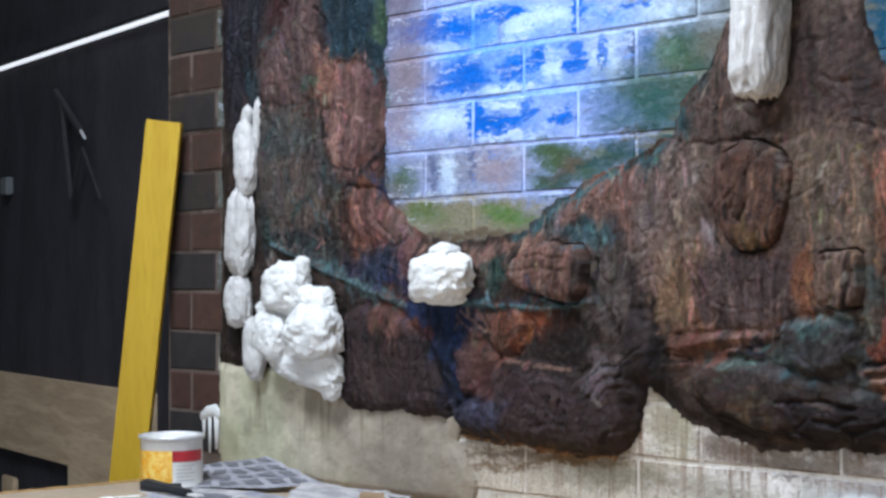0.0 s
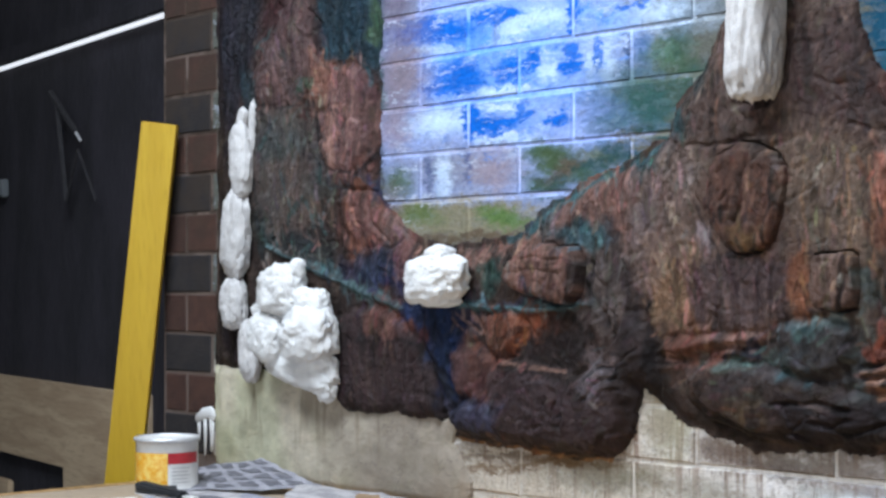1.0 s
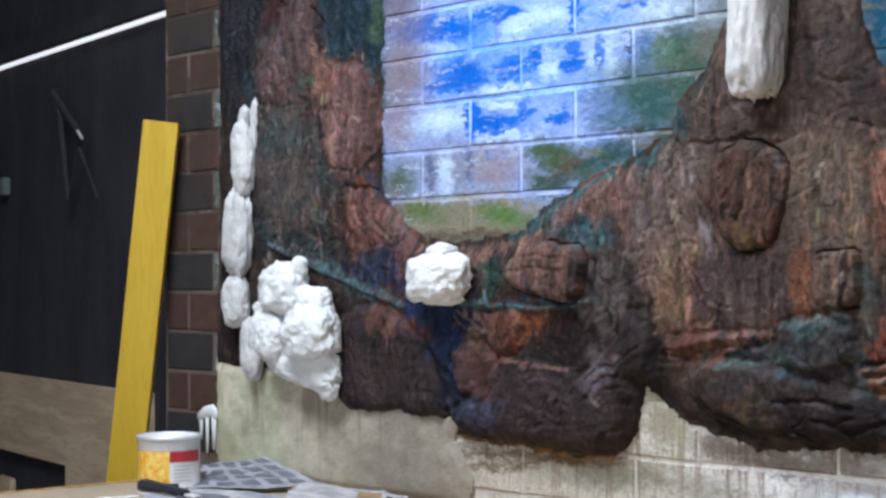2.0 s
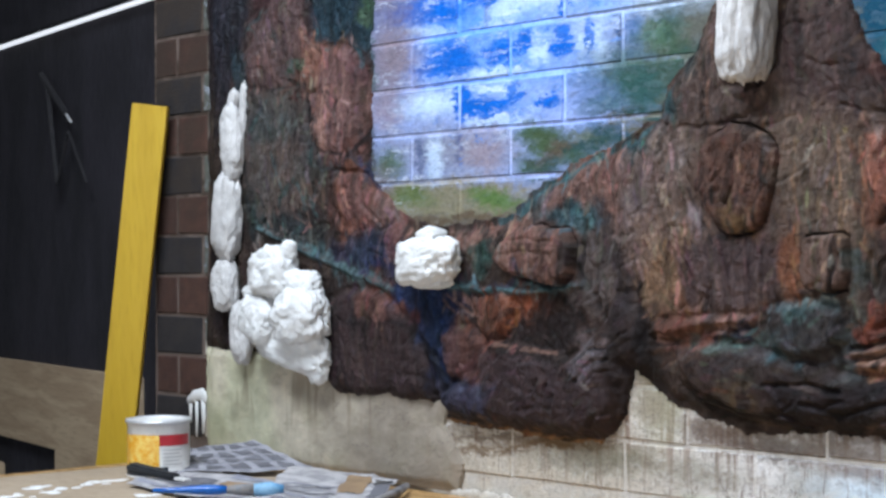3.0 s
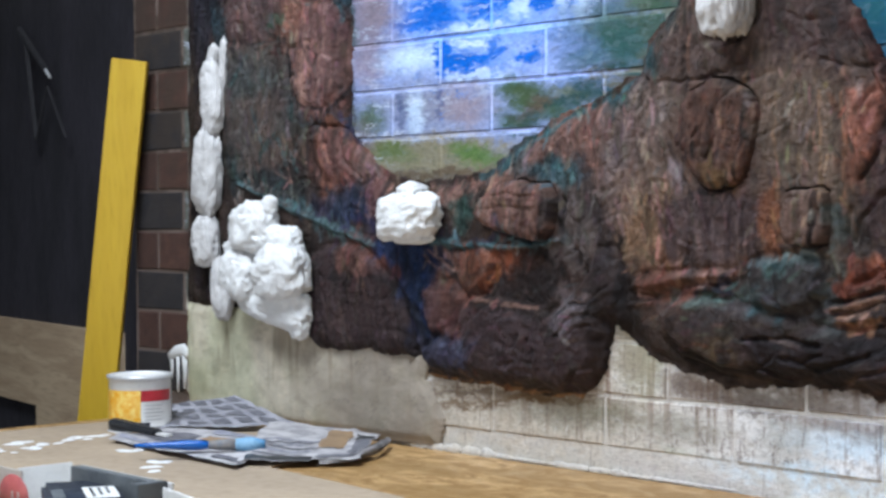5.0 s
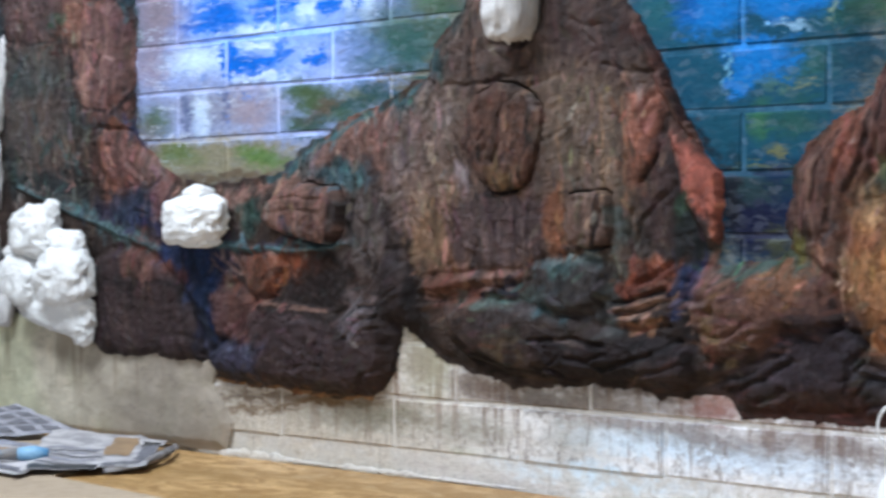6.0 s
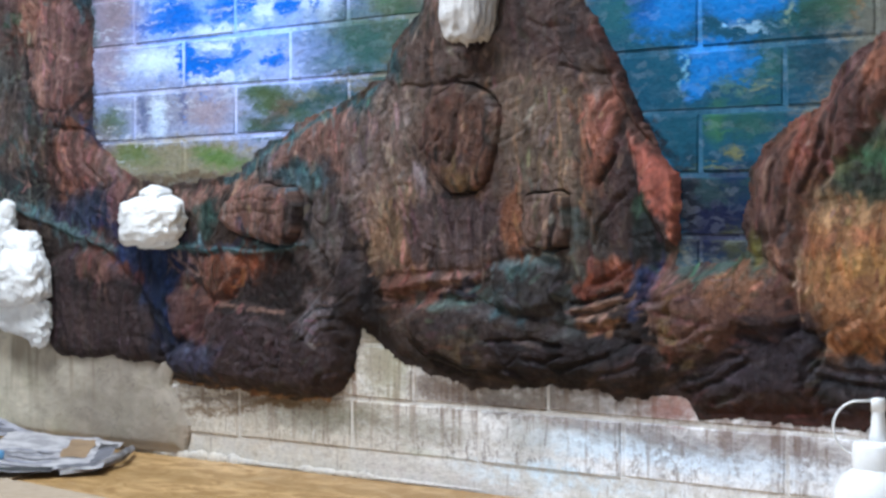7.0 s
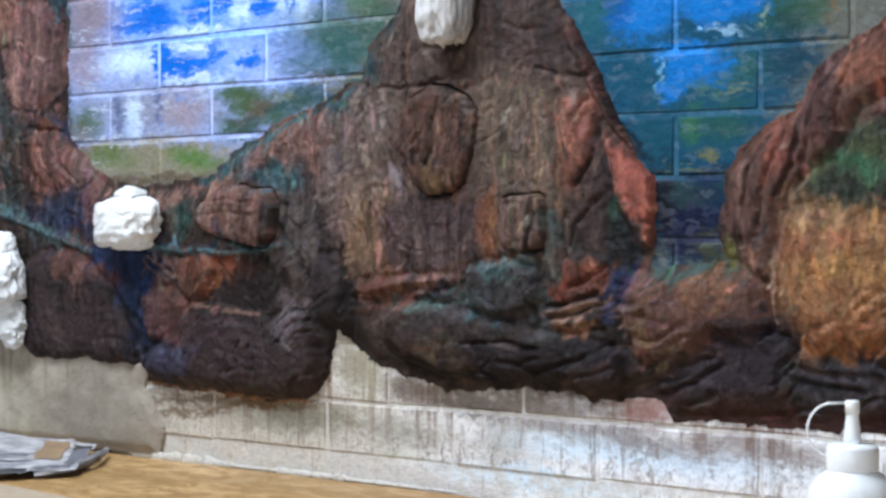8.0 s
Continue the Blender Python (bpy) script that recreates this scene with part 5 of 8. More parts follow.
brush((0.022, 0.025, 0.026), -0.352, -0.126, 0.073, 0.066, 0, 0.7, 0.75)
brush((0.018, 0.024, 0.024), -0.366, -0.248, 0.067, 0.063, 0, 0.7, 0.70)
brush((0.027, 0.025, 0.024), -0.454, 0.083, 0.055, 0.074, 0, 0.7, 0.65)
brush((0.009, 0.040, 0.044), 0.350, -0.236, 0.080, 0.011, -16, 0.7, 0.85)
brush((0.008, 0.038, 0.044), 0.470, -0.175, 0.072, 0.013, -23, 0.7, 0.85)
brush((0.010, 0.046, 0.051), 0.550, -0.137, 0.048, 0.014, -23, 0.7, 0.85)
brush((0.008, 0.021, 0.023), 0.587, -0.091, 0.022, 0.039, 0, 0.7, 0.85)
brush((0.062, 0.041, 0.020), 0.437, -0.150, 0.064, 0.009, -21, 0.7, 0.85)
brush((0.008, 0.029, 0.033), 0.954, -0.163, 0.045, 0.007, 51, 0.7, 0.85)
brush((0.010, 0.026, 0.024), 1.001, -0.232, 0.043, 0.006, 55, 0.7, 0.85)
brush((0.035, 0.018, 0.014), -0.043, -0.479, 0.132, 0.092, 0, 0.6, 0.65)
brush((0.029, 0.015, 0.012), 0.355, -0.545, 0.124, 0.055, 0, 0.4, 0.75)
brush((0.016, 0.009, 0.007), 0.493, -0.495, 0.032, 0.101, 0, 0.4, 0.75)
brush((0.016, 0.007, 0.005), 0.345, -0.434, 0.062, 0.029, 0, 0.4, 0.75)
brush((0.141, 0.036, 0.013), 0.242, -0.423, 0.040, 0.027, -10, 0.4, 0.75)
brush((0.104, 0.037, 0.025), 0.167, -0.486, 0.045, 0.041, 0, 0.4, 0.75)
brush((0.003, 0.014, 0.049), 0.081, -0.445, 0.036, 0.065, 0, 0.4, 0.75)
brush((0.003, 0.012, 0.043), 0.083, -0.529, 0.023, 0.041, 0, 0.4, 0.75)
brush((0.008, 0.016, 0.067), -0.047, -0.345, 0.051, 0.022, 13, 0.4, 0.75)
brush((0.034, 0.035, 0.058), 0.153, -0.559, 0.047, 0.029, 0, 0.4, 0.75)
brush((0.086, 0.043, 0.030), 0.218, -0.563, 0.015, 0.026, 0, 0.4, 0.75)
brush((0.108, 0.037, 0.024), -0.054, -0.415, 0.036, 0.037, 0, 0.4, 0.75)
brush((0.087, 0.025, 0.019), 0.022, -0.435, 0.037, 0.016, 0, 0.4, 0.75)
brush((0.103, 0.075, 0.076), 0.419, -0.474, 0.049, 0.010, -7, 0.4, 0.75)
brush((0.047, 0.024, 0.018), 0.320, -0.511, 0.013, 0.050, 0, 0.4, 0.45)
brush((0.050, 0.025, 0.019), 0.403, -0.542, 0.022, 0.044, 0, 0.4, 0.45)
brush((0.074, 0.033, 0.023), 0.171, -0.464, 0.051, 0.006, 7, 0.4, 0.75)
brush((0.040, 0.048, 0.051), 0.803, -0.450, 0.068, 0.039, 0, 0.4, 0.75)
brush((0.027, 0.065, 0.071), 0.760, -0.413, 0.027, 0.014, 0, 0.4, 0.75)
brush((0.021, 0.065, 0.080), 0.769, -0.464, 0.013, 0.020, 0, 0.4, 0.75)
brush((0.018, 0.011, 0.009), 0.818, -0.517, 0.156, 0.029, 0, 0.5, 0.75)
brush((0.107, 0.062, 0.047), 0.909, -0.458, 0.036, 0.010, -6, 0.4, 0.75)
brush((0.116, 0.035, 0.019), 0.913, -0.418, 0.035, 0.011, 0, 0.4, 0.75)
brush((0.007, 0.018, 0.088), 0.951, -0.454, 0.016, 0.019, 0, 0.4, 0.75)
brush((0.011, 0.024, 0.119), 0.960, -0.419, 0.012, 0.009, 0, 0.4, 0.75)
brush((0.083, 0.037, 0.025), 1.067, -0.451, 0.098, 0.054, 0, 0.4, 0.65)
brush((0.168, 0.078, 0.040), 1.097, -0.415, 0.045, 0.020, 0, 0.4, 0.75)
brush((0.087, 0.041, 0.033), 0.988, -0.436, 0.020, 0.032, 0, 0.4, 0.75)
brush((0.015, 0.060, 0.048), 1.057, -0.398, 0.091, 0.005, 0, 0.4, 0.75)
brush((0.054, 0.057, 0.016), 1.114, -0.377, 0.023, 0.016, 0, 0.6, 0.55)
brush((0.020, 0.013, 0.016), 1.120, -0.503, 0.070, 0.031, 0, 0.4, 0.75)
brush((0.162, 0.100, 0.072), 1.000, -0.486, 0.004, 0.028, 0, 0.4, 0.75)
brush((0.047, 0.022, 0.018), 1.046, -0.483, 0.026, 0.015, 0, 0.4, 0.75)
brush((0.158, 0.072, 0.032), 1.225, -0.407, 0.058, 0.086, 0, 0.4, 0.65)
brush((0.145, 0.049, 0.022), 1.224, -0.374, 0.042, 0.015, 0, 0.4, 0.75)
brush((0.231, 0.142, 0.042), 1.239, -0.411, 0.037, 0.014, 0, 0.4, 0.75)
brush((0.168, 0.064, 0.030), 1.219, -0.456, 0.042, 0.020, 0, 0.4, 0.75)
brush((0.208, 0.125, 0.068), 1.213, -0.338, 0.038, 0.010, 0, 0.4, 0.75)
brush((0.007, 0.013, 0.011), 1.234, -0.309, 0.042, 0.015, 0, 0.4, 0.75)
brush((0.080, 0.039, 0.032), 1.150, -0.340, 0.032, 0.066, -11, 0.4, 0.55)
brush((0.040, 0.055, 0.035), 0.867, -0.359, 0.010, 0.043, 0, 0.6, 0.55)
brush((0.027, 0.018, 0.020), 0.910, -0.362, 0.024, 0.041, 0, 0.4, 0.75)
brush((0.104, 0.039, 0.028), 0.902, -0.308, 0.020, 0.027, 0, 0.4, 0.75)
brush((0.205, 0.061, 0.040), 0.988, -0.319, 0.024, 0.041, -15, 0.4, 0.75)
brush((0.009, 0.030, 0.023), 0.953, -0.347, 0.016, 0.023, 0, 0.4, 0.75)
brush((0.006, 0.008, 0.013), 0.975, -0.383, 0.036, 0.016, 0, 0.4, 0.75)
brush((0.220, 0.103, 0.071), 0.996, -0.337, 0.004, 0.033, -8, 0.4, 0.55)
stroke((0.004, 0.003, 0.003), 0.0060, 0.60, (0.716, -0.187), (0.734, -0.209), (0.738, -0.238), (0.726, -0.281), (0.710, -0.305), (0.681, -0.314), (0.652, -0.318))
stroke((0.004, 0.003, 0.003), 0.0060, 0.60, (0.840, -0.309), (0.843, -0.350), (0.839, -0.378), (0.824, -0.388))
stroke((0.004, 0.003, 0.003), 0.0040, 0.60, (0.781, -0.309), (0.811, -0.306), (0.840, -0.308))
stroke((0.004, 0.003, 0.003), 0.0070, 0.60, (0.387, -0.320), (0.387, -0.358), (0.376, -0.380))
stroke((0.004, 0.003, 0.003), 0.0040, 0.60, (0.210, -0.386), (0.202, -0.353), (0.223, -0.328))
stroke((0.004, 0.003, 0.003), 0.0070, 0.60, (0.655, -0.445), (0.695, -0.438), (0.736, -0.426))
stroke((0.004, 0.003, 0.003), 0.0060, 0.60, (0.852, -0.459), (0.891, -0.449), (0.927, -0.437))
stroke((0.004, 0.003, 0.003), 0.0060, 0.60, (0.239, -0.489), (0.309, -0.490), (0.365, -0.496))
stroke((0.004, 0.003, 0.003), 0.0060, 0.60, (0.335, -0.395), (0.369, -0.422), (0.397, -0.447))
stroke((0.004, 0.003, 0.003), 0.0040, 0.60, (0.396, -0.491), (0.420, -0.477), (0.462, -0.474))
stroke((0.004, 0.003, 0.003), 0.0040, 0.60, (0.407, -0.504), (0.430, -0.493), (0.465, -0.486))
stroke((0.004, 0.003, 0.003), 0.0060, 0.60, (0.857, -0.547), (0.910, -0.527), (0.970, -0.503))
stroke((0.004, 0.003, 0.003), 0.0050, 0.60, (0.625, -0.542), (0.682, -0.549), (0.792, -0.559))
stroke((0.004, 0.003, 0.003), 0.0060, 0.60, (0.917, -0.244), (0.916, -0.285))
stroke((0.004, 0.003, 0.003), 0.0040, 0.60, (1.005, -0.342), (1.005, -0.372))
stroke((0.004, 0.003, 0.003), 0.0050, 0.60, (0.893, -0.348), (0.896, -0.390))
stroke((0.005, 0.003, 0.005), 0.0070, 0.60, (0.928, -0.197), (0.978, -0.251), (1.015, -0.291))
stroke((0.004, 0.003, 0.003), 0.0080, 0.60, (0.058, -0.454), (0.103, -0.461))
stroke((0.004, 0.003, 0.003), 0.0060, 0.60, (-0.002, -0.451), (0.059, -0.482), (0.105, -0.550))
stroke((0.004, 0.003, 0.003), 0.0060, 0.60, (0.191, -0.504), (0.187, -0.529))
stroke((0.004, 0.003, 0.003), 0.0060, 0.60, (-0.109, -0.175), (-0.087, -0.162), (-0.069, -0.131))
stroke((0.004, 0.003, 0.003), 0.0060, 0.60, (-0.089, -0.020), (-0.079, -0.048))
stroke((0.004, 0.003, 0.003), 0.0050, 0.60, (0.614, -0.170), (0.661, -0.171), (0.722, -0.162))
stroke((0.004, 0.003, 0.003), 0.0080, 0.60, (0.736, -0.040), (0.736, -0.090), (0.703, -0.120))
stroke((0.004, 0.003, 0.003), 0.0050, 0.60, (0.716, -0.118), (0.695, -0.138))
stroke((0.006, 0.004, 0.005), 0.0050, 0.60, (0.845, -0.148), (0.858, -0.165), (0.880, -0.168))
stroke((0.118, 0.094, 0.088), 0.0022, 0.70, (-0.369, -0.307), (-0.377, -0.314), (-0.386, -0.321))
stroke((0.023, 0.055, 0.055), 0.0022, 0.70, (-0.241, 0.017), (-0.209, 0.005), (-0.190, -0.016))
stroke((0.073, 0.076, 0.065), 0.0022, 0.70, (-0.284, 0.100), (-0.305, 0.096), (-0.312, 0.080))
stroke((0.149, 0.081, 0.067), 0.0022, 0.70, (-0.316, -0.295), (-0.290, -0.308), (-0.280, -0.329))
stroke((0.050, 0.091, 0.085), 0.0022, 0.70, (-0.406, -0.144), (-0.395, -0.154), (-0.388, -0.165))
stroke((0.118, 0.094, 0.088), 0.0022, 0.70, (-0.294, -0.290), (-0.317, -0.300), (-0.347, -0.299))
stroke((0.023, 0.055, 0.055), 0.0022, 0.70, (-0.293, -0.116), (-0.299, -0.133), (-0.297, -0.152))
stroke((0.073, 0.076, 0.065), 0.0022, 0.70, (-0.327, -0.157), (-0.350, -0.170), (-0.380, -0.180))
stroke((0.149, 0.081, 0.067), 0.0022, 0.70, (-0.302, -0.185), (-0.299, -0.197), (-0.291, -0.209))
stroke((0.118, 0.094, 0.088), 0.0022, 0.70, (-0.377, -0.281), (-0.358, -0.292), (-0.343, -0.304))
stroke((0.149, 0.081, 0.067), 0.0022, 0.70, (-0.247, -0.273), (-0.241, -0.289), (-0.256, -0.305))
stroke((0.050, 0.091, 0.085), 0.0022, 0.70, (-0.296, 0.051), (-0.306, 0.035), (-0.299, 0.015))
stroke((0.118, 0.094, 0.088), 0.0022, 0.70, (-0.416, 0.071), (-0.414, 0.052), (-0.408, 0.031))
stroke((0.073, 0.076, 0.065), 0.0022, 0.70, (-0.267, 0.040), (-0.249, 0.030), (-0.236, 0.016))
stroke((0.149, 0.081, 0.067), 0.0022, 0.70, (-0.379, -0.089), (-0.371, -0.104), (-0.367, -0.118))
stroke((0.050, 0.091, 0.085), 0.0022, 0.70, (-0.361, -0.065), (-0.340, -0.075), (-0.311, -0.072))
stroke((0.118, 0.094, 0.088), 0.0022, 0.70, (-0.277, 0.068), (-0.264, 0.050), (-0.233, 0.036))
stroke((0.023, 0.055, 0.055), 0.0022, 0.70, (-0.343, 0.085), (-0.367, 0.077), (-0.378, 0.061))
stroke((0.073, 0.076, 0.065), 0.0022, 0.70, (-0.236, -0.072), (-0.261, -0.086), (-0.259, -0.112))
stroke((0.149, 0.081, 0.067), 0.0022, 0.70, (-0.309, -0.216), (-0.280, -0.225), (-0.245, -0.216))
stroke((0.050, 0.091, 0.085), 0.0022, 0.70, (-0.418, 0.112), (-0.445, 0.107), (-0.467, 0.097))
stroke((0.118, 0.094, 0.088), 0.0022, 0.70, (-0.294, -0.176), (-0.307, -0.189), (-0.299, -0.206))
stroke((0.023, 0.055, 0.055), 0.0022, 0.70, (-0.253, 0.098), (-0.248, 0.088), (-0.249, 0.078))
stroke((0.073, 0.076, 0.065), 0.0022, 0.70, (-0.323, -0.224), (-0.303, -0.231), (-0.280, -0.234))
stroke((0.149, 0.081, 0.067), 0.0022, 0.70, (-0.293, 0.028), (-0.279, 0.015), (-0.250, 0.012))
stroke((0.050, 0.091, 0.085), 0.0022, 0.70, (-0.409, 0.060), (-0.384, 0.044), (-0.383, 0.020))
stroke((0.118, 0.094, 0.088), 0.0022, 0.70, (-0.226, -0.229), (-0.236, -0.245), (-0.251, -0.261))
stroke((0.023, 0.055, 0.055), 0.0022, 0.70, (-0.333, -0.249), (-0.343, -0.261), (-0.333, -0.276))
stroke((0.073, 0.076, 0.065), 0.0022, 0.70, (-0.204, -0.304), (-0.232, -0.315), (-0.269, -0.311))
stroke((0.149, 0.081, 0.067), 0.0022, 0.70, (-0.287, -0.257), (-0.276, -0.277), (-0.238, -0.288))
stroke((0.050, 0.091, 0.085), 0.0022, 0.70, (-0.389, 0.020), (-0.402, 0.009), (-0.422, 0.003))
stroke((0.118, 0.094, 0.088), 0.0022, 0.70, (-0.396, -0.047), (-0.395, -0.056), (-0.380, -0.064))
stroke((0.023, 0.055, 0.055), 0.0022, 0.70, (-0.316, -0.158), (-0.290, -0.168), (-0.260, -0.170))
stroke((0.073, 0.076, 0.065), 0.0022, 0.70, (-0.229, -0.041), (-0.254, -0.055), (-0.282, -0.067))
stroke((0.149, 0.081, 0.067), 0.0022, 0.70, (-0.249, -0.039), (-0.222, -0.054), (-0.213, -0.079))
stroke((0.050, 0.091, 0.085), 0.0022, 0.70, (-0.371, 0.091), (-0.384, 0.073), (-0.406, 0.057))
stroke((0.118, 0.094, 0.088), 0.0022, 0.70, (-0.360, 0.060), (-0.376, 0.049), (-0.390, 0.036))
stroke((0.023, 0.055, 0.055), 0.0022, 0.70, (-0.375, -0.106), (-0.386, -0.128), (-0.362, -0.153))
stroke((0.073, 0.076, 0.065), 0.0022, 0.70, (-0.410, -0.121), (-0.382, -0.130), (-0.350, -0.125))
stroke((0.149, 0.081, 0.067), 0.0022, 0.70, (-0.300, -0.215), (-0.279, -0.235), (-0.234, -0.240))
stroke((0.023, 0.055, 0.055), 0.0022, 0.70, (-0.396, 0.015), (-0.418, 0.010), (-0.430, -0.003))
stroke((0.073, 0.076, 0.065), 0.0022, 0.70, (-0.326, -0.132), (-0.350, -0.144), (-0.385, -0.140))
stroke((0.149, 0.081, 0.067), 0.0022, 0.70, (-0.383, -0.311), (-0.386, -0.321), (-0.375, -0.331))
stroke((0.050, 0.091, 0.085), 0.0022, 0.70, (-0.287, 0.097), (-0.296, 0.077), (-0.328, 0.066))
stroke((0.118, 0.094, 0.088), 0.0022, 0.70, (-0.342, -0.144), (-0.336, -0.153), (-0.328, -0.161))
stroke((0.023, 0.055, 0.055), 0.0022, 0.70, (-0.369, -0.070), (-0.387, -0.074), (-0.404, -0.079))
stroke((0.073, 0.076, 0.065), 0.0022, 0.70, (-0.314, -0.250), (-0.317, -0.262), (-0.313, -0.273))
stroke((0.149, 0.081, 0.067), 0.0022, 0.70, (-0.409, -0.037), (-0.427, -0.051), (-0.454, -0.062))
stroke((0.050, 0.091, 0.085), 0.0022, 0.70, (-0.286, -0.069), (-0.259, -0.084), (-0.220, -0.088))
stroke((0.118, 0.094, 0.088), 0.0022, 0.70, (-0.323, 0.027), (-0.327, 0.010), (-0.332, -0.008))
stroke((0.023, 0.055, 0.055), 0.0022, 0.70, (-0.265, -0.292), (-0.292, -0.304), (-0.298, -0.327))
stroke((0.073, 0.076, 0.065), 0.0022, 0.70, (-0.263, -0.032), (-0.265, -0.051), (-0.263, -0.071))
stroke((0.149, 0.081, 0.067), 0.0022, 0.70, (-0.289, 0.041), (-0.292, 0.027), (-0.315, 0.020))
stroke((0.050, 0.091, 0.085), 0.0022, 0.70, (-0.252, -0.036), (-0.230, -0.045), (-0.203, -0.044))
stroke((0.118, 0.094, 0.088), 0.0022, 0.70, (-0.358, -0.060), (-0.382, -0.069), (-0.392, -0.086))
stroke((0.023, 0.055, 0.055), 0.0022, 0.70, (-0.348, 0.062), (-0.346, 0.043), (-0.375, 0.029))
stroke((0.073, 0.076, 0.065), 0.0022, 0.70, (-0.287, -0.217), (-0.282, -0.226), (-0.283, -0.236))
stroke((0.149, 0.081, 0.067), 0.0022, 0.70, (-0.321, 0.078), (-0.297, 0.067), (-0.279, 0.052))
stroke((0.050, 0.091, 0.085), 0.0022, 0.70, (-0.407, -0.251), (-0.408, -0.273), (-0.376, -0.293))
stroke((0.118, 0.094, 0.088), 0.0022, 0.70, (-0.208, -0.208), (-0.233, -0.221), (-0.237, -0.243))
stroke((0.023, 0.055, 0.055), 0.0022, 0.70, (-0.325, -0.013), (-0.303, -0.026), (-0.285, -0.040))
stroke((0.073, 0.076, 0.065), 0.0022, 0.70, (-0.407, -0.007), (-0.396, -0.019), (-0.370, -0.025))
stroke((0.149, 0.081, 0.067), 0.0022, 0.70, (-0.293, -0.002), (-0.316, -0.013), (-0.355, -0.008))
stroke((0.050, 0.091, 0.085), 0.0022, 0.70, (-0.270, -0.055), (-0.291, -0.062), (-0.313, -0.068))
stroke((0.118, 0.094, 0.088), 0.0022, 0.70, (-0.276, -0.309), (-0.275, -0.318), (-0.275, -0.327))
stroke((0.023, 0.055, 0.055), 0.0022, 0.70, (-0.272, -0.256), (-0.268, -0.271), (-0.263, -0.287))
stroke((0.073, 0.076, 0.065), 0.0022, 0.70, (-0.232, -0.279), (-0.221, -0.290), (-0.204, -0.299))
stroke((0.149, 0.081, 0.067), 0.0022, 0.70, (-0.332, -0.234), (-0.332, -0.252), (-0.328, -0.271))
stroke((0.023, 0.055, 0.055), 0.0022, 0.70, (-0.406, -0.007), (-0.405, -0.027), (-0.400, -0.047))
stroke((0.073, 0.076, 0.065), 0.0022, 0.70, (-0.274, -0.122), (-0.248, -0.139), (-0.205, -0.141))
stroke((0.149, 0.081, 0.067), 0.0022, 0.70, (-0.257, -0.234), (-0.229, -0.244), (-0.207, -0.259))
stroke((0.050, 0.091, 0.085), 0.0022, 0.70, (-0.348, 0.106), (-0.333, 0.100), (-0.319, 0.094))
stroke((0.118, 0.094, 0.088), 0.0022, 0.70, (-0.397, 0.070), (-0.387, 0.054), (-0.360, 0.041))
stroke((0.023, 0.055, 0.055), 0.0022, 0.70, (-0.288, -0.036), (-0.309, -0.048), (-0.338, -0.056))
stroke((0.073, 0.076, 0.065), 0.0022, 0.70, (-0.394, -0.178), (-0.397, -0.195), (-0.417, -0.209))
stroke((0.050, 0.091, 0.085), 0.0022, 0.70, (-0.251, 0.030), (-0.239, 0.019), (-0.242, 0.007))
stroke((0.118, 0.094, 0.088), 0.0022, 0.70, (-0.311, 0.072), (-0.283, 0.054), (-0.271, 0.030))
stroke((0.023, 0.055, 0.055), 0.0022, 0.70, (-0.223, -0.213), (-0.232, -0.221), (-0.236, -0.231))
stroke((0.073, 0.076, 0.065), 0.0022, 0.70, (-0.256, -0.042), (-0.256, -0.053), (-0.247, -0.063))
stroke((0.149, 0.081, 0.067), 0.0022, 0.70, (-0.300, 0.023), (-0.288, 0.012), (-0.276, -0.001))
stroke((0.050, 0.091, 0.085), 0.0022, 0.70, (-0.244, 0.027), (-0.224, 0.010), (-0.190, 0.005))
stroke((0.118, 0.094, 0.088), 0.0022, 0.70, (-0.349, -0.279), (-0.363, -0.294), (-0.397, -0.299))
stroke((0.023, 0.055, 0.055), 0.0022, 0.70, (-0.262, -0.296), (-0.275, -0.311), (-0.296, -0.322))
stroke((0.073, 0.076, 0.065), 0.0022, 0.70, (-0.303, -0.310), (-0.309, -0.324), (-0.316, -0.339))
stroke((0.149, 0.081, 0.067), 0.0022, 0.70, (-0.372, -0.011), (-0.343, -0.026), (-0.320, -0.044))
stroke((0.050, 0.091, 0.085), 0.0022, 0.70, (-0.305, -0.276), (-0.308, -0.295), (-0.282, -0.312))
stroke((0.023, 0.055, 0.055), 0.0022, 0.70, (-0.262, -0.235), (-0.257, -0.244), (-0.245, -0.250))
stroke((0.073, 0.076, 0.065), 0.0022, 0.70, (-0.356, 0.046), (-0.333, 0.026), (-0.318, 0.004))
stroke((0.149, 0.081, 0.067), 0.0022, 0.70, (-0.287, 0.008), (-0.277, -0.005), (-0.257, -0.015))
stroke((0.122, 0.087, 0.085), 0.0025, 0.70, (0.387, -0.488), (0.421, -0.471), (0.460, -0.461))
stroke((0.005, 0.003, 0.003), 0.0035, 0.60, (0.401, -0.495), (0.436, -0.486), (0.464, -0.474))
stroke((0.005, 0.003, 0.003), 0.0045, 0.60, (0.227, -0.487), (0.296, -0.481), (0.364, -0.484))
stroke((0.140, 0.064, 0.044), 0.0025, 0.60, (0.126, -0.466), (0.171, -0.457), (0.207, -0.470))
stroke((0.005, 0.003, 0.004), 0.0040, 0.60, (0.865, -0.449), (0.903, -0.438), (0.940, -0.428))
stroke((0.005, 0.003, 0.004), 0.0040, 0.60, (0.872, -0.474), (0.909, -0.466), (0.947, -0.457))
stroke((0.162, 0.093, 0.066), 0.0025, 0.70, (0.876, -0.462), (0.909, -0.452), (0.941, -0.443))
stroke((0.209, 0.100, 0.063), 0.0030, 0.70, (1.171, -0.381), (1.173, -0.418), (1.178, -0.455))
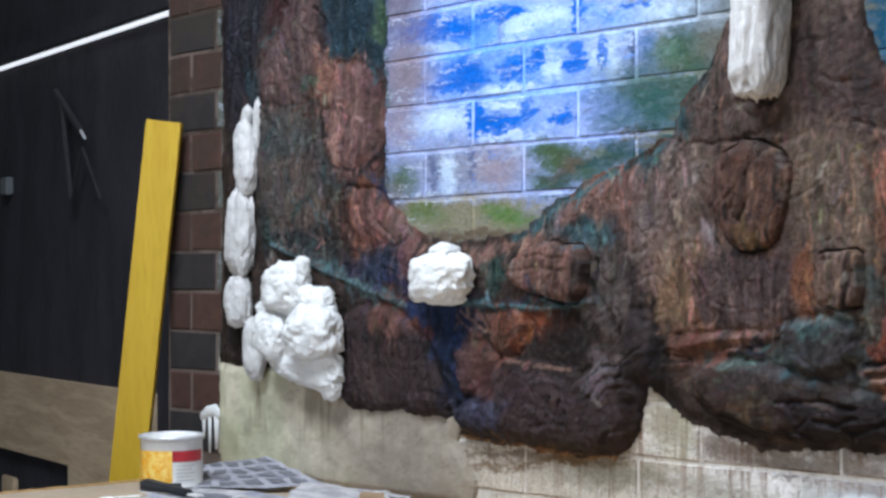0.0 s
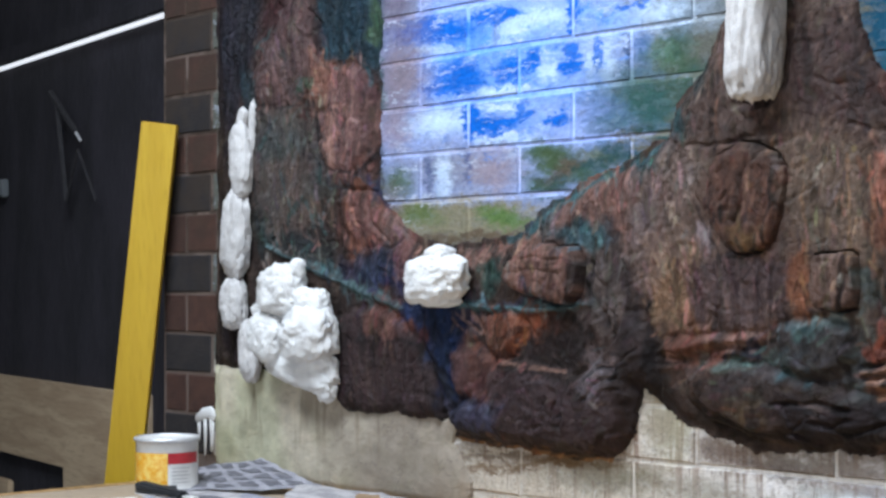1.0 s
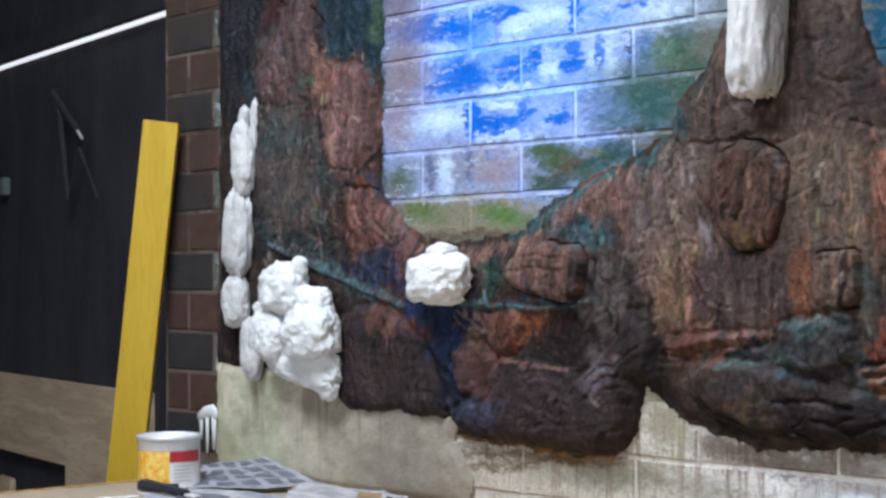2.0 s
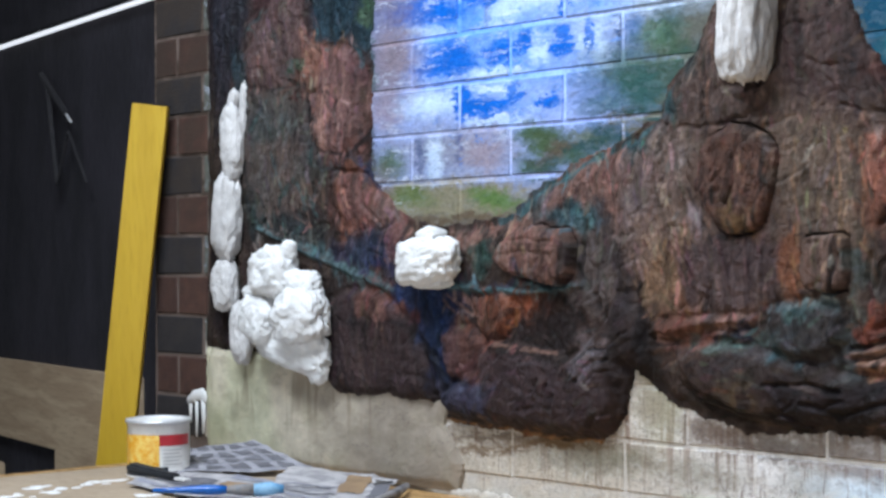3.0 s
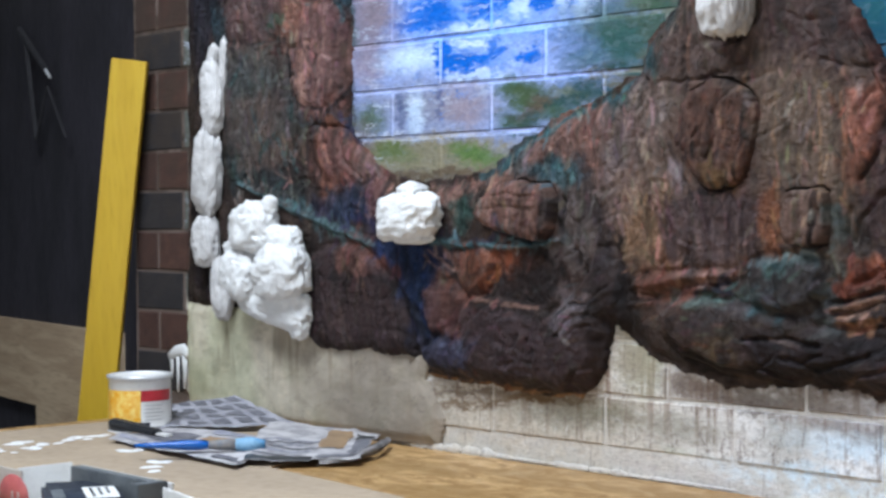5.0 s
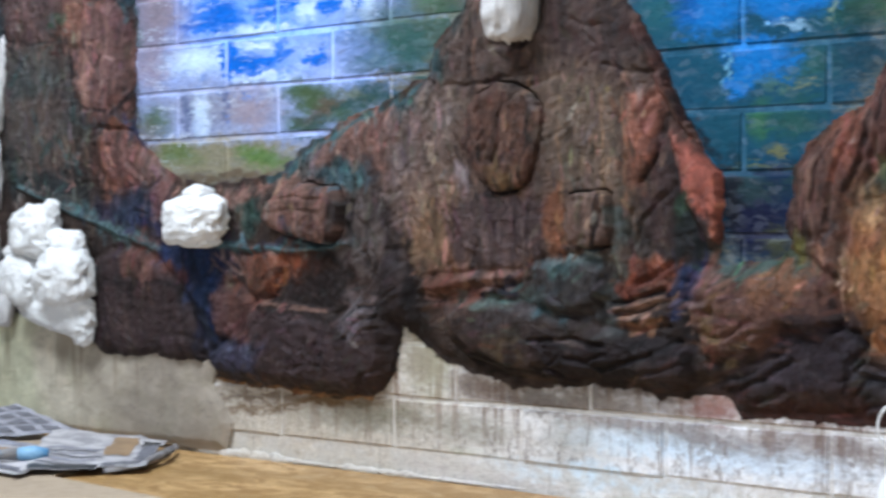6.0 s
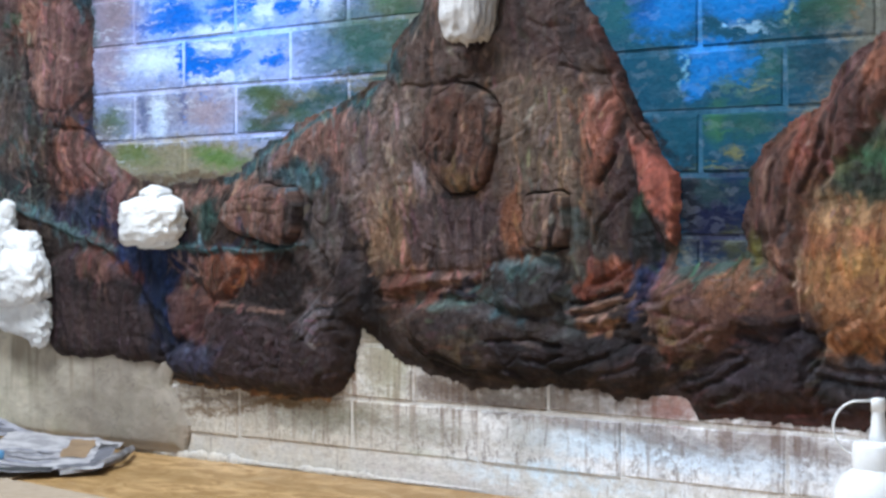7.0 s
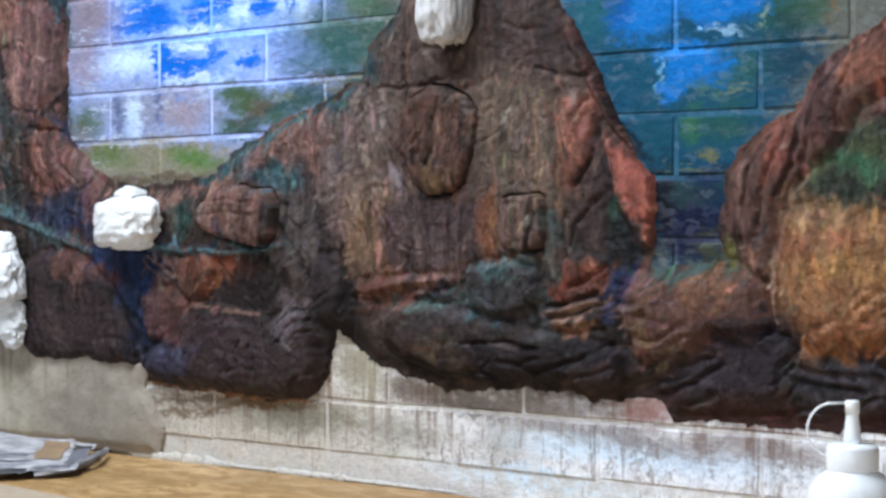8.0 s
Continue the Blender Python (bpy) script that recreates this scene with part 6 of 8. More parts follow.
stroke((0.083, 0.143, 0.144), 0.0030, 0.70, (0.672, -0.462), (0.703, -0.459), (0.738, -0.460))
stroke((0.159, 0.188, 0.195), 0.0030, 0.70, (0.748, -0.405), (0.789, -0.399), (0.829, -0.401))
stroke((0.237, 0.133, 0.096), 0.0022, 0.70, (0.871, -0.203), (0.872, -0.279), (0.875, -0.377))
stroke((0.139, 0.087, 0.072), 0.0020, 0.50, (0.618, -0.073), (0.614, -0.154))
stroke((0.231, 0.141, 0.086), 0.0025, 0.70, (1.157, -0.366), (1.166, -0.417), (1.172, -0.460))
stroke((0.214, 0.121, 0.074), 0.0025, 0.50, (1.244, -0.275), (1.235, -0.300))
stroke((0.163, 0.084, 0.064), 0.0035, 0.70, (0.133, -0.396), (0.158, -0.420), (0.189, -0.438))
stroke((0.163, 0.084, 0.064), 0.0030, 0.70, (0.007, -0.295), (-0.005, -0.338), (-0.018, -0.360))
stroke((0.100, 0.049, 0.041), 0.0030, 0.60, (-0.019, -0.286), (-0.042, -0.330))
stroke((0.200, 0.121, 0.097), 0.0030, 0.70, (0.869, -0.450), (0.898, -0.438), (0.922, -0.429))
stroke((0.214, 0.121, 0.090), 0.0030, 0.60, (0.861, -0.468), (0.899, -0.459), (0.931, -0.447))
stroke((0.052, 0.098, 0.109), 0.0040, 0.70, (0.063, -0.379), (0.126, -0.382), (0.200, -0.389), (0.306, -0.390), (0.406, -0.380))
stroke((0.055, 0.091, 0.099), 0.0040, 0.75, (-0.251, -0.326), (-0.167, -0.352), (-0.077, -0.377), (-0.013, -0.394))
stroke((0.120, 0.147, 0.144), 0.0040, 0.70, (0.740, -0.407), (0.784, -0.400), (0.828, -0.400))
stroke((0.039, 0.060, 0.077), 0.0030, 0.60, (-0.230, -0.191), (-0.168, -0.189), (-0.109, -0.189))
stroke((0.031, 0.065, 0.071), 0.0050, 0.70, (0.257, -0.277), (0.326, -0.250), (0.381, -0.219), (0.445, -0.192))
stroke((0.046, 0.052, 0.066), 0.0030, 0.50, (-0.502, 0.076), (-0.431, 0.049), (-0.380, 0.074))
stroke((0.046, 0.052, 0.066), 0.0030, 0.40, (-0.484, 0.043), (-0.413, 0.027), (-0.371, 0.044))
fill((0.073, 0.048, 0.038), 0.75, 0.030, (0.494, -0.423), (0.554, -0.283), (0.573, -0.170), (0.611, -0.104), (0.630, 0.014), (0.830, -0.004), (0.899, -0.156), (0.924, -0.219), (0.926, -0.404), (0.817, -0.400), (0.719, -0.409))
fill((0.129, 0.074, 0.043), 0.70, 0.020, (0.494, -0.415), (0.503, -0.306), (0.554, -0.268), (0.594, -0.306), (0.600, -0.359), (0.555, -0.421))
fill((0.051, 0.032, 0.034), 0.80, 0.015, (0.567, -0.329), (0.624, -0.323), (0.699, -0.325), (0.750, -0.329), (0.737, -0.394), (0.653, -0.415), (0.575, -0.413))
fill((0.085, 0.059, 0.045), 0.80, 0.020, (0.735, -0.176), (0.832, -0.181), (0.866, -0.203), (0.872, -0.378), (0.839, -0.392), (0.833, -0.318), (0.763, -0.311), (0.735, -0.256))
fill((0.121, 0.042, 0.018), 0.70, 0.008, (0.742, -0.318), (0.768, -0.318), (0.771, -0.394), (0.744, -0.394))
fill((0.034, 0.019, 0.018), 0.80, 0.020, (0.731, -0.024), (0.864, -0.035), (0.903, -0.156), (0.866, -0.164), (0.823, -0.152), (0.748, -0.134))
fill((0.056, 0.036, 0.031), 0.80, 0.012, (0.572, -0.101), (0.725, -0.111), (0.730, -0.165), (0.651, -0.169), (0.575, -0.168))
fill((0.113, 0.080, 0.070), 0.60, 0.020, (0.450, -0.212), (0.553, -0.161), (0.591, -0.231), (0.592, -0.306), (0.493, -0.360), (0.451, -0.306))
fill((0.160, 0.129, 0.143), 0.70, 0.008, (0.584, -0.284), (0.596, -0.272), (0.623, -0.310), (0.609, -0.318), (0.589, -0.310))
fill((0.061, 0.030, 0.022), 0.95, 0.008, (0.619, -0.227), (0.638, -0.186), (0.671, -0.175), (0.734, -0.191), (0.747, -0.214), (0.733, -0.279), (0.705, -0.316), (0.649, -0.307), (0.616, -0.255))
fill((0.079, 0.036, 0.024), 0.50, 0.008, (0.707, -0.217), (0.738, -0.214), (0.729, -0.279), (0.719, -0.306), (0.700, -0.307), (0.705, -0.264))
fill((0.085, 0.048, 0.017), 0.70, 0.008, (0.663, -0.289), (0.705, -0.293), (0.700, -0.313), (0.668, -0.313))
fill((0.085, 0.050, 0.040), 0.90, 0.006, (0.786, -0.321), (0.838, -0.316), (0.847, -0.357), (0.843, -0.385), (0.787, -0.386))
fill((0.079, 0.032, 0.022), 0.85, 0.006, (0.520, -0.437), (0.576, -0.430), (0.615, -0.438), (0.596, -0.449), (0.546, -0.457))
fill((0.079, 0.046, 0.038), 0.90, 0.008, (0.585, -0.426), (0.700, -0.410), (0.701, -0.432), (0.615, -0.439))
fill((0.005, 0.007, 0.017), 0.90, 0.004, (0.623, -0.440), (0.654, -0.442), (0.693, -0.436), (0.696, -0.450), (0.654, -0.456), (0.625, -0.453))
fill((0.085, 0.114, 0.103), 0.70, 0.006, (0.591, -0.458), (0.625, -0.455), (0.682, -0.462), (0.681, -0.469), (0.615, -0.468), (0.591, -0.469))
fill((0.030, 0.025, 0.026), 0.80, 0.012, (0.710, -0.413), (0.826, -0.407), (0.826, -0.463), (0.747, -0.481), (0.673, -0.507), (0.616, -0.502), (0.635, -0.475), (0.710, -0.465))
fill((0.030, 0.068, 0.079), 0.80, 0.008, (0.718, -0.450), (0.742, -0.445), (0.747, -0.481), (0.722, -0.486))
fill((0.047, 0.074, 0.083), 0.60, 0.005, (0.728, -0.402), (0.764, -0.397), (0.821, -0.401), (0.822, -0.410), (0.773, -0.414), (0.733, -0.412))
fill((0.042, 0.089, 0.089), 0.70, 0.006, (0.751, -0.414), (0.782, -0.411), (0.787, -0.423), (0.756, -0.430))
fill((0.042, 0.028, 0.026), 0.75, 0.020, (0.576, -0.481), (0.701, -0.498), (0.818, -0.499), (0.801, -0.536), (0.711, -0.549), (0.616, -0.540))
fill((0.056, 0.036, 0.016), 0.70, 0.012, (0.621, -0.510), (0.702, -0.509), (0.697, -0.535), (0.631, -0.535))
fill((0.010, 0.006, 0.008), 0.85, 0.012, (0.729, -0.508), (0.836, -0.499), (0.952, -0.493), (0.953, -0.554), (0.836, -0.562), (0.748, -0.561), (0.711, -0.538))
fill((0.036, 0.024, 0.024), 0.70, 0.010, (0.878, -0.535), (0.951, -0.527), (0.951, -0.554), (0.887, -0.562))
fill((0.099, 0.027, 0.017), 0.85, 0.006, (0.860, -0.420), (0.922, -0.404), (0.935, -0.438), (0.869, -0.448), (0.843, -0.442))
fill((0.180, 0.106, 0.079), 0.80, 0.004, (0.844, -0.470), (0.878, -0.458), (0.917, -0.458), (0.915, -0.467), (0.878, -0.470), (0.848, -0.478))
fill((0.160, 0.080, 0.043), 0.80, 0.004, (0.861, -0.482), (0.919, -0.475), (0.918, -0.487), (0.878, -0.491))
fill((0.008, 0.018, 0.057), 0.90, 0.006, (0.925, -0.418), (0.947, -0.424), (0.951, -0.448), (0.935, -0.473), (0.918, -0.477), (0.919, -0.453))
fill((0.095, 0.048, 0.038), 0.80, 0.012, (0.949, -0.435), (0.998, -0.415), (1.067, -0.404), (1.126, -0.422), (1.144, -0.476), (1.075, -0.486), (1.004, -0.524), (0.968, -0.522), (0.947, -0.465))
fill((0.151, 0.071, 0.036), 0.60, 0.010, (1.037, -0.416), (1.093, -0.407), (1.111, -0.426), (1.093, -0.449), (1.049, -0.451))
fill((0.079, 0.050, 0.017), 0.70, 0.008, (0.967, -0.451), (0.991, -0.443), (0.995, -0.504), (0.972, -0.498))
fill((0.024, 0.060, 0.057), 0.80, 0.005, (0.955, -0.423), (0.998, -0.411), (1.067, -0.400), (1.129, -0.416), (1.118, -0.420), (1.067, -0.407), (0.998, -0.419))
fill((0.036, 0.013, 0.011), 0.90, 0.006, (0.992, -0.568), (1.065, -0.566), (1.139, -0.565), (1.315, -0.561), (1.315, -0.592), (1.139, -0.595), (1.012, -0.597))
fill((0.021, 0.015, 0.021), 0.85, 0.012, (1.068, -0.473), (1.144, -0.467), (1.169, -0.494), (1.156, -0.556), (1.076, -0.559), (1.061, -0.513))
fill((0.029, 0.021, 0.026), 0.75, 0.012, (0.972, -0.532), (1.068, -0.513), (1.076, -0.559), (0.992, -0.563))
fill((0.032, 0.028, 0.034), 0.75, 0.010, (1.162, -0.507), (1.322, -0.504), (1.323, -0.558), (1.170, -0.564))
fill((0.217, 0.103, 0.047), 0.80, 0.012, (1.159, -0.344), (1.202, -0.339), (1.320, -0.346), (1.322, -0.501), (1.204, -0.505), (1.176, -0.475), (1.160, -0.405))
fill((0.258, 0.150, 0.076), 0.70, 0.008, (1.174, -0.342), (1.255, -0.344), (1.242, -0.365), (1.181, -0.365))
fill((0.160, 0.058, 0.029), 0.70, 0.008, (1.160, -0.370), (1.216, -0.378), (1.261, -0.378), (1.261, -0.391), (1.202, -0.396), (1.161, -0.393))
fill((0.252, 0.133, 0.045), 0.70, 0.008, (1.196, -0.401), (1.321, -0.396), (1.321, -0.416), (1.216, -0.422))
fill((0.165, 0.063, 0.031), 0.65, 0.010, (1.183, -0.455), (1.262, -0.461), (1.322, -0.461), (1.322, -0.480), (1.204, -0.489))
fill((0.160, 0.060, 0.024), 0.70, 0.010, (1.197, -0.489), (1.322, -0.480), (1.322, -0.501), (1.211, -0.506))
fill((0.102, 0.050, 0.040), 0.85, 0.012, (1.096, -0.297), (1.132, -0.256), (1.181, -0.225), (1.244, -0.162), (1.317, -0.122), (1.318, -0.201), (1.241, -0.254), (1.201, -0.290), (1.160, -0.341), (1.151, -0.457), (1.109, -0.400), (1.099, -0.354))
fill((0.133, 0.042, 0.026), 0.75, 0.010, (1.134, -0.258), (1.180, -0.236), (1.183, -0.259), (1.167, -0.303), (1.142, -0.309))
fill((0.064, 0.027, 0.024), 0.75, 0.008, (1.183, -0.233), (1.213, -0.197), (1.234, -0.216), (1.231, -0.272), (1.197, -0.284), (1.183, -0.271))
fill((0.138, 0.048, 0.026), 0.70, 0.008, (1.233, -0.169), (1.317, -0.128), (1.318, -0.195), (1.243, -0.198))
fill((0.013, 0.024, 0.016), 0.90, 0.008, (1.181, -0.319), (1.215, -0.306), (1.319, -0.310), (1.320, -0.343), (1.202, -0.338), (1.174, -0.336))
fill((0.051, 0.063, 0.029), 0.80, 0.010, (1.184, -0.303), (1.208, -0.284), (1.235, -0.285), (1.259, -0.254), (1.319, -0.255), (1.319, -0.307), (1.215, -0.306))
fill((0.021, 0.068, 0.036), 0.75, 0.004, (1.225, -0.303), (1.235, -0.281), (1.260, -0.285), (1.306, -0.286), (1.307, -0.303), (1.248, -0.306))
fill((0.085, 0.074, 0.013), 0.80, 0.008, (1.080, -0.397), (1.087, -0.374), (1.100, -0.367), (1.107, -0.397), (1.096, -0.400))
fill((0.175, 0.063, 0.043), 0.80, 0.008, (0.870, -0.195), (0.902, -0.192), (0.915, -0.218), (0.912, -0.253), (0.896, -0.287), (0.875, -0.280), (0.867, -0.245))
fill((0.117, 0.046, 0.029), 0.80, 0.008, (0.867, -0.252), (0.892, -0.287), (0.888, -0.311), (0.867, -0.315))
fill((0.217, 0.060, 0.043), 0.80, 0.006, (0.926, -0.243), (0.969, -0.281), (0.998, -0.302), (1.002, -0.322), (1.001, -0.385), (0.973, -0.386), (0.960, -0.356), (0.948, -0.335), (0.938, -0.281))
fill((0.027, 0.015, 0.016), 0.85, 0.006, (0.902, -0.294), (0.917, -0.261), (0.935, -0.288), (0.943, -0.335), (0.926, -0.384), (0.887, -0.384), (0.888, -0.329))
fill((0.019, 0.053, 0.032), 0.75, 0.005, (0.929, -0.329), (0.948, -0.329), (0.952, -0.359), (0.931, -0.363))
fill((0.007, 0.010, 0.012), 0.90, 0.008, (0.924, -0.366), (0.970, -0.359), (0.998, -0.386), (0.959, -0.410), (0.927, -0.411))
fill((0.047, 0.068, 0.065), 0.75, 0.006, (0.840, -0.339), (0.868, -0.336), (0.870, -0.392), (0.843, -0.392))
fill((0.061, 0.025, 0.020), 0.85, 0.006, (0.873, -0.092), (0.907, -0.148), (0.946, -0.215), (0.981, -0.280), (0.932, -0.236), (0.891, -0.162), (0.865, -0.119))
thread((0.198, 0.101, 0.061), 0.0030, 0.70, (0.863, -0.203), (0.862, -0.259), (0.864, -0.329))
thread((0.160, 0.093, 0.054), 0.0030, 0.70, (0.834, -0.202), (0.833, -0.258), (0.834, -0.329))
thread((0.138, 0.084, 0.052), 0.0030, 0.70, (0.769, -0.199), (0.768, -0.257), (0.770, -0.329))
thread((0.160, 0.080, 0.052), 0.0030, 0.70, (0.629, -0.116), (0.627, -0.138), (0.629, -0.163))
thread((0.255, 0.150, 0.100), 0.0030, 0.70, (1.149, -0.383), (1.154, -0.418), (1.156, -0.469))
thread((0.198, 0.119, 0.091), 0.0030, 0.60, (1.118, -0.283), (1.111, -0.328), (1.116, -0.374))
fill((0.018, 0.017, 0.025), 0.80, 0.020, (-0.533, 0.218), (-0.402, 0.201), (-0.435, 0.024), (-0.487, -0.043), (-0.522, -0.112), (-0.534, 0.033))
fill((0.086, 0.053, 0.052), 0.80, 0.015, (-0.435, -0.006), (-0.367, 0.077), (-0.318, 0.150), (-0.270, 0.125), (-0.256, 0.008), (-0.284, -0.053), (-0.400, -0.041))
fill((0.171, 0.084, 0.063), 0.75, 0.012, (-0.266, 0.038), (-0.206, 0.013), (-0.190, -0.036), (-0.221, -0.072), (-0.284, -0.057), (-0.266, -0.011))
fill((0.117, 0.064, 0.059), 0.90, 0.008, (-0.233, -0.138), (-0.237, -0.061), (-0.191, 0.004), (-0.131, 0.004), (-0.095, -0.053), (-0.107, -0.140), (-0.167, -0.167), (-0.213, -0.163))
fill((0.230, 0.123, 0.098), 0.75, 0.008, (-0.233, -0.128), (-0.229, -0.066), (-0.203, -0.063), (-0.196, -0.158), (-0.217, -0.159))
fill((0.072, 0.030, 0.033), 0.75, 0.008, (-0.138, -0.007), (-0.101, -0.034), (-0.108, -0.052), (-0.145, -0.044))
fill((0.013, 0.032, 0.046), 0.85, 0.012, (-0.246, 0.180), (-0.085, 0.158), (-0.087, 0.048), (-0.101, 0.003), (-0.161, 0.013), (-0.214, 0.028), (-0.238, 0.073))
fill((0.037, 0.074, 0.086), 0.90, 0.005, (-0.090, 0.007), (-0.055, 0.004), (-0.054, -0.215), (-0.077, -0.214), (-0.086, -0.127))
fill((0.018, 0.043, 0.054), 0.90, 0.006, (-0.096, 0.160), (-0.056, 0.154), (-0.055, 0.001), (-0.098, 0.005))
fill((0.079, 0.102, 0.106), 0.60, 0.004, (-0.081, -0.045), (-0.058, -0.046), (-0.057, -0.088), (-0.077, -0.086))
fill((0.041, 0.074, 0.037), 0.70, 0.006, (-0.116, 0.097), (-0.087, 0.094), (-0.096, 0.035), (-0.123, 0.047))
fill((0.020, 0.064, 0.037), 0.70, 0.006, (-0.301, -0.008), (-0.261, -0.009), (-0.261, -0.032), (-0.301, -0.027))
fill((0.079, 0.056, 0.049), 0.65, 0.020, (-0.426, -0.047), (-0.260, -0.059), (-0.259, -0.280), (-0.398, -0.258), (-0.425, -0.158))
fill((0.025, 0.043, 0.049), 0.50, 0.010, (-0.417, -0.098), (-0.349, -0.092), (-0.332, -0.142), (-0.399, -0.149))
fill((0.011, 0.022, 0.054), 0.90, 0.006, (-0.129, -0.201), (-0.107, -0.192), (-0.076, -0.219), (-0.082, -0.235), (-0.114, -0.220))
fill((0.089, 0.043, 0.039), 0.85, 0.008, (-0.171, -0.211), (-0.129, -0.201), (-0.092, -0.228), (-0.082, -0.288), (-0.114, -0.294), (-0.143, -0.282))
fill((0.122, 0.074, 0.066), 0.85, 0.010, (-0.082, -0.239), (-0.035, -0.243), (-0.011, -0.273), (-0.042, -0.293), (-0.077, -0.288))
fill((0.013, 0.020, 0.039), 0.85, 0.008, (-0.151, -0.310), (-0.070, -0.297), (-0.042, -0.320), (-0.056, -0.356), (-0.128, -0.347))
fill((0.109, 0.051, 0.046), 0.75, 0.008, (-0.056, -0.302), (-0.014, -0.284), (0.000, -0.311), (-0.025, -0.347), (-0.049, -0.347))
fill((0.032, 0.019, 0.020), 0.85, 0.012, (-0.188, -0.413), (-0.128, -0.394), (-0.055, -0.397), (0.017, -0.445), (0.066, -0.514), (0.073, -0.570), (-0.054, -0.576), (-0.168, -0.576), (-0.199, -0.545))
fill((0.093, 0.041, 0.033), 0.70, 0.010, (-0.113, -0.389), (-0.055, -0.392), (-0.041, -0.424), (-0.069, -0.447), (-0.105, -0.439))
fill((0.008, 0.020, 0.060), 0.92, 0.008, (-0.041, -0.374), (0.001, -0.383), (0.075, -0.395), (0.082, -0.434), (0.092, -0.486), (0.082, -0.502), (0.035, -0.471), (0.021, -0.427), (-0.024, -0.410))
fill((0.066, 0.030, 0.025), 0.85, 0.008, (0.090, -0.460), (0.159, -0.451), (0.182, -0.478), (0.174, -0.525), (0.108, -0.533))
fill((0.101, 0.039, 0.025), 0.75, 0.008, (0.159, -0.406), (0.227, -0.398), (0.257, -0.419), (0.221, -0.443), (0.184, -0.440))
fill((0.034, 0.021, 0.023), 0.85, 0.014, (0.172, -0.487), (0.292, -0.488), (0.361, -0.507), (0.437, -0.503), (0.437, -0.589), (0.339, -0.602), (0.221, -0.598), (0.184, -0.525))
fill((0.039, 0.036, 0.060), 0.80, 0.008, (0.090, -0.547), (0.172, -0.536), (0.185, -0.584), (0.109, -0.585))
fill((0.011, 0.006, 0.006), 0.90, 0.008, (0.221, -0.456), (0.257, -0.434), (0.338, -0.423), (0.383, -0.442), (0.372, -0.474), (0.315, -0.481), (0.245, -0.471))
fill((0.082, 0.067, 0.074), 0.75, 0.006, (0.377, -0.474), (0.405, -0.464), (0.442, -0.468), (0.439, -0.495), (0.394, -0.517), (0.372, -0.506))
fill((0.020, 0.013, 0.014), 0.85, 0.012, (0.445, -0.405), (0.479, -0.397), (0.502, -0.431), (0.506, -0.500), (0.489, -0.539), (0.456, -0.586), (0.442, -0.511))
fill((0.057, 0.043, 0.039), 0.80, 0.012, (0.362, -0.310), (0.437, -0.314), (0.447, -0.393), (0.405, -0.433), (0.360, -0.402))
fill((0.037, 0.074, 0.083), 0.80, 0.008, (0.340, -0.273), (0.404, -0.270), (0.420, -0.298), (0.393, -0.311), (0.349, -0.306))
fill((0.131, 0.067, 0.054), 0.80, 0.015, (0.297, -0.249), (0.382, -0.218), (0.442, -0.211), (0.447, -0.271), (0.337, -0.269))
fill((0.135, 0.071, 0.057), 0.75, 0.008, (0.094, -0.303), (0.196, -0.296), (0.208, -0.321), (0.158, -0.329), (0.107, -0.321))
fill((0.101, 0.053, 0.042), 0.92, 0.008, (0.222, -0.351), (0.265, -0.306), (0.368, -0.305), (0.381, -0.330), (0.357, -0.387), (0.259, -0.371))
fill((0.037, 0.041, 0.039), 0.50, 0.012, (-0.424, -0.062), (-0.350, -0.055), (-0.276, -0.079), (-0.292, -0.127), (-0.382, -0.148), (-0.420, -0.120))
fill((0.072, 0.053, 0.046), 0.60, 0.015, (-0.386, -0.145), (-0.276, -0.140), (-0.243, -0.194), (-0.275, -0.266), (-0.361, -0.257), (-0.392, -0.191))
fill((0.014, 0.034, 0.044), 0.70, 0.008, (-0.467, 0.027), (-0.414, 0.012), (-0.426, -0.062), (-0.459, -0.055))
fill((0.060, 0.067, 0.066), 0.60, 0.006, (-0.341, -0.103), (-0.284, -0.094), (-0.271, -0.128), (-0.319, -0.135))
fill((0.046, 0.051, 0.046), 0.50, 0.008, (-0.283, -0.174), (-0.212, -0.172), (-0.186, -0.201), (-0.228, -0.224), (-0.275, -0.213))
fill((0.072, 0.064, 0.060), 0.60, 0.008, (-0.399, -0.199), (-0.340, -0.191), (-0.323, -0.233), (-0.381, -0.244))
thread((0.044, 0.084, 0.086), 0.0054, 0.60, (-0.280, -0.217), (-0.268, -0.233), (-0.256, -0.256))
thread((0.027, 0.062, 0.060), 0.0041, 0.60, (-0.360, -0.068), (-0.374, -0.083), (-0.388, -0.096))
thread((0.079, 0.077, 0.073), 0.0039, 0.60, (-0.297, -0.181), (-0.316, -0.196), (-0.336, -0.208))
thread((0.044, 0.084, 0.086), 0.0030, 0.60, (-0.231, -0.146), (-0.221, -0.162), (-0.211, -0.182))
thread((0.079, 0.077, 0.073), 0.0052, 0.60, (-0.386, -0.055), (-0.370, -0.072), (-0.355, -0.100))
thread((0.079, 0.077, 0.073), 0.0044, 0.60, (-0.377, -0.091), (-0.385, -0.107), (-0.393, -0.128))
thread((0.122, 0.087, 0.076), 0.0035, 0.60, (-0.367, -0.256), (-0.359, -0.272), (-0.351, -0.289))
thread((0.027, 0.062, 0.060), 0.0054, 0.60, (-0.377, -0.087), (-0.396, -0.102), (-0.414, -0.121))
thread((0.027, 0.062, 0.060), 0.0054, 0.60, (-0.286, -0.209), (-0.303, -0.224), (-0.321, -0.242))
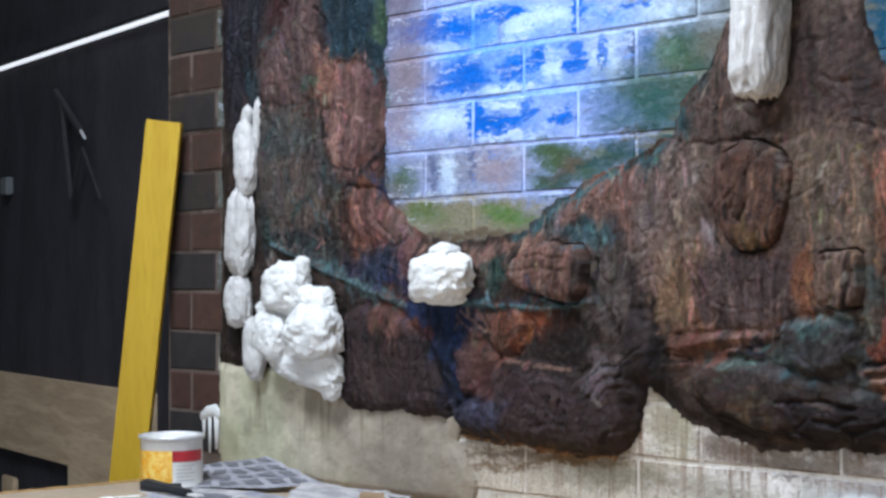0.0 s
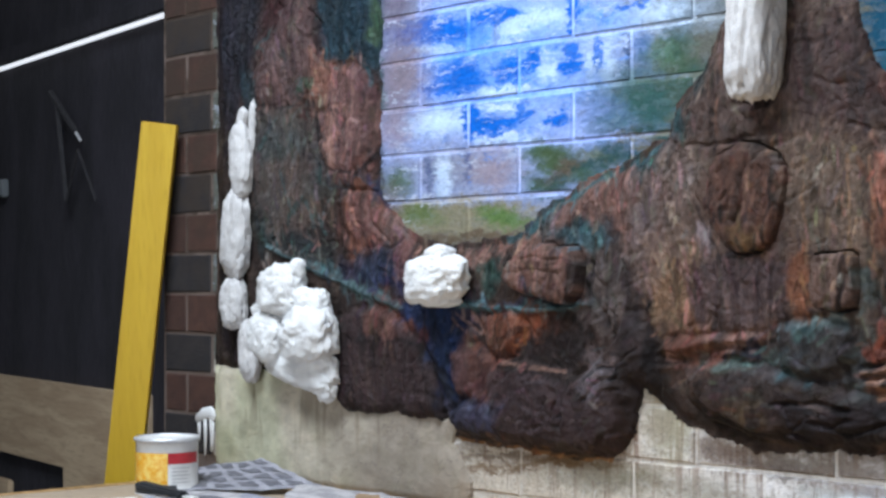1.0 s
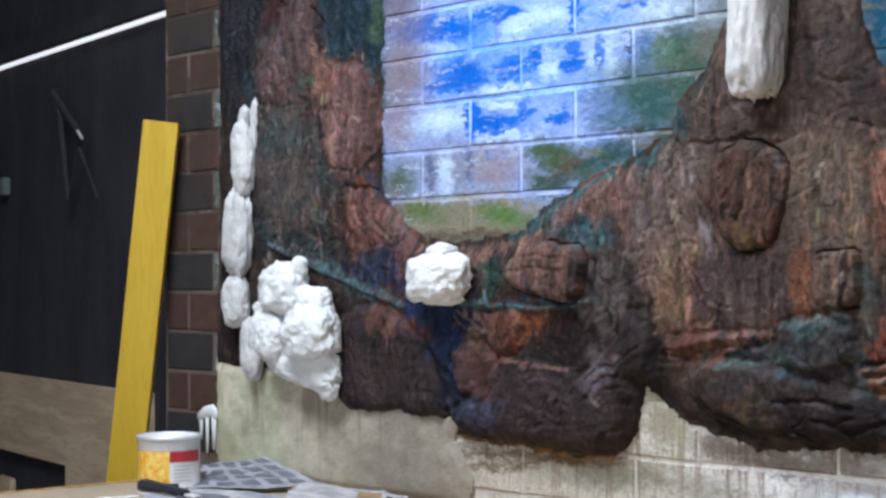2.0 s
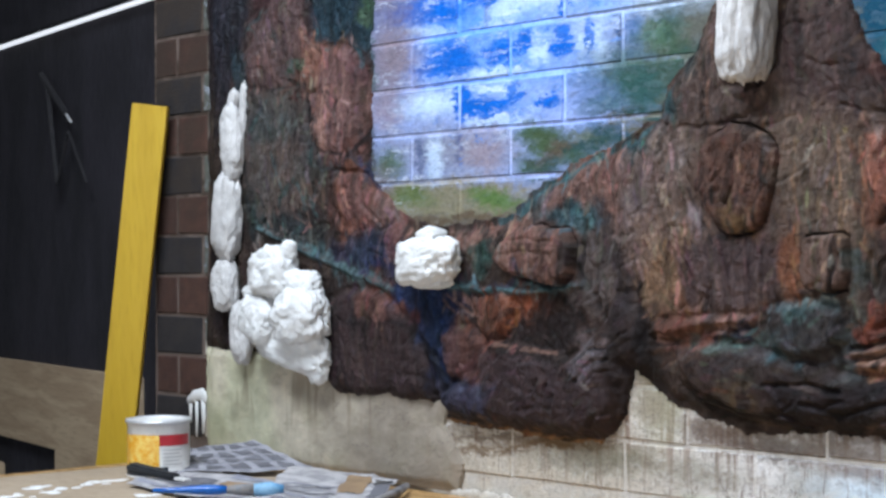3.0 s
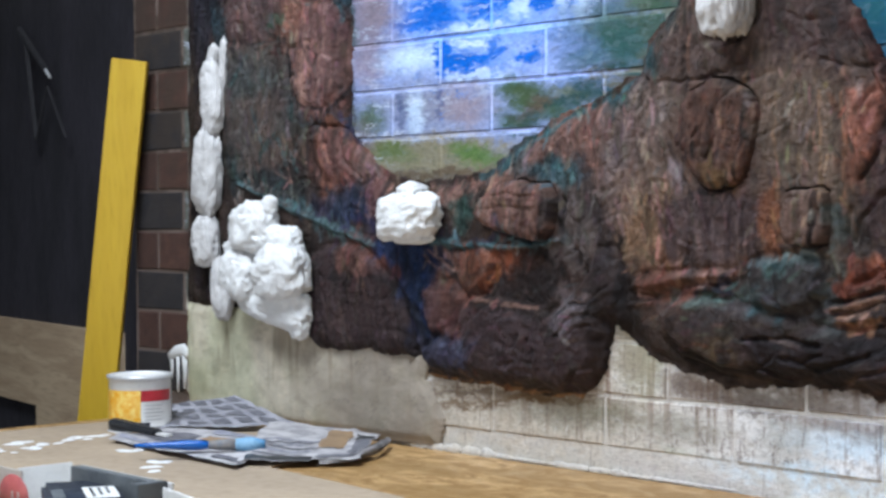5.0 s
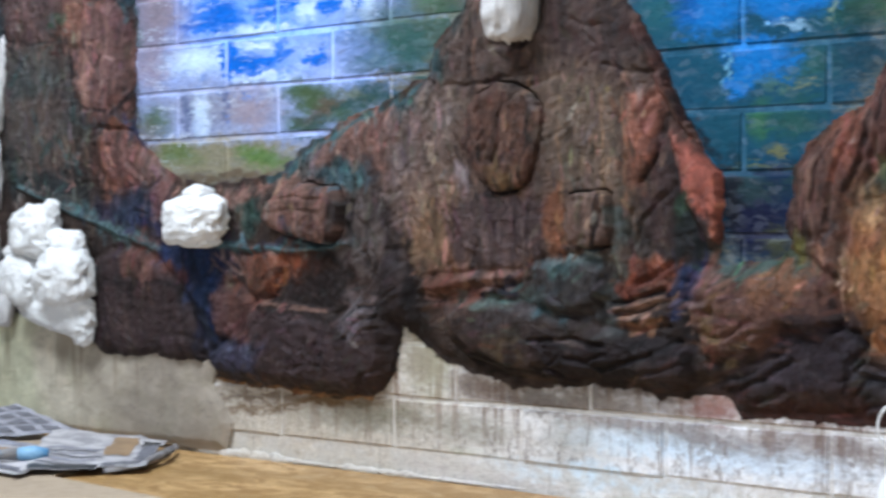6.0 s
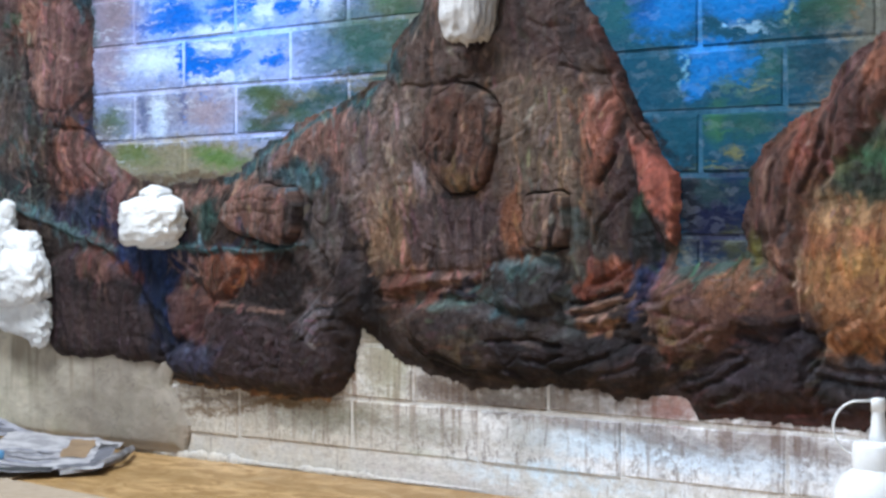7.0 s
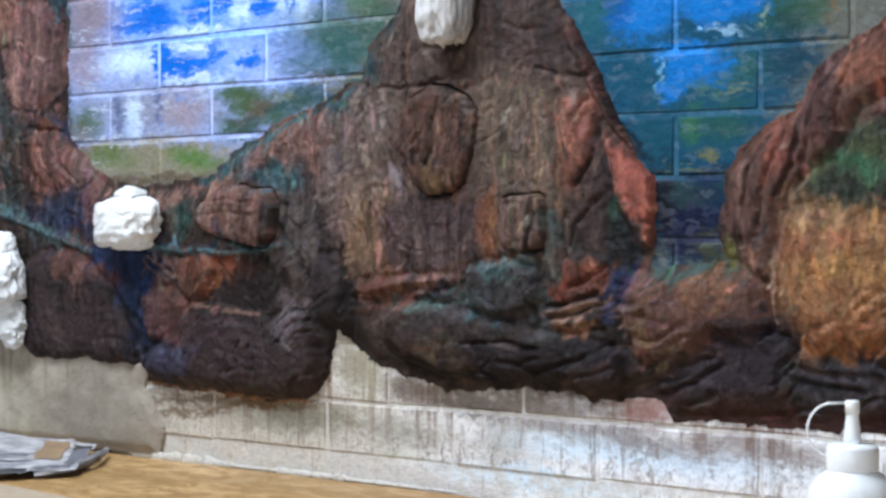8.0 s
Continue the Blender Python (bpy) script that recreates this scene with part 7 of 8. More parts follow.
thread((0.044, 0.084, 0.086), 0.0034, 0.60, (-0.345, -0.160), (-0.336, -0.176), (-0.327, -0.202))
thread((0.122, 0.087, 0.076), 0.0038, 0.60, (-0.215, -0.140), (-0.219, -0.155), (-0.222, -0.175))
thread((0.079, 0.077, 0.073), 0.0029, 0.60, (-0.412, -0.063), (-0.425, -0.078), (-0.439, -0.092))
thread((0.027, 0.062, 0.060), 0.0052, 0.60, (-0.241, -0.161), (-0.240, -0.176), (-0.240, -0.187))
thread((0.044, 0.084, 0.086), 0.0040, 0.60, (-0.255, -0.229), (-0.240, -0.245), (-0.226, -0.271))
thread((0.079, 0.077, 0.073), 0.0037, 0.60, (-0.367, -0.165), (-0.373, -0.181), (-0.379, -0.207))
thread((0.079, 0.077, 0.073), 0.0053, 0.60, (-0.297, -0.127), (-0.304, -0.142), (-0.311, -0.162))
thread((0.066, 0.110, 0.118), 0.0050, 0.85, (-0.384, -0.290), (-0.314, -0.314), (-0.234, -0.340), (-0.128, -0.368), (-0.041, -0.395))
thread((0.051, 0.102, 0.118), 0.0040, 0.85, (0.081, -0.384), (0.159, -0.394), (0.233, -0.395), (0.304, -0.393), (0.377, -0.386))
thread((0.023, 0.067, 0.076), 0.0060, 0.85, (0.208, -0.291), (0.262, -0.275), (0.301, -0.251), (0.349, -0.230), (0.398, -0.204), (0.436, -0.195), (0.478, -0.184), (0.514, -0.170))
thread((0.171, 0.095, 0.073), 0.0040, 0.60, (0.203, -0.474), (0.269, -0.477), (0.338, -0.487))
thread((0.012, 0.006, 0.005), 0.0040, 0.80, (0.197, -0.483), (0.269, -0.487), (0.350, -0.500))
thread((0.205, 0.110, 0.049), 0.0045, 0.90, (-0.058, -0.588), (0.079, -0.594), (0.206, -0.603), (0.324, -0.607), (0.415, -0.607))
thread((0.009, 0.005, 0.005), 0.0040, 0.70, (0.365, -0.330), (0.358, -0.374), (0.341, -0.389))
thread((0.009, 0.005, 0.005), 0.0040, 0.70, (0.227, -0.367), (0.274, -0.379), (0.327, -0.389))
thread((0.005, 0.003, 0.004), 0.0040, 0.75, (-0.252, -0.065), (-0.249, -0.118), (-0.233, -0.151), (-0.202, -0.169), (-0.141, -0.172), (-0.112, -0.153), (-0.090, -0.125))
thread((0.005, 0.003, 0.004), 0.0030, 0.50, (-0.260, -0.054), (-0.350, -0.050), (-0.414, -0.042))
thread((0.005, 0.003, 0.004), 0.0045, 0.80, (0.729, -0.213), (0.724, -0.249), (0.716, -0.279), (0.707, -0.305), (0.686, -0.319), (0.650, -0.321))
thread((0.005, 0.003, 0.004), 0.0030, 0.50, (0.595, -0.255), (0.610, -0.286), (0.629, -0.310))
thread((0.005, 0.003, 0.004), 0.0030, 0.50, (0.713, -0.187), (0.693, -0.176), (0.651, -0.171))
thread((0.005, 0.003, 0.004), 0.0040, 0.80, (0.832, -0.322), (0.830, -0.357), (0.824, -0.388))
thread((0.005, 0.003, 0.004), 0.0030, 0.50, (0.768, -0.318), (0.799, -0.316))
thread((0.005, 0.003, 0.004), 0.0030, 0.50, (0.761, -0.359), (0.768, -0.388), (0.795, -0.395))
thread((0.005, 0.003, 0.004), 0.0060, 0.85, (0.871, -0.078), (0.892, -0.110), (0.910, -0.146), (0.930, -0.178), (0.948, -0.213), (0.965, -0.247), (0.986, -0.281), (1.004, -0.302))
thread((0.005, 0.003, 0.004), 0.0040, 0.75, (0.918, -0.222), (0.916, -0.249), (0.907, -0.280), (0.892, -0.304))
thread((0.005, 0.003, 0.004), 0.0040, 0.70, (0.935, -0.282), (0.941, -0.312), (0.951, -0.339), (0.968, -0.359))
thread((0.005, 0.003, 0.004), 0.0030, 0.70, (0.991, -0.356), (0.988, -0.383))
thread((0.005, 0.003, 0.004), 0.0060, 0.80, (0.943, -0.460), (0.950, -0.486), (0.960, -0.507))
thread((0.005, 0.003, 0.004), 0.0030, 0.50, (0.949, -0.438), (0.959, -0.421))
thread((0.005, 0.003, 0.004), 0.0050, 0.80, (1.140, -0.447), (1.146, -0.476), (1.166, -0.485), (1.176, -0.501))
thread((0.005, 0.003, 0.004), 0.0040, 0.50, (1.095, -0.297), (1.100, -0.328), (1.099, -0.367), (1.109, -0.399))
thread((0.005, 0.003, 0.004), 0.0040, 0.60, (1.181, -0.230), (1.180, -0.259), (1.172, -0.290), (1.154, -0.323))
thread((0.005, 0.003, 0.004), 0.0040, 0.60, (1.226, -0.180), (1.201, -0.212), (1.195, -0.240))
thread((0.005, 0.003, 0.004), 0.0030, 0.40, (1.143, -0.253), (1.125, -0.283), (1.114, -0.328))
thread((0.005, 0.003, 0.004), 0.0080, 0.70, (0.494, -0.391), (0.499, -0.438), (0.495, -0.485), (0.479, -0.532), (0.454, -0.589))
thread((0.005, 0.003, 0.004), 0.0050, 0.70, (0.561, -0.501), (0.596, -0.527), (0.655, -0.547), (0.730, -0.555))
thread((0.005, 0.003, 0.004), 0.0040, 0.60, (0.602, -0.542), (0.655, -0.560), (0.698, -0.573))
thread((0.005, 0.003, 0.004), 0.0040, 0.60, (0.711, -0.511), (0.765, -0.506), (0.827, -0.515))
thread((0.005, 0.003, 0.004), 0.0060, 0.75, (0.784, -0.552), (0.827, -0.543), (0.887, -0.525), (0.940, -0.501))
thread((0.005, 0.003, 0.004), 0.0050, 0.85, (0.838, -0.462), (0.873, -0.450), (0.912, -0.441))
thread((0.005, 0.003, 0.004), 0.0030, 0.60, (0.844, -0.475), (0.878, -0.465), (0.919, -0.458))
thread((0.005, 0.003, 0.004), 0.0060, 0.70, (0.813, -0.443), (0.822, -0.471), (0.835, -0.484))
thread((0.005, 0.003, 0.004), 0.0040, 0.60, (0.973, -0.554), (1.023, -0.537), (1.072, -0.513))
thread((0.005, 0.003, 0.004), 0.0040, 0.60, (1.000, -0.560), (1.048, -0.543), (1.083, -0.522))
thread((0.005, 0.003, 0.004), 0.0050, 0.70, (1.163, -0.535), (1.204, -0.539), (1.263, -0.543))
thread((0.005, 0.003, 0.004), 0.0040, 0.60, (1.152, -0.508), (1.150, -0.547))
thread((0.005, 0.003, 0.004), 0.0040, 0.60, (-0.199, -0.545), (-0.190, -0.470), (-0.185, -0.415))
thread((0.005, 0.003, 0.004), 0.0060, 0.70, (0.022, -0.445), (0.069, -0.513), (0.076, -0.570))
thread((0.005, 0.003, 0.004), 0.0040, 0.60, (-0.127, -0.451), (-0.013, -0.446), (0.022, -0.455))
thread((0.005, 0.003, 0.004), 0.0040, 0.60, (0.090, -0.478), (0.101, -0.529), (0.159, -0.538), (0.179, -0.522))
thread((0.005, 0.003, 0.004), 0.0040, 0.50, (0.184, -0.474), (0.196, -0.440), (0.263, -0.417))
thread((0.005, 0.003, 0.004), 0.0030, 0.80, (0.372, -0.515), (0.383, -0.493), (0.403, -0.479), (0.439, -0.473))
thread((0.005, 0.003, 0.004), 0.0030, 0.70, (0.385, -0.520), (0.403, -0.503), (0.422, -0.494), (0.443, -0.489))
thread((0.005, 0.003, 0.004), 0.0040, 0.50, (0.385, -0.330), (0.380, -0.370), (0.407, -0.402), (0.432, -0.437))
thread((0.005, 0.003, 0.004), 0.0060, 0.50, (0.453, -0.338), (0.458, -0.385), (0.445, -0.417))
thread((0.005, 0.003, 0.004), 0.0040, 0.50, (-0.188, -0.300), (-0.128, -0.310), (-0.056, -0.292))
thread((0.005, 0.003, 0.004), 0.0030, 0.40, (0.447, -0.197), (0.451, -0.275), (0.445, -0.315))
thread((0.176, 0.151, 0.168), 0.0030, 0.60, (0.376, -0.509), (0.389, -0.486), (0.411, -0.473), (0.441, -0.468))
thread((0.151, 0.129, 0.144), 0.0030, 0.60, (0.392, -0.515), (0.409, -0.498), (0.441, -0.483))
thread((0.203, 0.125, 0.102), 0.0030, 0.70, (0.842, -0.468), (0.878, -0.458), (0.916, -0.450))
thread((0.090, 0.063, 0.057), 0.0030, 0.60, (0.752, -0.506), (0.797, -0.515))
thread((0.176, 0.117, 0.094), 0.0030, 0.50, (0.952, -0.493), (0.959, -0.465), (0.951, -0.445))
thread((0.232, 0.142, 0.130), 0.0025, 0.60, (0.546, -0.452), (0.527, -0.449), (0.523, -0.457), (0.546, -0.461))
thread((0.151, 0.102, 0.098), 0.0030, 0.60, (1.003, -0.507), (1.019, -0.511), (1.042, -0.496))
thread((0.080, 0.066, 0.074), 0.0030, 0.50, (1.177, -0.522), (1.218, -0.525), (1.263, -0.526))
thread((0.094, 0.069, 0.071), 0.0030, 0.50, (0.976, -0.547), (1.027, -0.530), (1.068, -0.518))
thread((0.151, 0.075, 0.060), 0.0030, 0.50, (0.914, -0.198), (0.924, -0.219), (0.957, -0.262))
thread((0.226, 0.129, 0.109), 0.0040, 0.50, (-0.233, -0.071), (-0.230, -0.133))
thread((0.203, 0.105, 0.087), 0.0040, 0.50, (-0.107, -0.061), (-0.108, -0.116), (-0.129, -0.152))
thread((0.176, 0.105, 0.087), 0.0030, 0.60, (0.101, -0.404), (0.134, -0.424), (0.159, -0.434))
thread((0.151, 0.088, 0.074), 0.0030, 0.60, (0.089, -0.413), (0.114, -0.430))
thread((0.133, 0.078, 0.071), 0.0030, 0.50, (-0.122, -0.219), (-0.107, -0.260), (-0.056, -0.283))
thread((0.151, 0.098, 0.102), 0.0030, 0.50, (-0.042, -0.265), (-0.056, -0.302), (-0.070, -0.338))
# short brush marks, each a shade of the paint beside it
dab = np.random.RandomState(7)
for k in range(11000):
    i, j = dab.randint(4, gx.shape[0] - 4), dab.randint(4, gx.shape[1] - 4)
    if edge[i, j] < 0.002:
        continue
    along = 0.35 * dab.randn() + 1.35 * flow[i, j] + 3.0 * tilt[i, j]
    ln, wd = dab.uniform(0.005, 0.020), dab.uniform(0.0018, 0.0048)
    r = int((ln + wd) / STEP) + 1
    s = np.s_[max(0, i - r):i + r, max(0, j - r):j + r]
    dx, dz = gx[s] - gx[i, j], gz[s] - gz[i, j]
    u, v = dx * math.sin(along) + dz * math.cos(along), dx * math.cos(along) - dz * math.sin(along)
    f = dab.uniform(0.45, 0.9) * (1 - ease(np.hypot(u / ln, v / wd) + 0.8 * (n_fine[s] - 0.5), 0.55, 1.1))[..., None]
    shade = col[np.clip(i + dab.randint(-5, 6), 0, gx.shape[0] - 1), np.clip(j + dab.randint(-7, 8), 0, gx.shape[1] - 1)] * math.exp(min(0.55, 0.50 * dab.randn())) * dab.uniform(0.82, 1.19, 3)
    if k % 14 == 0:
        shade = shade + np.array((0.062, 0.050, 0.043)) * min(1.0, 9 * shade.mean())
    elif k % 19 == 0:
        shade = shade * 0.7 + np.array((0.004, 0.030, 0.032)) * min(1.0, 9 * shade.mean())
    col[s] = col[s] * (1 - f) + shade * f
# contrast raised in the colours: darks darker, highlights lighter
tone_of = col.mean(axis=2)
col = col * np.clip((tone_of / np.median(tone_of[edge > 0])) ** 0.12, 0.80, 1.15)[..., None]
# drips, streaks and dry-brushed light
streak = lattice_noise(gx + tilt * 0.3, gz * 0.07, 75, 21, 3)
f = 0.45 * ease(streak, 0.55, 0.72) * ease(n_big, 0.38, 0.58) * (1 - flow)
col = col * (1 - f)[..., None] + (col * 1.5 + np.array((0.030, 0.022, 0.016))) * f[..., None]
f = 0.55 * ease(1 - streak, 0.55, 0.72) * (1 - 0.6 * flow)
col = col * (1 - f)[..., None] + col * 0.35 * f[..., None]
n_grit = lattice_noise(gx, gz * 0.6, 170, 17, 2)
col = col * (0.48 + 0.55 * n_mid + 0.32 * n_fine + 0.16 * n_grit)[..., None]
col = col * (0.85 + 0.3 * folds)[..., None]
dry = ease(lattice_noise(gx, gz * 0.6, 130, 22, 2), 0.60, 0.82) * 0.55
col = col * (1 - dry)[..., None] + (col * 1.5 + 0.012) * dry[..., None]


def sheet_mesh(name, mask, ys, colours, mat):
    """The front of a relief as one sheet with turned-in edges, from heights on a grid."""
    use = mask[:-1, :-1] & mask[1:, :-1] & mask[:-1, 1:] & mask[1:, 1:]
    idx = np.full(mask.shape, -1)
    keep = np.zeros(mask.shape, bool)
    keep[:-1, :-1] |= use
    keep[1:, :-1] |= use
    keep[:-1, 1:] |= use
    keep[1:, 1:] |= use
    idx[keep] = np.arange(keep.sum())
    rim = keep & ~(np.pad(use, ((1, 0), (1, 0))) & np.pad(use, ((0, 1), (1, 0))) & np.pad(use, ((1, 0), (0, 1))) & np.pad(use, ((0, 1), (0, 1))))
    ys = np.where(rim, -0.001, ys)
    v = np.stack([gx[keep], ys[keep], gz[keep] + Z0], 1)
    a, b, c, d = idx[:-1, :-1][use], idx[1:, :-1][use], idx[1:, 1:][use], idx[:-1, 1:][use]
    me = bpy.data.meshes.new(name)
    me.vertices.add(len(v)), me.loops.add(4 * len(a)), me.polygons.add(len(a))
    me.vertices.foreach_set("co", v.ravel())
    me.loops.foreach_set("vertex_index", np.stack([a, b, c, d], 1).ravel())
    me.polygons.foreach_set("loop_start", np.arange(0, 4 * len(a), 4))
    me.update(calc_edges=True)
    me.polygons.foreach_set("use_smooth", np.ones(len(a), bool))
    attr = me.color_attributes.new("paint", "FLOAT_COLOR", "POINT")
    attr.data.foreach_set("color", np.concatenate([colours[keep], np.ones((keep.sum(), 1))], 1).ravel())
    me.materials.append(mat)
    return new(name, me)


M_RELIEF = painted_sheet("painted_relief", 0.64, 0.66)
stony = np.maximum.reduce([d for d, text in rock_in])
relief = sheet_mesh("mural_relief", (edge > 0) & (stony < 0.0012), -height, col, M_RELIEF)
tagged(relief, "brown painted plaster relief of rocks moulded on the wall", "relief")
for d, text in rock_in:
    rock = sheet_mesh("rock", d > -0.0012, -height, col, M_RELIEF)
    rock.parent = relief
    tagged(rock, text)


# ---- lumps ----
def stone(rx, ry, rz, seed, rough=0.12, square=2.4, cuts=5, crumple=0.10, grooves=(), taper=0.0):
    """A modelled stone: a rounded block with dents and grooves; x wide, y deep, z high, centred."""
    bm = bmesh.new()
    bmesh.ops.create_icosphere(bm, subdivisions=cuts, radius=1)
    off = Vector((seed * 3.7, seed * 1.3, seed * 5.1))
    for v in bm.verts:
        p = v.co.copy()
        k = (abs(p.x) ** square + abs(p.y) ** square + abs(p.z) ** square) ** (-1 / square)
        n = noise.fractal(p * 1.6 + off, 0.9, 2.0, 4)
        c = 0.6 - abs(1.2 * noise.noise(p * 2.6 + off)) + 0.65 * (1 - abs(2 * noise.noise(p * 6.5 + off))) + 0.55 * (1 - abs(2 * noise.noise(p * 14.0 + off)))
        p = p * k * (1 + rough * n + crumple * (c - 0.8))
        if p.y < 0:
            for x0, z0, x1, z1, width, depth in grooves:
                ex, ez = x1 - x0, z1 - z0
                s = min(1, max(0, ((p.x - x0) * ex + (p.z - z0) * ez) / (ex * ex + ez * ez)))
                d = math.hypot(p.x - x0 - s * ex, p.z - z0 - s * ez) / width
                p.y += depth * max(0, 1 - d * d)
        v.co = (p.x * rx * (1 + taper * p.z), p.y * ry, p.z * rz)
    return bm


def put(bm, x, z, depth, turn=0.0, lean=0.0, yaw=0.0):
    bmesh.ops.transform(bm, matrix=pose(x, -depth, Z0 + z, lean, turn, yaw), verts=bm.verts)
    return bm


# upright chisel marks on the tall stone
CHISELLED = ((-0.55, -0.5, -0.50, 0.9, 0.14, 0.13), (-0.15, -0.1, -0.10, 0.7, 0.12, 0.12), (0.20, -0.7, 0.30, 0.1, 0.12, 0.14), (0.45, 0.2, 0.50, 0.9, 0.12, 0.10), (-0.60, -0.85, 0.55, -0.75, 0.14, 0.12))


def white_lumps(name, label, lumps, group="", category=""):
    """Fresh white plaster lumps of one piece, each a mesh of its own."""
    root = empty(name, label, "plaster lump", (lumps[0][0], 0, Z0 + lumps[0][1]), group)
    for i, (x, z, depth, rx, ry, rz, turn, seed) in enumerate(lumps):
        bm = put(stone(rx, ry, rz, seed, 0.09 if category == "slab" else 0.14, 4.6 if category == "slab" else 2.8, 5, 0.085 if category == "slab" else 0.10, CHISELLED if category == "slab" else ()), x, z, depth, turn)
        bmesh.ops.translate(bm, vec=-root.location, verts=bm.verts)
        part("lump", bm, M_GREYPLASTER if group or category else M_PLASTER, root)
    return root


white_lumps("plaster_cluster", "pile of fresh white plaster lumps on the relief", [
    (-0.298, -0.368, 0.055, 0.052, 0.030, 0.043, 0, 21), (-0.256, -0.330, 0.055, 0.013, 0.012, 0.016, 0, 22),
    (-0.338, -0.446, 0.055, 0.042, 0.026, 0.042, 8, 23), (-0.219, -0.441, 0.060, 0.056, 0.032, 0.045, -6, 24),
    (-0.230, -0.402, 0.045, 0.036, 0.026, 0.038, 0, 25), (-0.265, -0.494, 0.040, 0.092, 0.020, 0.038, 9, 26),
    (-0.199, -0.525, 0.040, 0.022, 0.012, 0.027, -20, 27), (-0.363, -0.404, 0.042, 0.034, 0.016, 0.016, 0, 28)])
white_lumps("plaster_ball", "round white plaster lump on the relief", [
    (0.084, -0.349, 0.042, 0.060, 0.030, 0.038, -4, 31), (0.093, -0.313, 0.042, 0.021, 0.022, 0.016, 0, 32), (0.083, -0.382, 0.035, 0.039, 0.018, 0.011, 0, 33)])
white_lumps("plaster_stone", "tall white plaster stone on the mound", [(0.710, -0.034, 0.055, 0.029, 0.033, 0.088, 3, 41)], category="slab")
for i, (x, z, depth, rx, ry, rz, turn) in enumerate((
        (-0.450, -0.136, 0.035, 0.031, 0.016, 0.062, -2), (-0.431, -0.090, 0.024, 0.010, 0.006, 0.056, 4), (-0.458, -0.062, 0.026, 0.015, 0.007, 0.020, 20),
        (-0.467, -0.268, 0.035, 0.042, 0.018, 0.077, 3), (-0.471, -0.392, 0.035, 0.036, 0.018, 0.044, 0), (-0.430, -0.474, 0.030, 0.032, 0.014, 0.053, -6))):
    white_lumps("plaster_edging", "long off-white plaster edging stone beside the relief", [(x, z, depth, rx * 0.80, ry, rz, turn, 51 + i)], "edging stones")

# thin cream render over the foot of the wall
patch = np.minimum(inside(wx, wz, (-0.574, -0.504), (-0.579, -0.605), (-0.568, -0.757), (0.098, -0.750), (0.127, -0.660), (0.082, -0.600), (0.106, -0.549), (-0.188, -0.501)), gz + 0.7085)
skim_h = 0.006 + 0.006 * ease(patch, 0, 0.02) + 0.008 * (lattice_noise(gx, gz, 14, 61, 3) - 0.4) * ease(patch, 0, 0.04)
tone = lattice_noise(gx, gz, 8, 62, 3)[..., None]
skim_c = np.array((0.50, 0.44, 0.335)) * (1 - tone) + np.array((0.68, 0.61, 0.49)) * tone
g = (ease(lattice_noise(gx, gz, 12, 63, 2), 0.5, 0.75) * 0.3)[..., None]
skim_c = skim_c * (1 - g) + np.array((0.36, 0.37, 0.20)) * g
g = (ease(gx + 0.12 * (lattice_noise(gx, gz, 10, 66, 3) - 0.5), -0.36, -0.06) * 0.85)[..., None]
skim_c = skim_c * (1 - g) + np.array((0.235, 0.195, 0.16)) * g
scuff = lattice_noise(gx * 0.5, gz, 60, 64, 3)
g = (ease(scuff, 0.60, 0.74) * 0.25)[..., None]
skim_c = skim_c * (1 - g) + np.array((0.20, 0.175, 0.12)) * g
crackle = lattice_noise(gx * 0.8, gz, 20, 67, 4)
g = ((1 - ease(np.abs(crackle - 0.5), 0.0, 0.011)) * 0.45 * ease(gx + 0.2 * (tone[..., 0] - 0.5), -0.40, -0.22))[..., None]
skim_c = skim_c * (1 - g) + np.array((0.10, 0.085, 0.07)) * g
g = (ease(lattice_noise(gx, gz, 5, 68, 2), 0.45, 0.62) * ease(gx, -0.20, -0.42) * 0.5)[..., None]
skim_c = skim_c * (1 - g) + np.array((0.44, 0.47, 0.30)) * g
runs = lattice_noise(gx, gz * 0.10, 55, 69, 3)
g = (ease(runs, 0.55, 0.70) * ease(gz + 0.10 * (tone[..., 0] - 0.5), -0.70, -0.55) * 0.55)[..., None]
skim_c = skim_c * (1 - g) + np.array((0.17, 0.125, 0.085)) * g
skim_c = skim_c * (0.82 + 0.36 * lattice_noise(gx, gz, 45, 65, 3))[..., None]
skim = sheet_mesh("trim", (patch > 0) & (edge < 0.03), -np.maximum(skim_h, 0.007), skim_c, M_SKIM)
tagged(skim, "cream render smeared over the foot of the brick wall", "render", kind="structure")

# ---- the bench and what lies on it ----
bench = empty("bench", "long workbench of oiled chipboard against the wall", "workbench", (0, -0.6, 0))


def at(bm, root):
    bmesh.ops.translate(bm, vec=-root.location, verts=bm.verts)
    return bm


part("top", at(box(-0.625, -1.15, BENCH - 0.03, 2.6, -0.004, BENCH, 0.003), bench), M_BENCH, bench, smooth=False)
for x in (-0.57, 1.0, 2.52):
    for y in (-1.08, -0.08):
        part("leg", at(box(x - 0.035, y - 0.035, 0, x + 0.035, y + 0.035, BENCH - 0.03, 0.003), bench), M_PLY, bench, smooth=False)
part("rail", at(box(-0.535, -1.06, BENCH - 0.13, 2.485, -1.03, BENCH - 0.03, 0.003), bench), M_PLY, bench, smooth=False)

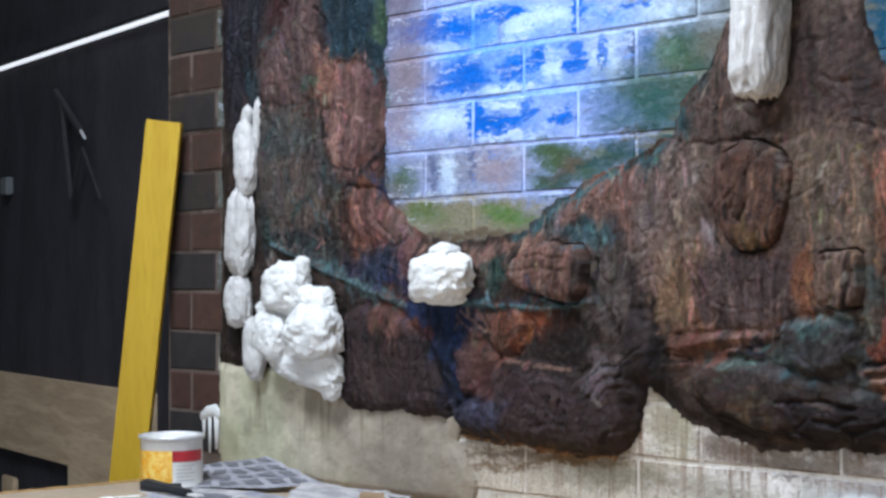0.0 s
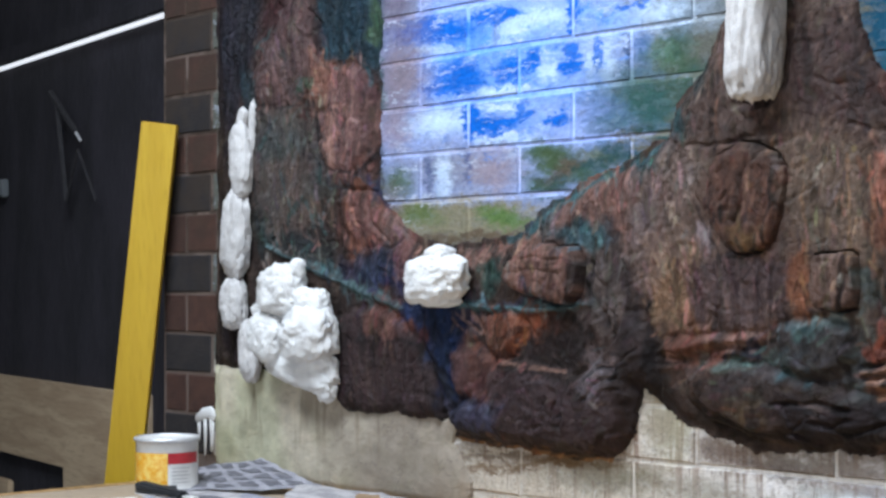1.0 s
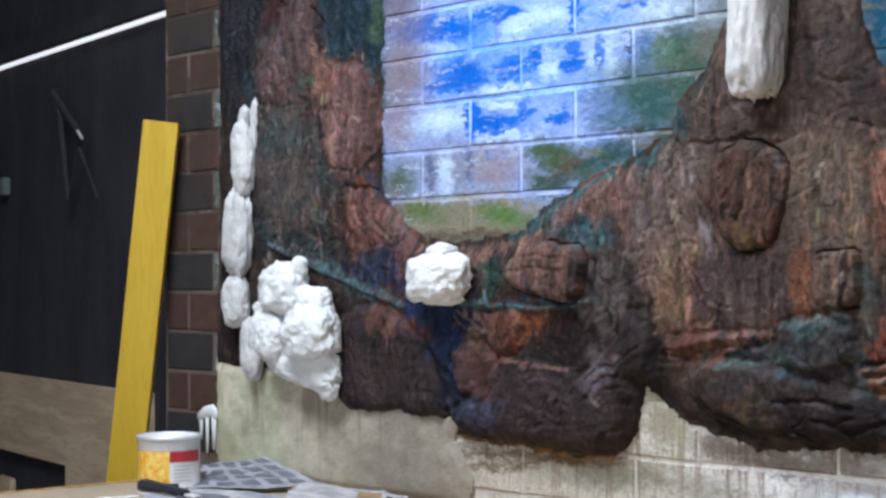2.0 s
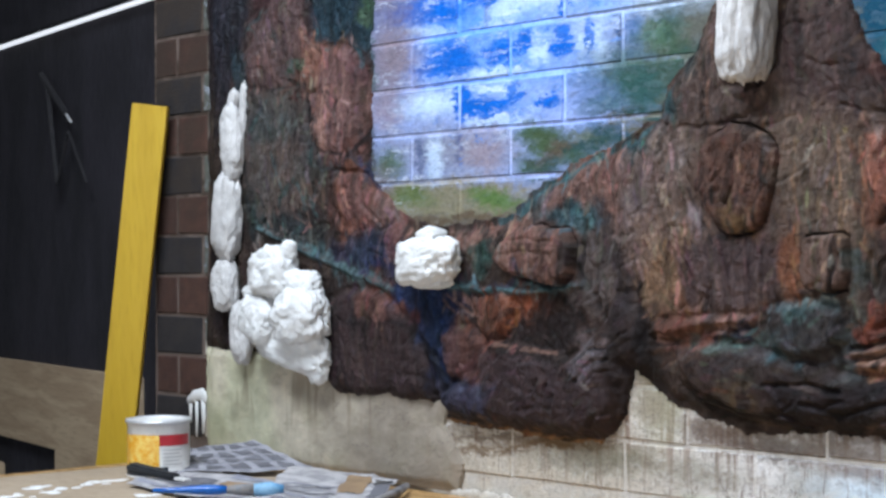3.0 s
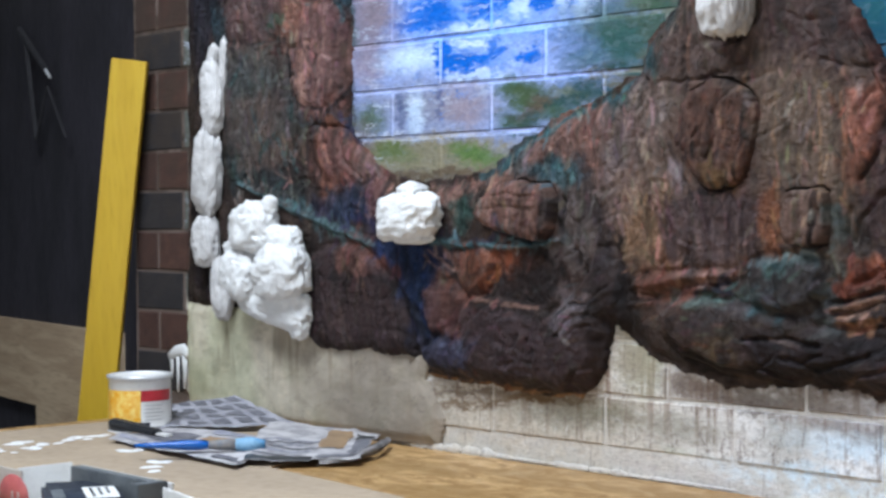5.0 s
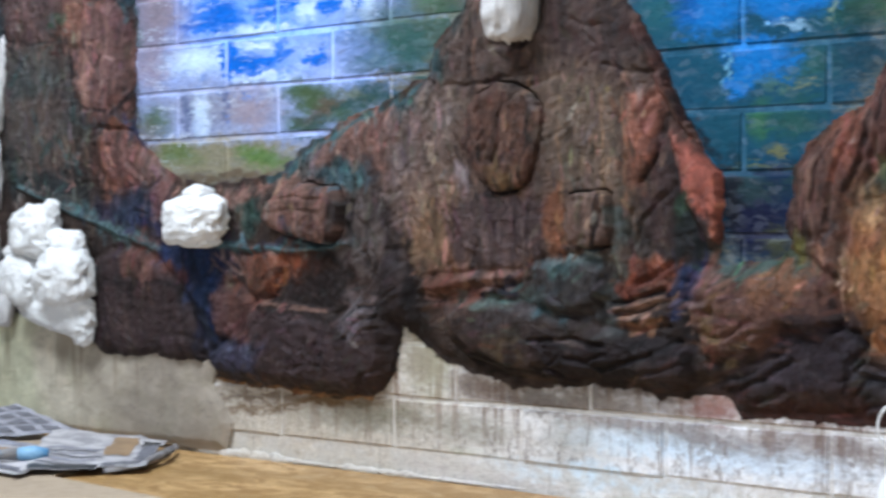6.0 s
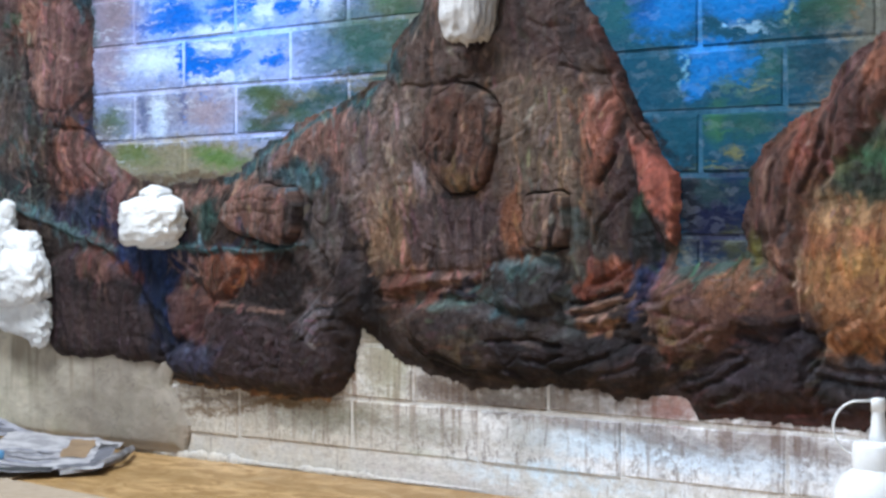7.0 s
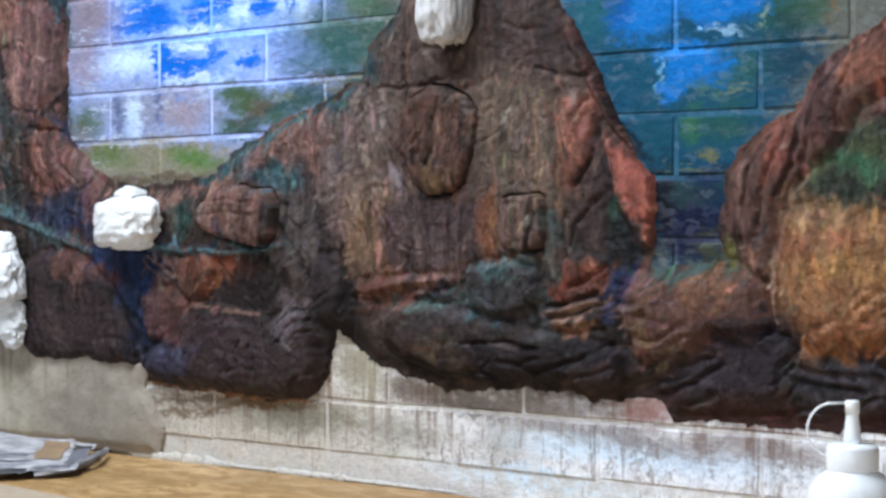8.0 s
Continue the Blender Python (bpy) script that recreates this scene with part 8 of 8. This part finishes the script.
bm = bmesh.new()
outline = [(-0.549, -0.064), (-0.580, -1.115), (0.536, -1.076), (0.567, -0.398), (0.412, -0.351), (0.092, -0.318), (-0.034, -0.034)]
lo, hi = ([bm.verts.new((x, y, BENCH + z)) for x, y in outline] for z in (0.0005, 0.0045))
bm.faces.new(hi), bm.faces.new(lo[::-1])
for i in range(len(outline)):
    k = (i + 1) % len(outline)
    bm.faces.new((lo[i], lo[k], hi[k], hi[i]))
tagged(part("cardboard_sheet", bm, M_CARD, smooth=False), "flat sheet of brown cardboard spotted with plaster on the bench", "cardboard")
bm = bmesh.new()
for x, y in ((-0.405, -0.456), (-0.351, -0.474), (-0.383, -0.426), (-0.371, -0.388), (-0.386, -0.359), (-0.388, -0.326), (-0.216, -0.373), (-0.063, -0.423), (-0.008, -0.446), (-0.308, -0.527), (-0.328, -0.530), (0.008, -0.513)):
    for q in range(3):
        r0 = random.uniform(0.006, 0.020)
        m = Matrix.LocRotScale((x + random.uniform(-0.025, 0.025), y + random.uniform(-0.025, 0.025), BENCH + 0.0045), Euler((0, 0, random.uniform(0, 3))), (r0, r0 * 0.6, 0.0016))
        bmesh.ops.create_icosphere(bm, subdivisions=2, radius=1, matrix=m)
tagged(part("plaster_splashes", bm, M_PLASTER), "dried white plaster splashes on the cardboard", "plaster splash", kind="stuff")

# yellow plank
P0, P1 = Vector((-0.923, -0.089, 0.0)), Vector((-0.699, -0.045, Z0 - 0.054))
plank = empty("plank", "yellow painted wooden plank leaning on the wall", "plank", P0)
along = (P1 - P0)
bm = box(-0.034, -0.010, 0, 0.034, 0.010, along.length, 0.0015)
axis = along.normalized()
side = Vector((math.cos(radians(42)), math.sin(radians(42)), 0))
side = (side - axis * side.dot(axis)).normalized()
frame3 = Matrix((side, axis.cross(side), axis)).transposed().to_4x4()
bmesh.ops.transform(bm, matrix=frame3, verts=bm.verts)
part("board", bm, M_YELLOW, plank, smooth=False)

# paint tin
tin = empty("paint_tin", "opened tin of paint with a yellow and red label", "paint tin", (-0.412, -0.213, BENCH + 0.001))
R = 0.054
part("body", lathe([(R - 0.002, 0.0), (R, 0.002), (R, 0.004), (R - 0.002, 0.006), (R - 0.002, 0.090), (R, 0.092), (R + 0.001, 0.095), (R - 0.004, 0.096), (R - 0.007, 0.090), (0.0, 0.088)]), M_TUB, tin)
part("rim", lathe([(R - 0.0015, 0.0905), (R + 0.0010, 0.0915), (R + 0.0018, 0.0945), (R + 0.0010, 0.0975), (R - 0.002, 0.0985), (R - 0.0035, 0.096), (R - 0.004, 0.090)]), M_TIN, tin, "bright metal rim")


def label(a0, a1, z0, z1, r):
    bm = bmesh.new()
    n = 16
    lo = [bm.verts.new((r * math.cos(a0 + (a1 - a0) * i / n), r * math.sin(a0 + (a1 - a0) * i / n), z0)) for i in range(n + 1)]
    hi = [bm.verts.new((v.co.x, v.co.y, z1)) for v in lo]
    for i in range(n):
        bm.faces.new((lo[i], lo[i + 1], hi[i + 1], hi[i]))
    return bm


VIEW = math.atan2(EYE[1] - tin.location.y, EYE[0] - tin.location.x)
part("label", label(VIEW - 1.9, VIEW + 0.02, 0.022, 0.074, R - 0.0012), M_LABELY, tin, "orange and yellow printed panel")
part("label", label(VIEW + 0.02, VIEW + 1.2, 0.056, 0.074, R - 0.0012), M_LABELR, tin, "red printed panel")
part("label", label(VIEW - 1.9, VIEW + 0.30, 0.006, 0.021, R - 0.0010), M_LABELD, tin, "dark band round the foot")


part("label", label(VIEW + 0.30, VIEW + 0.85, 0.006, 0.013, R - 0.0010), M_LABELD, tin, "dark band round the foot")
for k in range(5):
    part("print_line", label(VIEW + 0.14, VIEW + 0.80 - 0.1 * (k % 2), 0.048 - 0.006 * k, 0.0500 - 0.006 * k, R - 0.0012), M_FINEPRINT, tin)


# newspapers
def paper(name, stock, outline, lift, seed, label_text, blocks):
    """A crumpled sheet between four corners (x, y, height), with blocks of print and of dark edge shade lying on it."""
    a, b, c, d = (Vector(p) for p in outline)
    nu, nv = 44, 30

    def place(u, v, up=0.0):
        p = a.lerp(b, u).lerp(d.lerp(c, u), v)
        k = noise.fractal(Vector((u * 3.1, v * 2.6, seed)), 1.0, 2.0, 3)
        fold = abs(noise.noise(Vector((u * 2.2 + v, v * 3.0, seed + 4)))) + 0.5 * abs(noise.noise(Vector((u * 7 + 2 * v, v * 6.0, seed + 7))))
        p.z += max(0.0, lift * (0.5 + 0.5 * k + 0.8 * fold)) + 0.12 * lift * noise.ridged_multi_fractal(Vector((u * 4.0 - v, v * 5.0 + u, seed + 2)), 1.0, 2.0, 2, 1.0, 2.0) + up
        p.x += 0.008 * noise.noise(Vector((u * 5, v * 5, seed + 9)))
        p.y += 0.008 * noise.noise(Vector((u * 5, v * 5, seed + 19)))
        p.z = max(p.z, BENCH + 0.0055 + up)
        return p

    bm = bmesh.new()
    for k, up in enumerate((0.0, 0.0009)):
        g = [[bm.verts.new(place(i / nu, j / nv, up)) for j in range(nv + 1)] for i in range(nu + 1)]
        for i in range(nu):
            for j in range(nv):
                q = (g[i][j], g[i + 1][j], g[i + 1][j + 1], g[i][j + 1])
                bm.faces.new(q if k else q[::-1])
    ob = part(name, bm, stock)
    tagged(ob, label_text, "newspaper", "newspapers on the bench")
    for u0, v0, u1, v1, mat in blocks:
        bm = bmesh.new()
        n = 8
        g = [[bm.verts.new(place(u0 + (u1 - u0) * i / n, v0 + (v1 - v0) * j / n, 0.0022)) for j in range(n + 1)] for i in range(n + 1)]
        for i in range(n):
            for j in range(n):
                bm.faces.new((g[i][j], g[i + 1][j], g[i + 1][j + 1], g[i][j + 1]))
        part("print_shade_block", bm, mat, ob)
    return ob


ZB = BENCH + 0.006
squares = [(0.06 + 0.185 * i, 0.08 + 0.23 * j, 0.19 + 0.185 * i, 0.23 + 0.23 * j, M_INK) for i in range(5) for j in range(4)]
M_PRINTB = plain("newsprint_brown", (0.34, 0.22, 0.12), (0.26, 0.17, 0.10), 20, 0.8)
M_PRINTL = plain("newsprint_blue", (0.05, 0.25, 0.50), (0.24, 0.42, 0.58), 20, 0.8)
paper("newspaper", M_NEWS, ((-0.357, -0.219, ZB), (-0.198, -0.044, ZB + 0.006), (-0.382, -0.039, ZB + 0.040), (-0.541, -0.093, ZB + 0.012)), 0.006, 3.0, "crumpled newspaper page printed with rows of dark squares", squares)
paper("newspaper", M_PAGE, ((-0.300, -0.345, ZB), (0.082, -0.372, ZB), (-0.040, -0.150, ZB), (-0.400, -0.190, ZB)), 0.007, 11.0, "crumpled newspaper spread under the brush on the bench",
      [(0.10, 0.30, 0.45, 0.70, M_INK), (0.50, 0.50, 0.75, 0.72, M_PRINTB), (0.80, 0.06, 0.98, 0.16, M_INK), (0.04, 0.06, 0.30, 0.16, M_PALEINK), (0.35, 0.08, 0.60, 0.14, M_PALEINK), (0.48, 0.78, 0.9, 0.90, M_PALEINK), (0.12, 0.40, 0.28, 0.62, M_LABELD)])
lines = [(0.08, 0.14 + 0.07 * k, 0.46 + 0.06 * (k % 3), 0.165 + 0.07 * k, M_PALEINK if k % 2 else M_INK) for k in range(6)]
paper("newspaper", M_PAGE, ((0.060, -0.352, ZB), (0.158, -0.205, ZB), (0.000, -0.030, ZB + 0.006), (-0.230, -0.080, ZB + 0.010)), 0.008, 17.0, "crumpled newspaper with folded grey pages and a brown picture",
      lines + [(0.58, 0.35, 0.80, 0.92, M_PRINTB), (0.88, 0.15, 0.99, 0.60, M_INK), (0.84, 0.62, 0.98, 0.90, M_LABELD), (0.05, 0.01, 0.55, 0.10, M_LABELD), (0.60, 0.03, 0.95, 0.10, M_INK)])
curl = [(0.134, -0.262, 0.003), (0.146, -0.205, 0.005), (0.108, -0.122, 0.008), (0.034, -0.040, 0.005)]
bm = bmesh.new()
rows = []
for x, y, rr in curl:
    rows.append([bm.verts.new((x - rr + rr * math.cos(q), y + 0.3 * rr * math.cos(q), ZB + rr * (1 + math.sin(q)))) for q in (-1.57, -0.9, -0.2, 0.5, 1.1, 1.7, 2.3)])
for p, q in zip(rows, rows[1:]):
    for i in range(6):
        bm.faces.new((p[i], p[i + 1], q[i + 1], q[i]))
bmesh.ops.solidify(bm, geom=bm.faces[:], thickness=0.0008)
pages = [o for o in bpy.data.objects if o.name.startswith("newspaper")]
part("curled_edge", bm, M_PAGE, pages[-1], "curled edge of the page")

# paint brush
M_FERRULE = plain("smeared_ferrule", (0.26, 0.23, 0.21), (0.17, 0.18, 0.20), 60, 0.6)
brush_ob = empty("paint_brush", "blue handled paint brush lying on newspaper", "paint brush", (-0.059, -0.365, BENCH + 0.026))
d = Vector((0.113, 0.154, -0.002)).normalized()
part("handle", tube([d * s for s in (-0.07, -0.05, -0.02, 0.005, 0.026, 0.038)], [0.0025, 0.0038, 0.0055, 0.0075, 0.0072, 0.0055], 12), M_BRISTLE, brush_ob, "glossy blue handle")
part("ferrule", tube([d * s for s in (0.038, 0.055, 0.078)], [0.006, 0.008, 0.009], 12), M_FERRULE, brush_ob, "paint-smeared brown ferrule")
part("bristles", tube([d * s for s in (0.078, 0.10, 0.122)], [0.009, 0.0115, 0.007], 12), M_PRINTL, brush_ob, "bristles wet with pale blue paint")

# flat scraper at the foot of the tin
scraper = empty("scraper", "dark flat scraper with a pale tip beside the paint tin", "scraper", (-0.372, -0.292, BENCH + 0.020))
scraper.rotation_euler = (0, radians(3), radians(8))
bm = box(0, -0.012, 0, 0.115, 0.012, 0.014, 0.004)
for v in bm.verts:
    if v.co.x > 0.06:
        v.co.y *= 0.75
        v.co.z *= 0.7
part("grip", bm, M_SPONGE, scraper, "matt black grip", smooth=False)
part("tip", box(0.114, -0.008, 0.001, 0.140, 0.008, 0.005, 0.001), M_TUB, scraper, "white tip", smooth=False)

M_FADED = plain("faded_red_print", (0.42, 0.10, 0.09), (0.34, 0.07, 0.07), 70, 0.6, bump=0)
# open carton with dark things in it
cx0, cx1, cy0, cy1, ch = 0.252, 0.455, -1.064, -0.720, 0.062
carton = empty("carton", "open white carton with a grey insert holding dark blue packets", "carton", (cx0, cy1, BENCH + 0.005))
zb, t = BENCH + 0.005, 0.004


def panel(x0, y0, z0, x1, y1, z1, mat, nm="panel", lab=""):
    part(nm, at(box(x0, y0, z0, x1, y1, z1, 0.001), carton), mat, carton, lab, smooth=False)


bm = box(0, -0.073, 0, t, 0, ch * 1.05, 0.001)
bmesh.ops.transform(bm, matrix=pose(cx0, cy1, zb, 0, -18, 0), verts=bm.verts)
part("panel", at(bm, carton), M_BOX, carton, "white side leaning outwards", smooth=False)
panel(cx0 + t, cy1 - t, zb, cx1, cy1, zb + ch, M_BOX)
panel(cx1, cy0, zb, cx1 + 0.058, cy1 - 0.05, zb + 0.003, M_BOX, "flap", "white flap folded flat")
panel(cx0 + t, cy0, zb, cx1 - t, cy0 + t, zb + ch, M_BOX)
panel(cx0 + t, cy0 + t, zb, cx1 - t, cy1 - t, zb + t, M_CARD, "base")
panel(cx0 + 0.012, cy1 - 0.020, zb + t, cx1 - 0.020, cy1 - t - 0.001, zb + ch + 0.001, M_GREY, "insert", "grey foam insert")
panel(cx1 - 0.020, cy1 - 0.045, zb + t, cx1 - t - 0.001, cy1 - t - 0.001, zb + ch + 0.002, M_GREY, "insert", "grey foam insert")
bm = box(0, -0.0015, 0, 0.17, 0.0015, ch, 0.001)
bmesh.ops.transform(bm, matrix=pose(cx1 + 0.016, cy1 - 0.025, zb, 0, 0, -12), verts=bm.verts)
part("flap", at(bm, carton), M_BOX, carton, "white flap standing open", smooth=False)
bm = box(cx0 - 0.17, cy1 - 0.078, zb, cx0, cy1 - 0.0755, zb + ch, 0.001)
flap = part("flap", at(bm, carton), M_FLAP, carton, "beige grey flap with a red printed mark", smooth=False)
bm = lathe([(0.026, 0.0), (0.026, 0.0006), (0.0, 0.0007)], 28)
bmesh.ops.transform(bm, matrix=pose(cx0 - 0.018, cy1 - 0.0782, zb + 0.030, 90, 0, 0) @ Matrix.Diagonal((1.35, 1.0, 1, 1)), verts=bm.verts)
part("printed_mark", at(bm, carton), M_FADED, flap, "rounded red printed mark")
for k in (-1, 1):
    part("print_line", at(box(cx0 - 0.014 + 0.007 * k - 0.002, cy1 - 0.0792, zb + 0.012, cx0 - 0.014 + 0.007 * k + 0.002, cy1 - 0.0789, zb + 0.036), carton), M_FLAP, flap, smooth=False)
packet = empty("packet", "dark blue packet with pale labels in the carton", "packet", (0.270, -0.783, zb + 0.007))
packet.rotation_euler = (0, 0, radians(-26))
part("body", box(0, 0, 0, 0.21, 0.085, 0.042, 0.005), M_NAVY, packet)
part("label", box(0.062, 0.042, 0.042, 0.140, 0.078, 0.0432), M_BOX, packet, "pale printed label", smooth=False)
part("label", box(0.070, 0.006, 0.042, 0.130, 0.020, 0.0432), M_GREY, packet, "grey printed label", smooth=False)
for k in range(3):
    part("print_line", box(0.070, 0.049 + 0.009 * k, 0.0432, 0.130 - 0.010 * k, 0.052 + 0.009 * k, 0.0436), M_LABELD, packet, smooth=False)

# squeeze bottle
bottle = empty("squeeze_bottle", "white plastic squeeze bottle with a tethered cap", "bottle", (1.497, -0.558, BENCH))
bottle.scale = (1.0, 1.0, 0.978)
part("body", lathe([(0.030, 0.0), (0.0345, 0.004), (0.0345, 0.140), (0.0335, 0.155), (0.028, 0.166), (0.020, 0.172), (0.018, 0.176), (0.018, 0.18)]), M_BOTTLE, bottle)
part("collar", lathe([(0.0195, 0.172), (0.020, 0.174), (0.020, 0.190), (0.0185, 0.193), (0.008, 0.194)]), M_BOTTLE, bottle)
part("nozzle", lathe([(0.0075, 0.193), (0.0065, 0.200), (0.0042, 0.222), (0.0040, 0.226)], 20), M_BOTTLE, bottle)
part("cap", lathe([(0.0055, 0.217), (0.0056, 0.226), (0.0048, 0.2275)], 20), M_BOTTLE, bottle)
side = Vector((-math.cos(radians(28)), -math.sin(radians(28)), 0))
arc = [side * 0.005 + Vector((0, 0, 0.2255))]
for i in range(1, 13):
    a = radians(90 + 180 * i / 13)
    arc.append(side * (0.014 + 0.020 * -math.cos(a)) + Vector((0, 0, 0.204 + 0.0215 * math.sin(a))))
arc.append(side * 0.019 + Vector((0, 0, 0.182)))
part("tether", tube(arc, 0.0010, 8), M_BOTTLE, bottle, "thin plastic tether")

# ---- things against the dark partition ----
def back_thing(name, text, category, pieces):
    root = empty(name, text, category, BACK @ Vector(pieces[0][3]))
    for nm, bm, mat, _, lab in pieces:
        bm = on_back(bm)
        bmesh.ops.translate(bm, vec=-root.location, verts=bm.verts)
        part(nm, bm, mat, root, lab, smooth=False)
    return root


glow = bpy.data.materials.new("tube_glow")
glow.use_nodes = True
glow.node_tree.nodes["Principled BSDF"].inputs["Emission Color"].default_value = (0.85, 0.9, 1.0, 1)
glow.node_tree.nodes["Principled BSDF"].inputs["Emission Strength"].default_value = 0.75
back_thing("strip_light", "thin white fluorescent strip light on the dark partition", "strip light", [
    ("housing", box(0.077, 0.0, Z0 + 0.2045, 1.582, 0.03, Z0 + 0.242, 0.003), M_DARK, (0.10, 0, Z0 + 0.19), "dark housing"),
    ("tube", box(0.087, 0.006, Z0 + 0.195, 1.571, 0.022, Z0 + 0.204, 0.004), glow, (0, 0, 0), "glowing white tube")])
bm = box(0.262, 0.0, 0.0, 0.756, 0.018, Z0 - 0.790)
box(0.262, 0.0, Z0 - 0.790, 1.667, 0.018, Z0 - 0.594, bm=bm)
back_thing("plywood_sheet", "pale plywood sheet with a cut-out standing on the floor", "plywood", [("sheet", bm, M_PLY, (0.30, 0, 0), "")])
back_thing("wood_offcut", "pale wooden offcut standing behind the plywood", "offcut", [("block", box(1.161, 0.002, 0.0, 1.257, 0.017, Z0 - 0.860, 0.004), M_PLY, (1.205, 0, 0), "")])
back_thing("wall_socket", "small grey box on the dark partition", "socket", [("plate", box(1.21, 0.0, Z0 - 0.133, 1.26, 0.02, Z0 - 0.087, 0.003), M_GREY, (1.24, 0, Z0 - 0.13), "")])

def bar(a, b, w, d):
    """A flat bar along the partition between two places (away from the brick wall, height)."""
    u, v = Vector((a[0], 0.03, a[1])), Vector((b[0], 0.03, b[1]))
    bm = box(-w / 2, -d / 2, 0, w / 2, d / 2, (v - u).length, 0.002)
    bmesh.ops.transform(bm, matrix=Matrix.Translation(u) @ (v - u).to_track_quat("Z", "Y").to_matrix().to_4x4(), verts=bm.verts)
    return bm


back_thing("hanging_shears", "old dark shears with a pale tip hanging on the partition", "shears", [
    ("handle", bar((0.812, Z0 + 0.099), (0.640, Z0 - 0.009), 0.013, 0.010), M_STRING, (0.84, 0.03, Z0 + 0.095), "dull grey handle"),
    ("blade", bar((0.640, Z0 - 0.009), (0.609, Z0 - 0.031), 0.007, 0.006), M_TIN, (0, 0, 0), "bright metal tip"),
    ("handle", bar((0.771, Z0 + 0.074), (0.702, Z0 - 0.167), 0.010, 0.010), M_STRING, (0, 0, 0), "dull grey handle"),
    ("cord", bar((0.629, Z0 - 0.049), (0.702, Z0 - 0.172), 0.006, 0.006), M_STRING, (0, 0, 0), ""),
    ("cord", bar((0.629, Z0 - 0.049), (0.513, Z0 - 0.172), 0.006, 0.006), M_STRING, (0, 0, 0), "")])

# runs of white paint at the corner of the bare bricks, and mortar squeezed along the foot of the wall
run = empty("paint_runs", "white paint runs down the bare bricks", "paint run", (-0.604, -0.005, Z0 - 0.604))
for dx, ln, w in ((-0.026, 0.045, 0.0065), (-0.006, 0.070, 0.0060), (0.016, 0.062, 0.0085)):
    part("run", tube([(dx, 0, 0.006), (dx + 0.002, -0.001, -ln * 0.5), (dx + 0.001, 0, -ln)], [w, w * 0.7, w * 0.45], 8), M_PLASTER, run)
run.scale = (1.0, 0.45, 1.0)
part("run", tube([(-0.032, 0, -0.006), (-0.01, -0.001, 0.006), (0.014, -0.001, 0.010), (0.030, 0, 0.0)], [0.008, 0.011, 0.012, 0.009], 10), M_PLASTER, run)
bm = bmesh.new()
for i in range(46):
    s = i / 45
    w = 0.002 + 0.010 * abs(noise.noise(Vector((i * 0.37, 2.0, 5.0))))
    m = Matrix.LocRotScale((0.05 + 0.62 * s, -0.004, BENCH + 0.003), Euler((0, 0, 0)), (0.016, w * 0.7, w * (1.6 - s)))
    bmesh.ops.create_icosphere(bm, subdivisions=2, radius=1, matrix=m)
tagged(part("trim", bm, M_MORTAR), "white mortar squeezed along the foot of the wall", "mortar bead", kind="structure")

# ---- the bricks ----
def brick_mesh(name, length, mat, jag):
    rnd = random.Random(jag)
    bm = box(-length / 2, -0.0018, -0.0345, length / 2, 0.012, 0.0345)
    front = [e for e in bm.edges if all(v.co.y < 0 for v in e.verts)]
    bmesh.ops.bevel(bm, geom=front, offset=0.0018, segments=1, affect="EDGES")
    for v in bm.verts:
        v.co += Vector((rnd.uniform(-0.0012, 0.0012), rnd.uniform(-0.0008, 0.0004), rnd.uniform(-0.0012, 0.0012)))
    return mesh_of(name, bm, mat, False)


north = bpy.data.objects["wall_north"]
BANDS = ((-5, -1), (-1, 0), (0, 1), (1, 2), (2, 3), (3, 4), (4, 6), (6, 8), (8, 10))


paints, kinds = {}, {}
for a, b in BANDS:
    for side in ("left", "right", "both"):
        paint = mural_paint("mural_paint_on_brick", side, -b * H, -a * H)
        shapes = [brick_mesh("brick", L - 0.0065, paint, s) for s in range(6)]
        for k in range(a, b):
            paints[k, side], kinds[k, side] = paint, shapes


def lay(me, x, z):
    ob = new("brick", me)
    ob.parent = north
    ob.location = (x, random.uniform(-0.0010, 0.0005), z)
    ob.rotation_euler = (0, random.uniform(-0.006, 0.006), 0)


for k in range(-4, 10):
    z = Z0 - (k + 0.5) * H
    if z - 0.033 < BENCH + 0.002 and k == 9:
        continue
    red = k % 2 == 1
    cuts = (WALL_END + 0.004, -0.676, -0.573) if red else (WALL_END + 0.004, -0.592)
    mats = (M_RED, M_RED) if red else (M_BLUEBRICK,)
    for a, b, mt in zip(cuts, cuts[1:], mats):
        lay(brick_mesh("brick", b - a - 0.009, mt, k * 7 + int(100 * a)), (a + b) / 2, z)
    start = 0.0 if k % 2 == 0 else L / 2
    n0 = math.ceil((cuts[-1] - start) / L)
    first = start + n0 * L
    if first - cuts[-1] > 0.04:
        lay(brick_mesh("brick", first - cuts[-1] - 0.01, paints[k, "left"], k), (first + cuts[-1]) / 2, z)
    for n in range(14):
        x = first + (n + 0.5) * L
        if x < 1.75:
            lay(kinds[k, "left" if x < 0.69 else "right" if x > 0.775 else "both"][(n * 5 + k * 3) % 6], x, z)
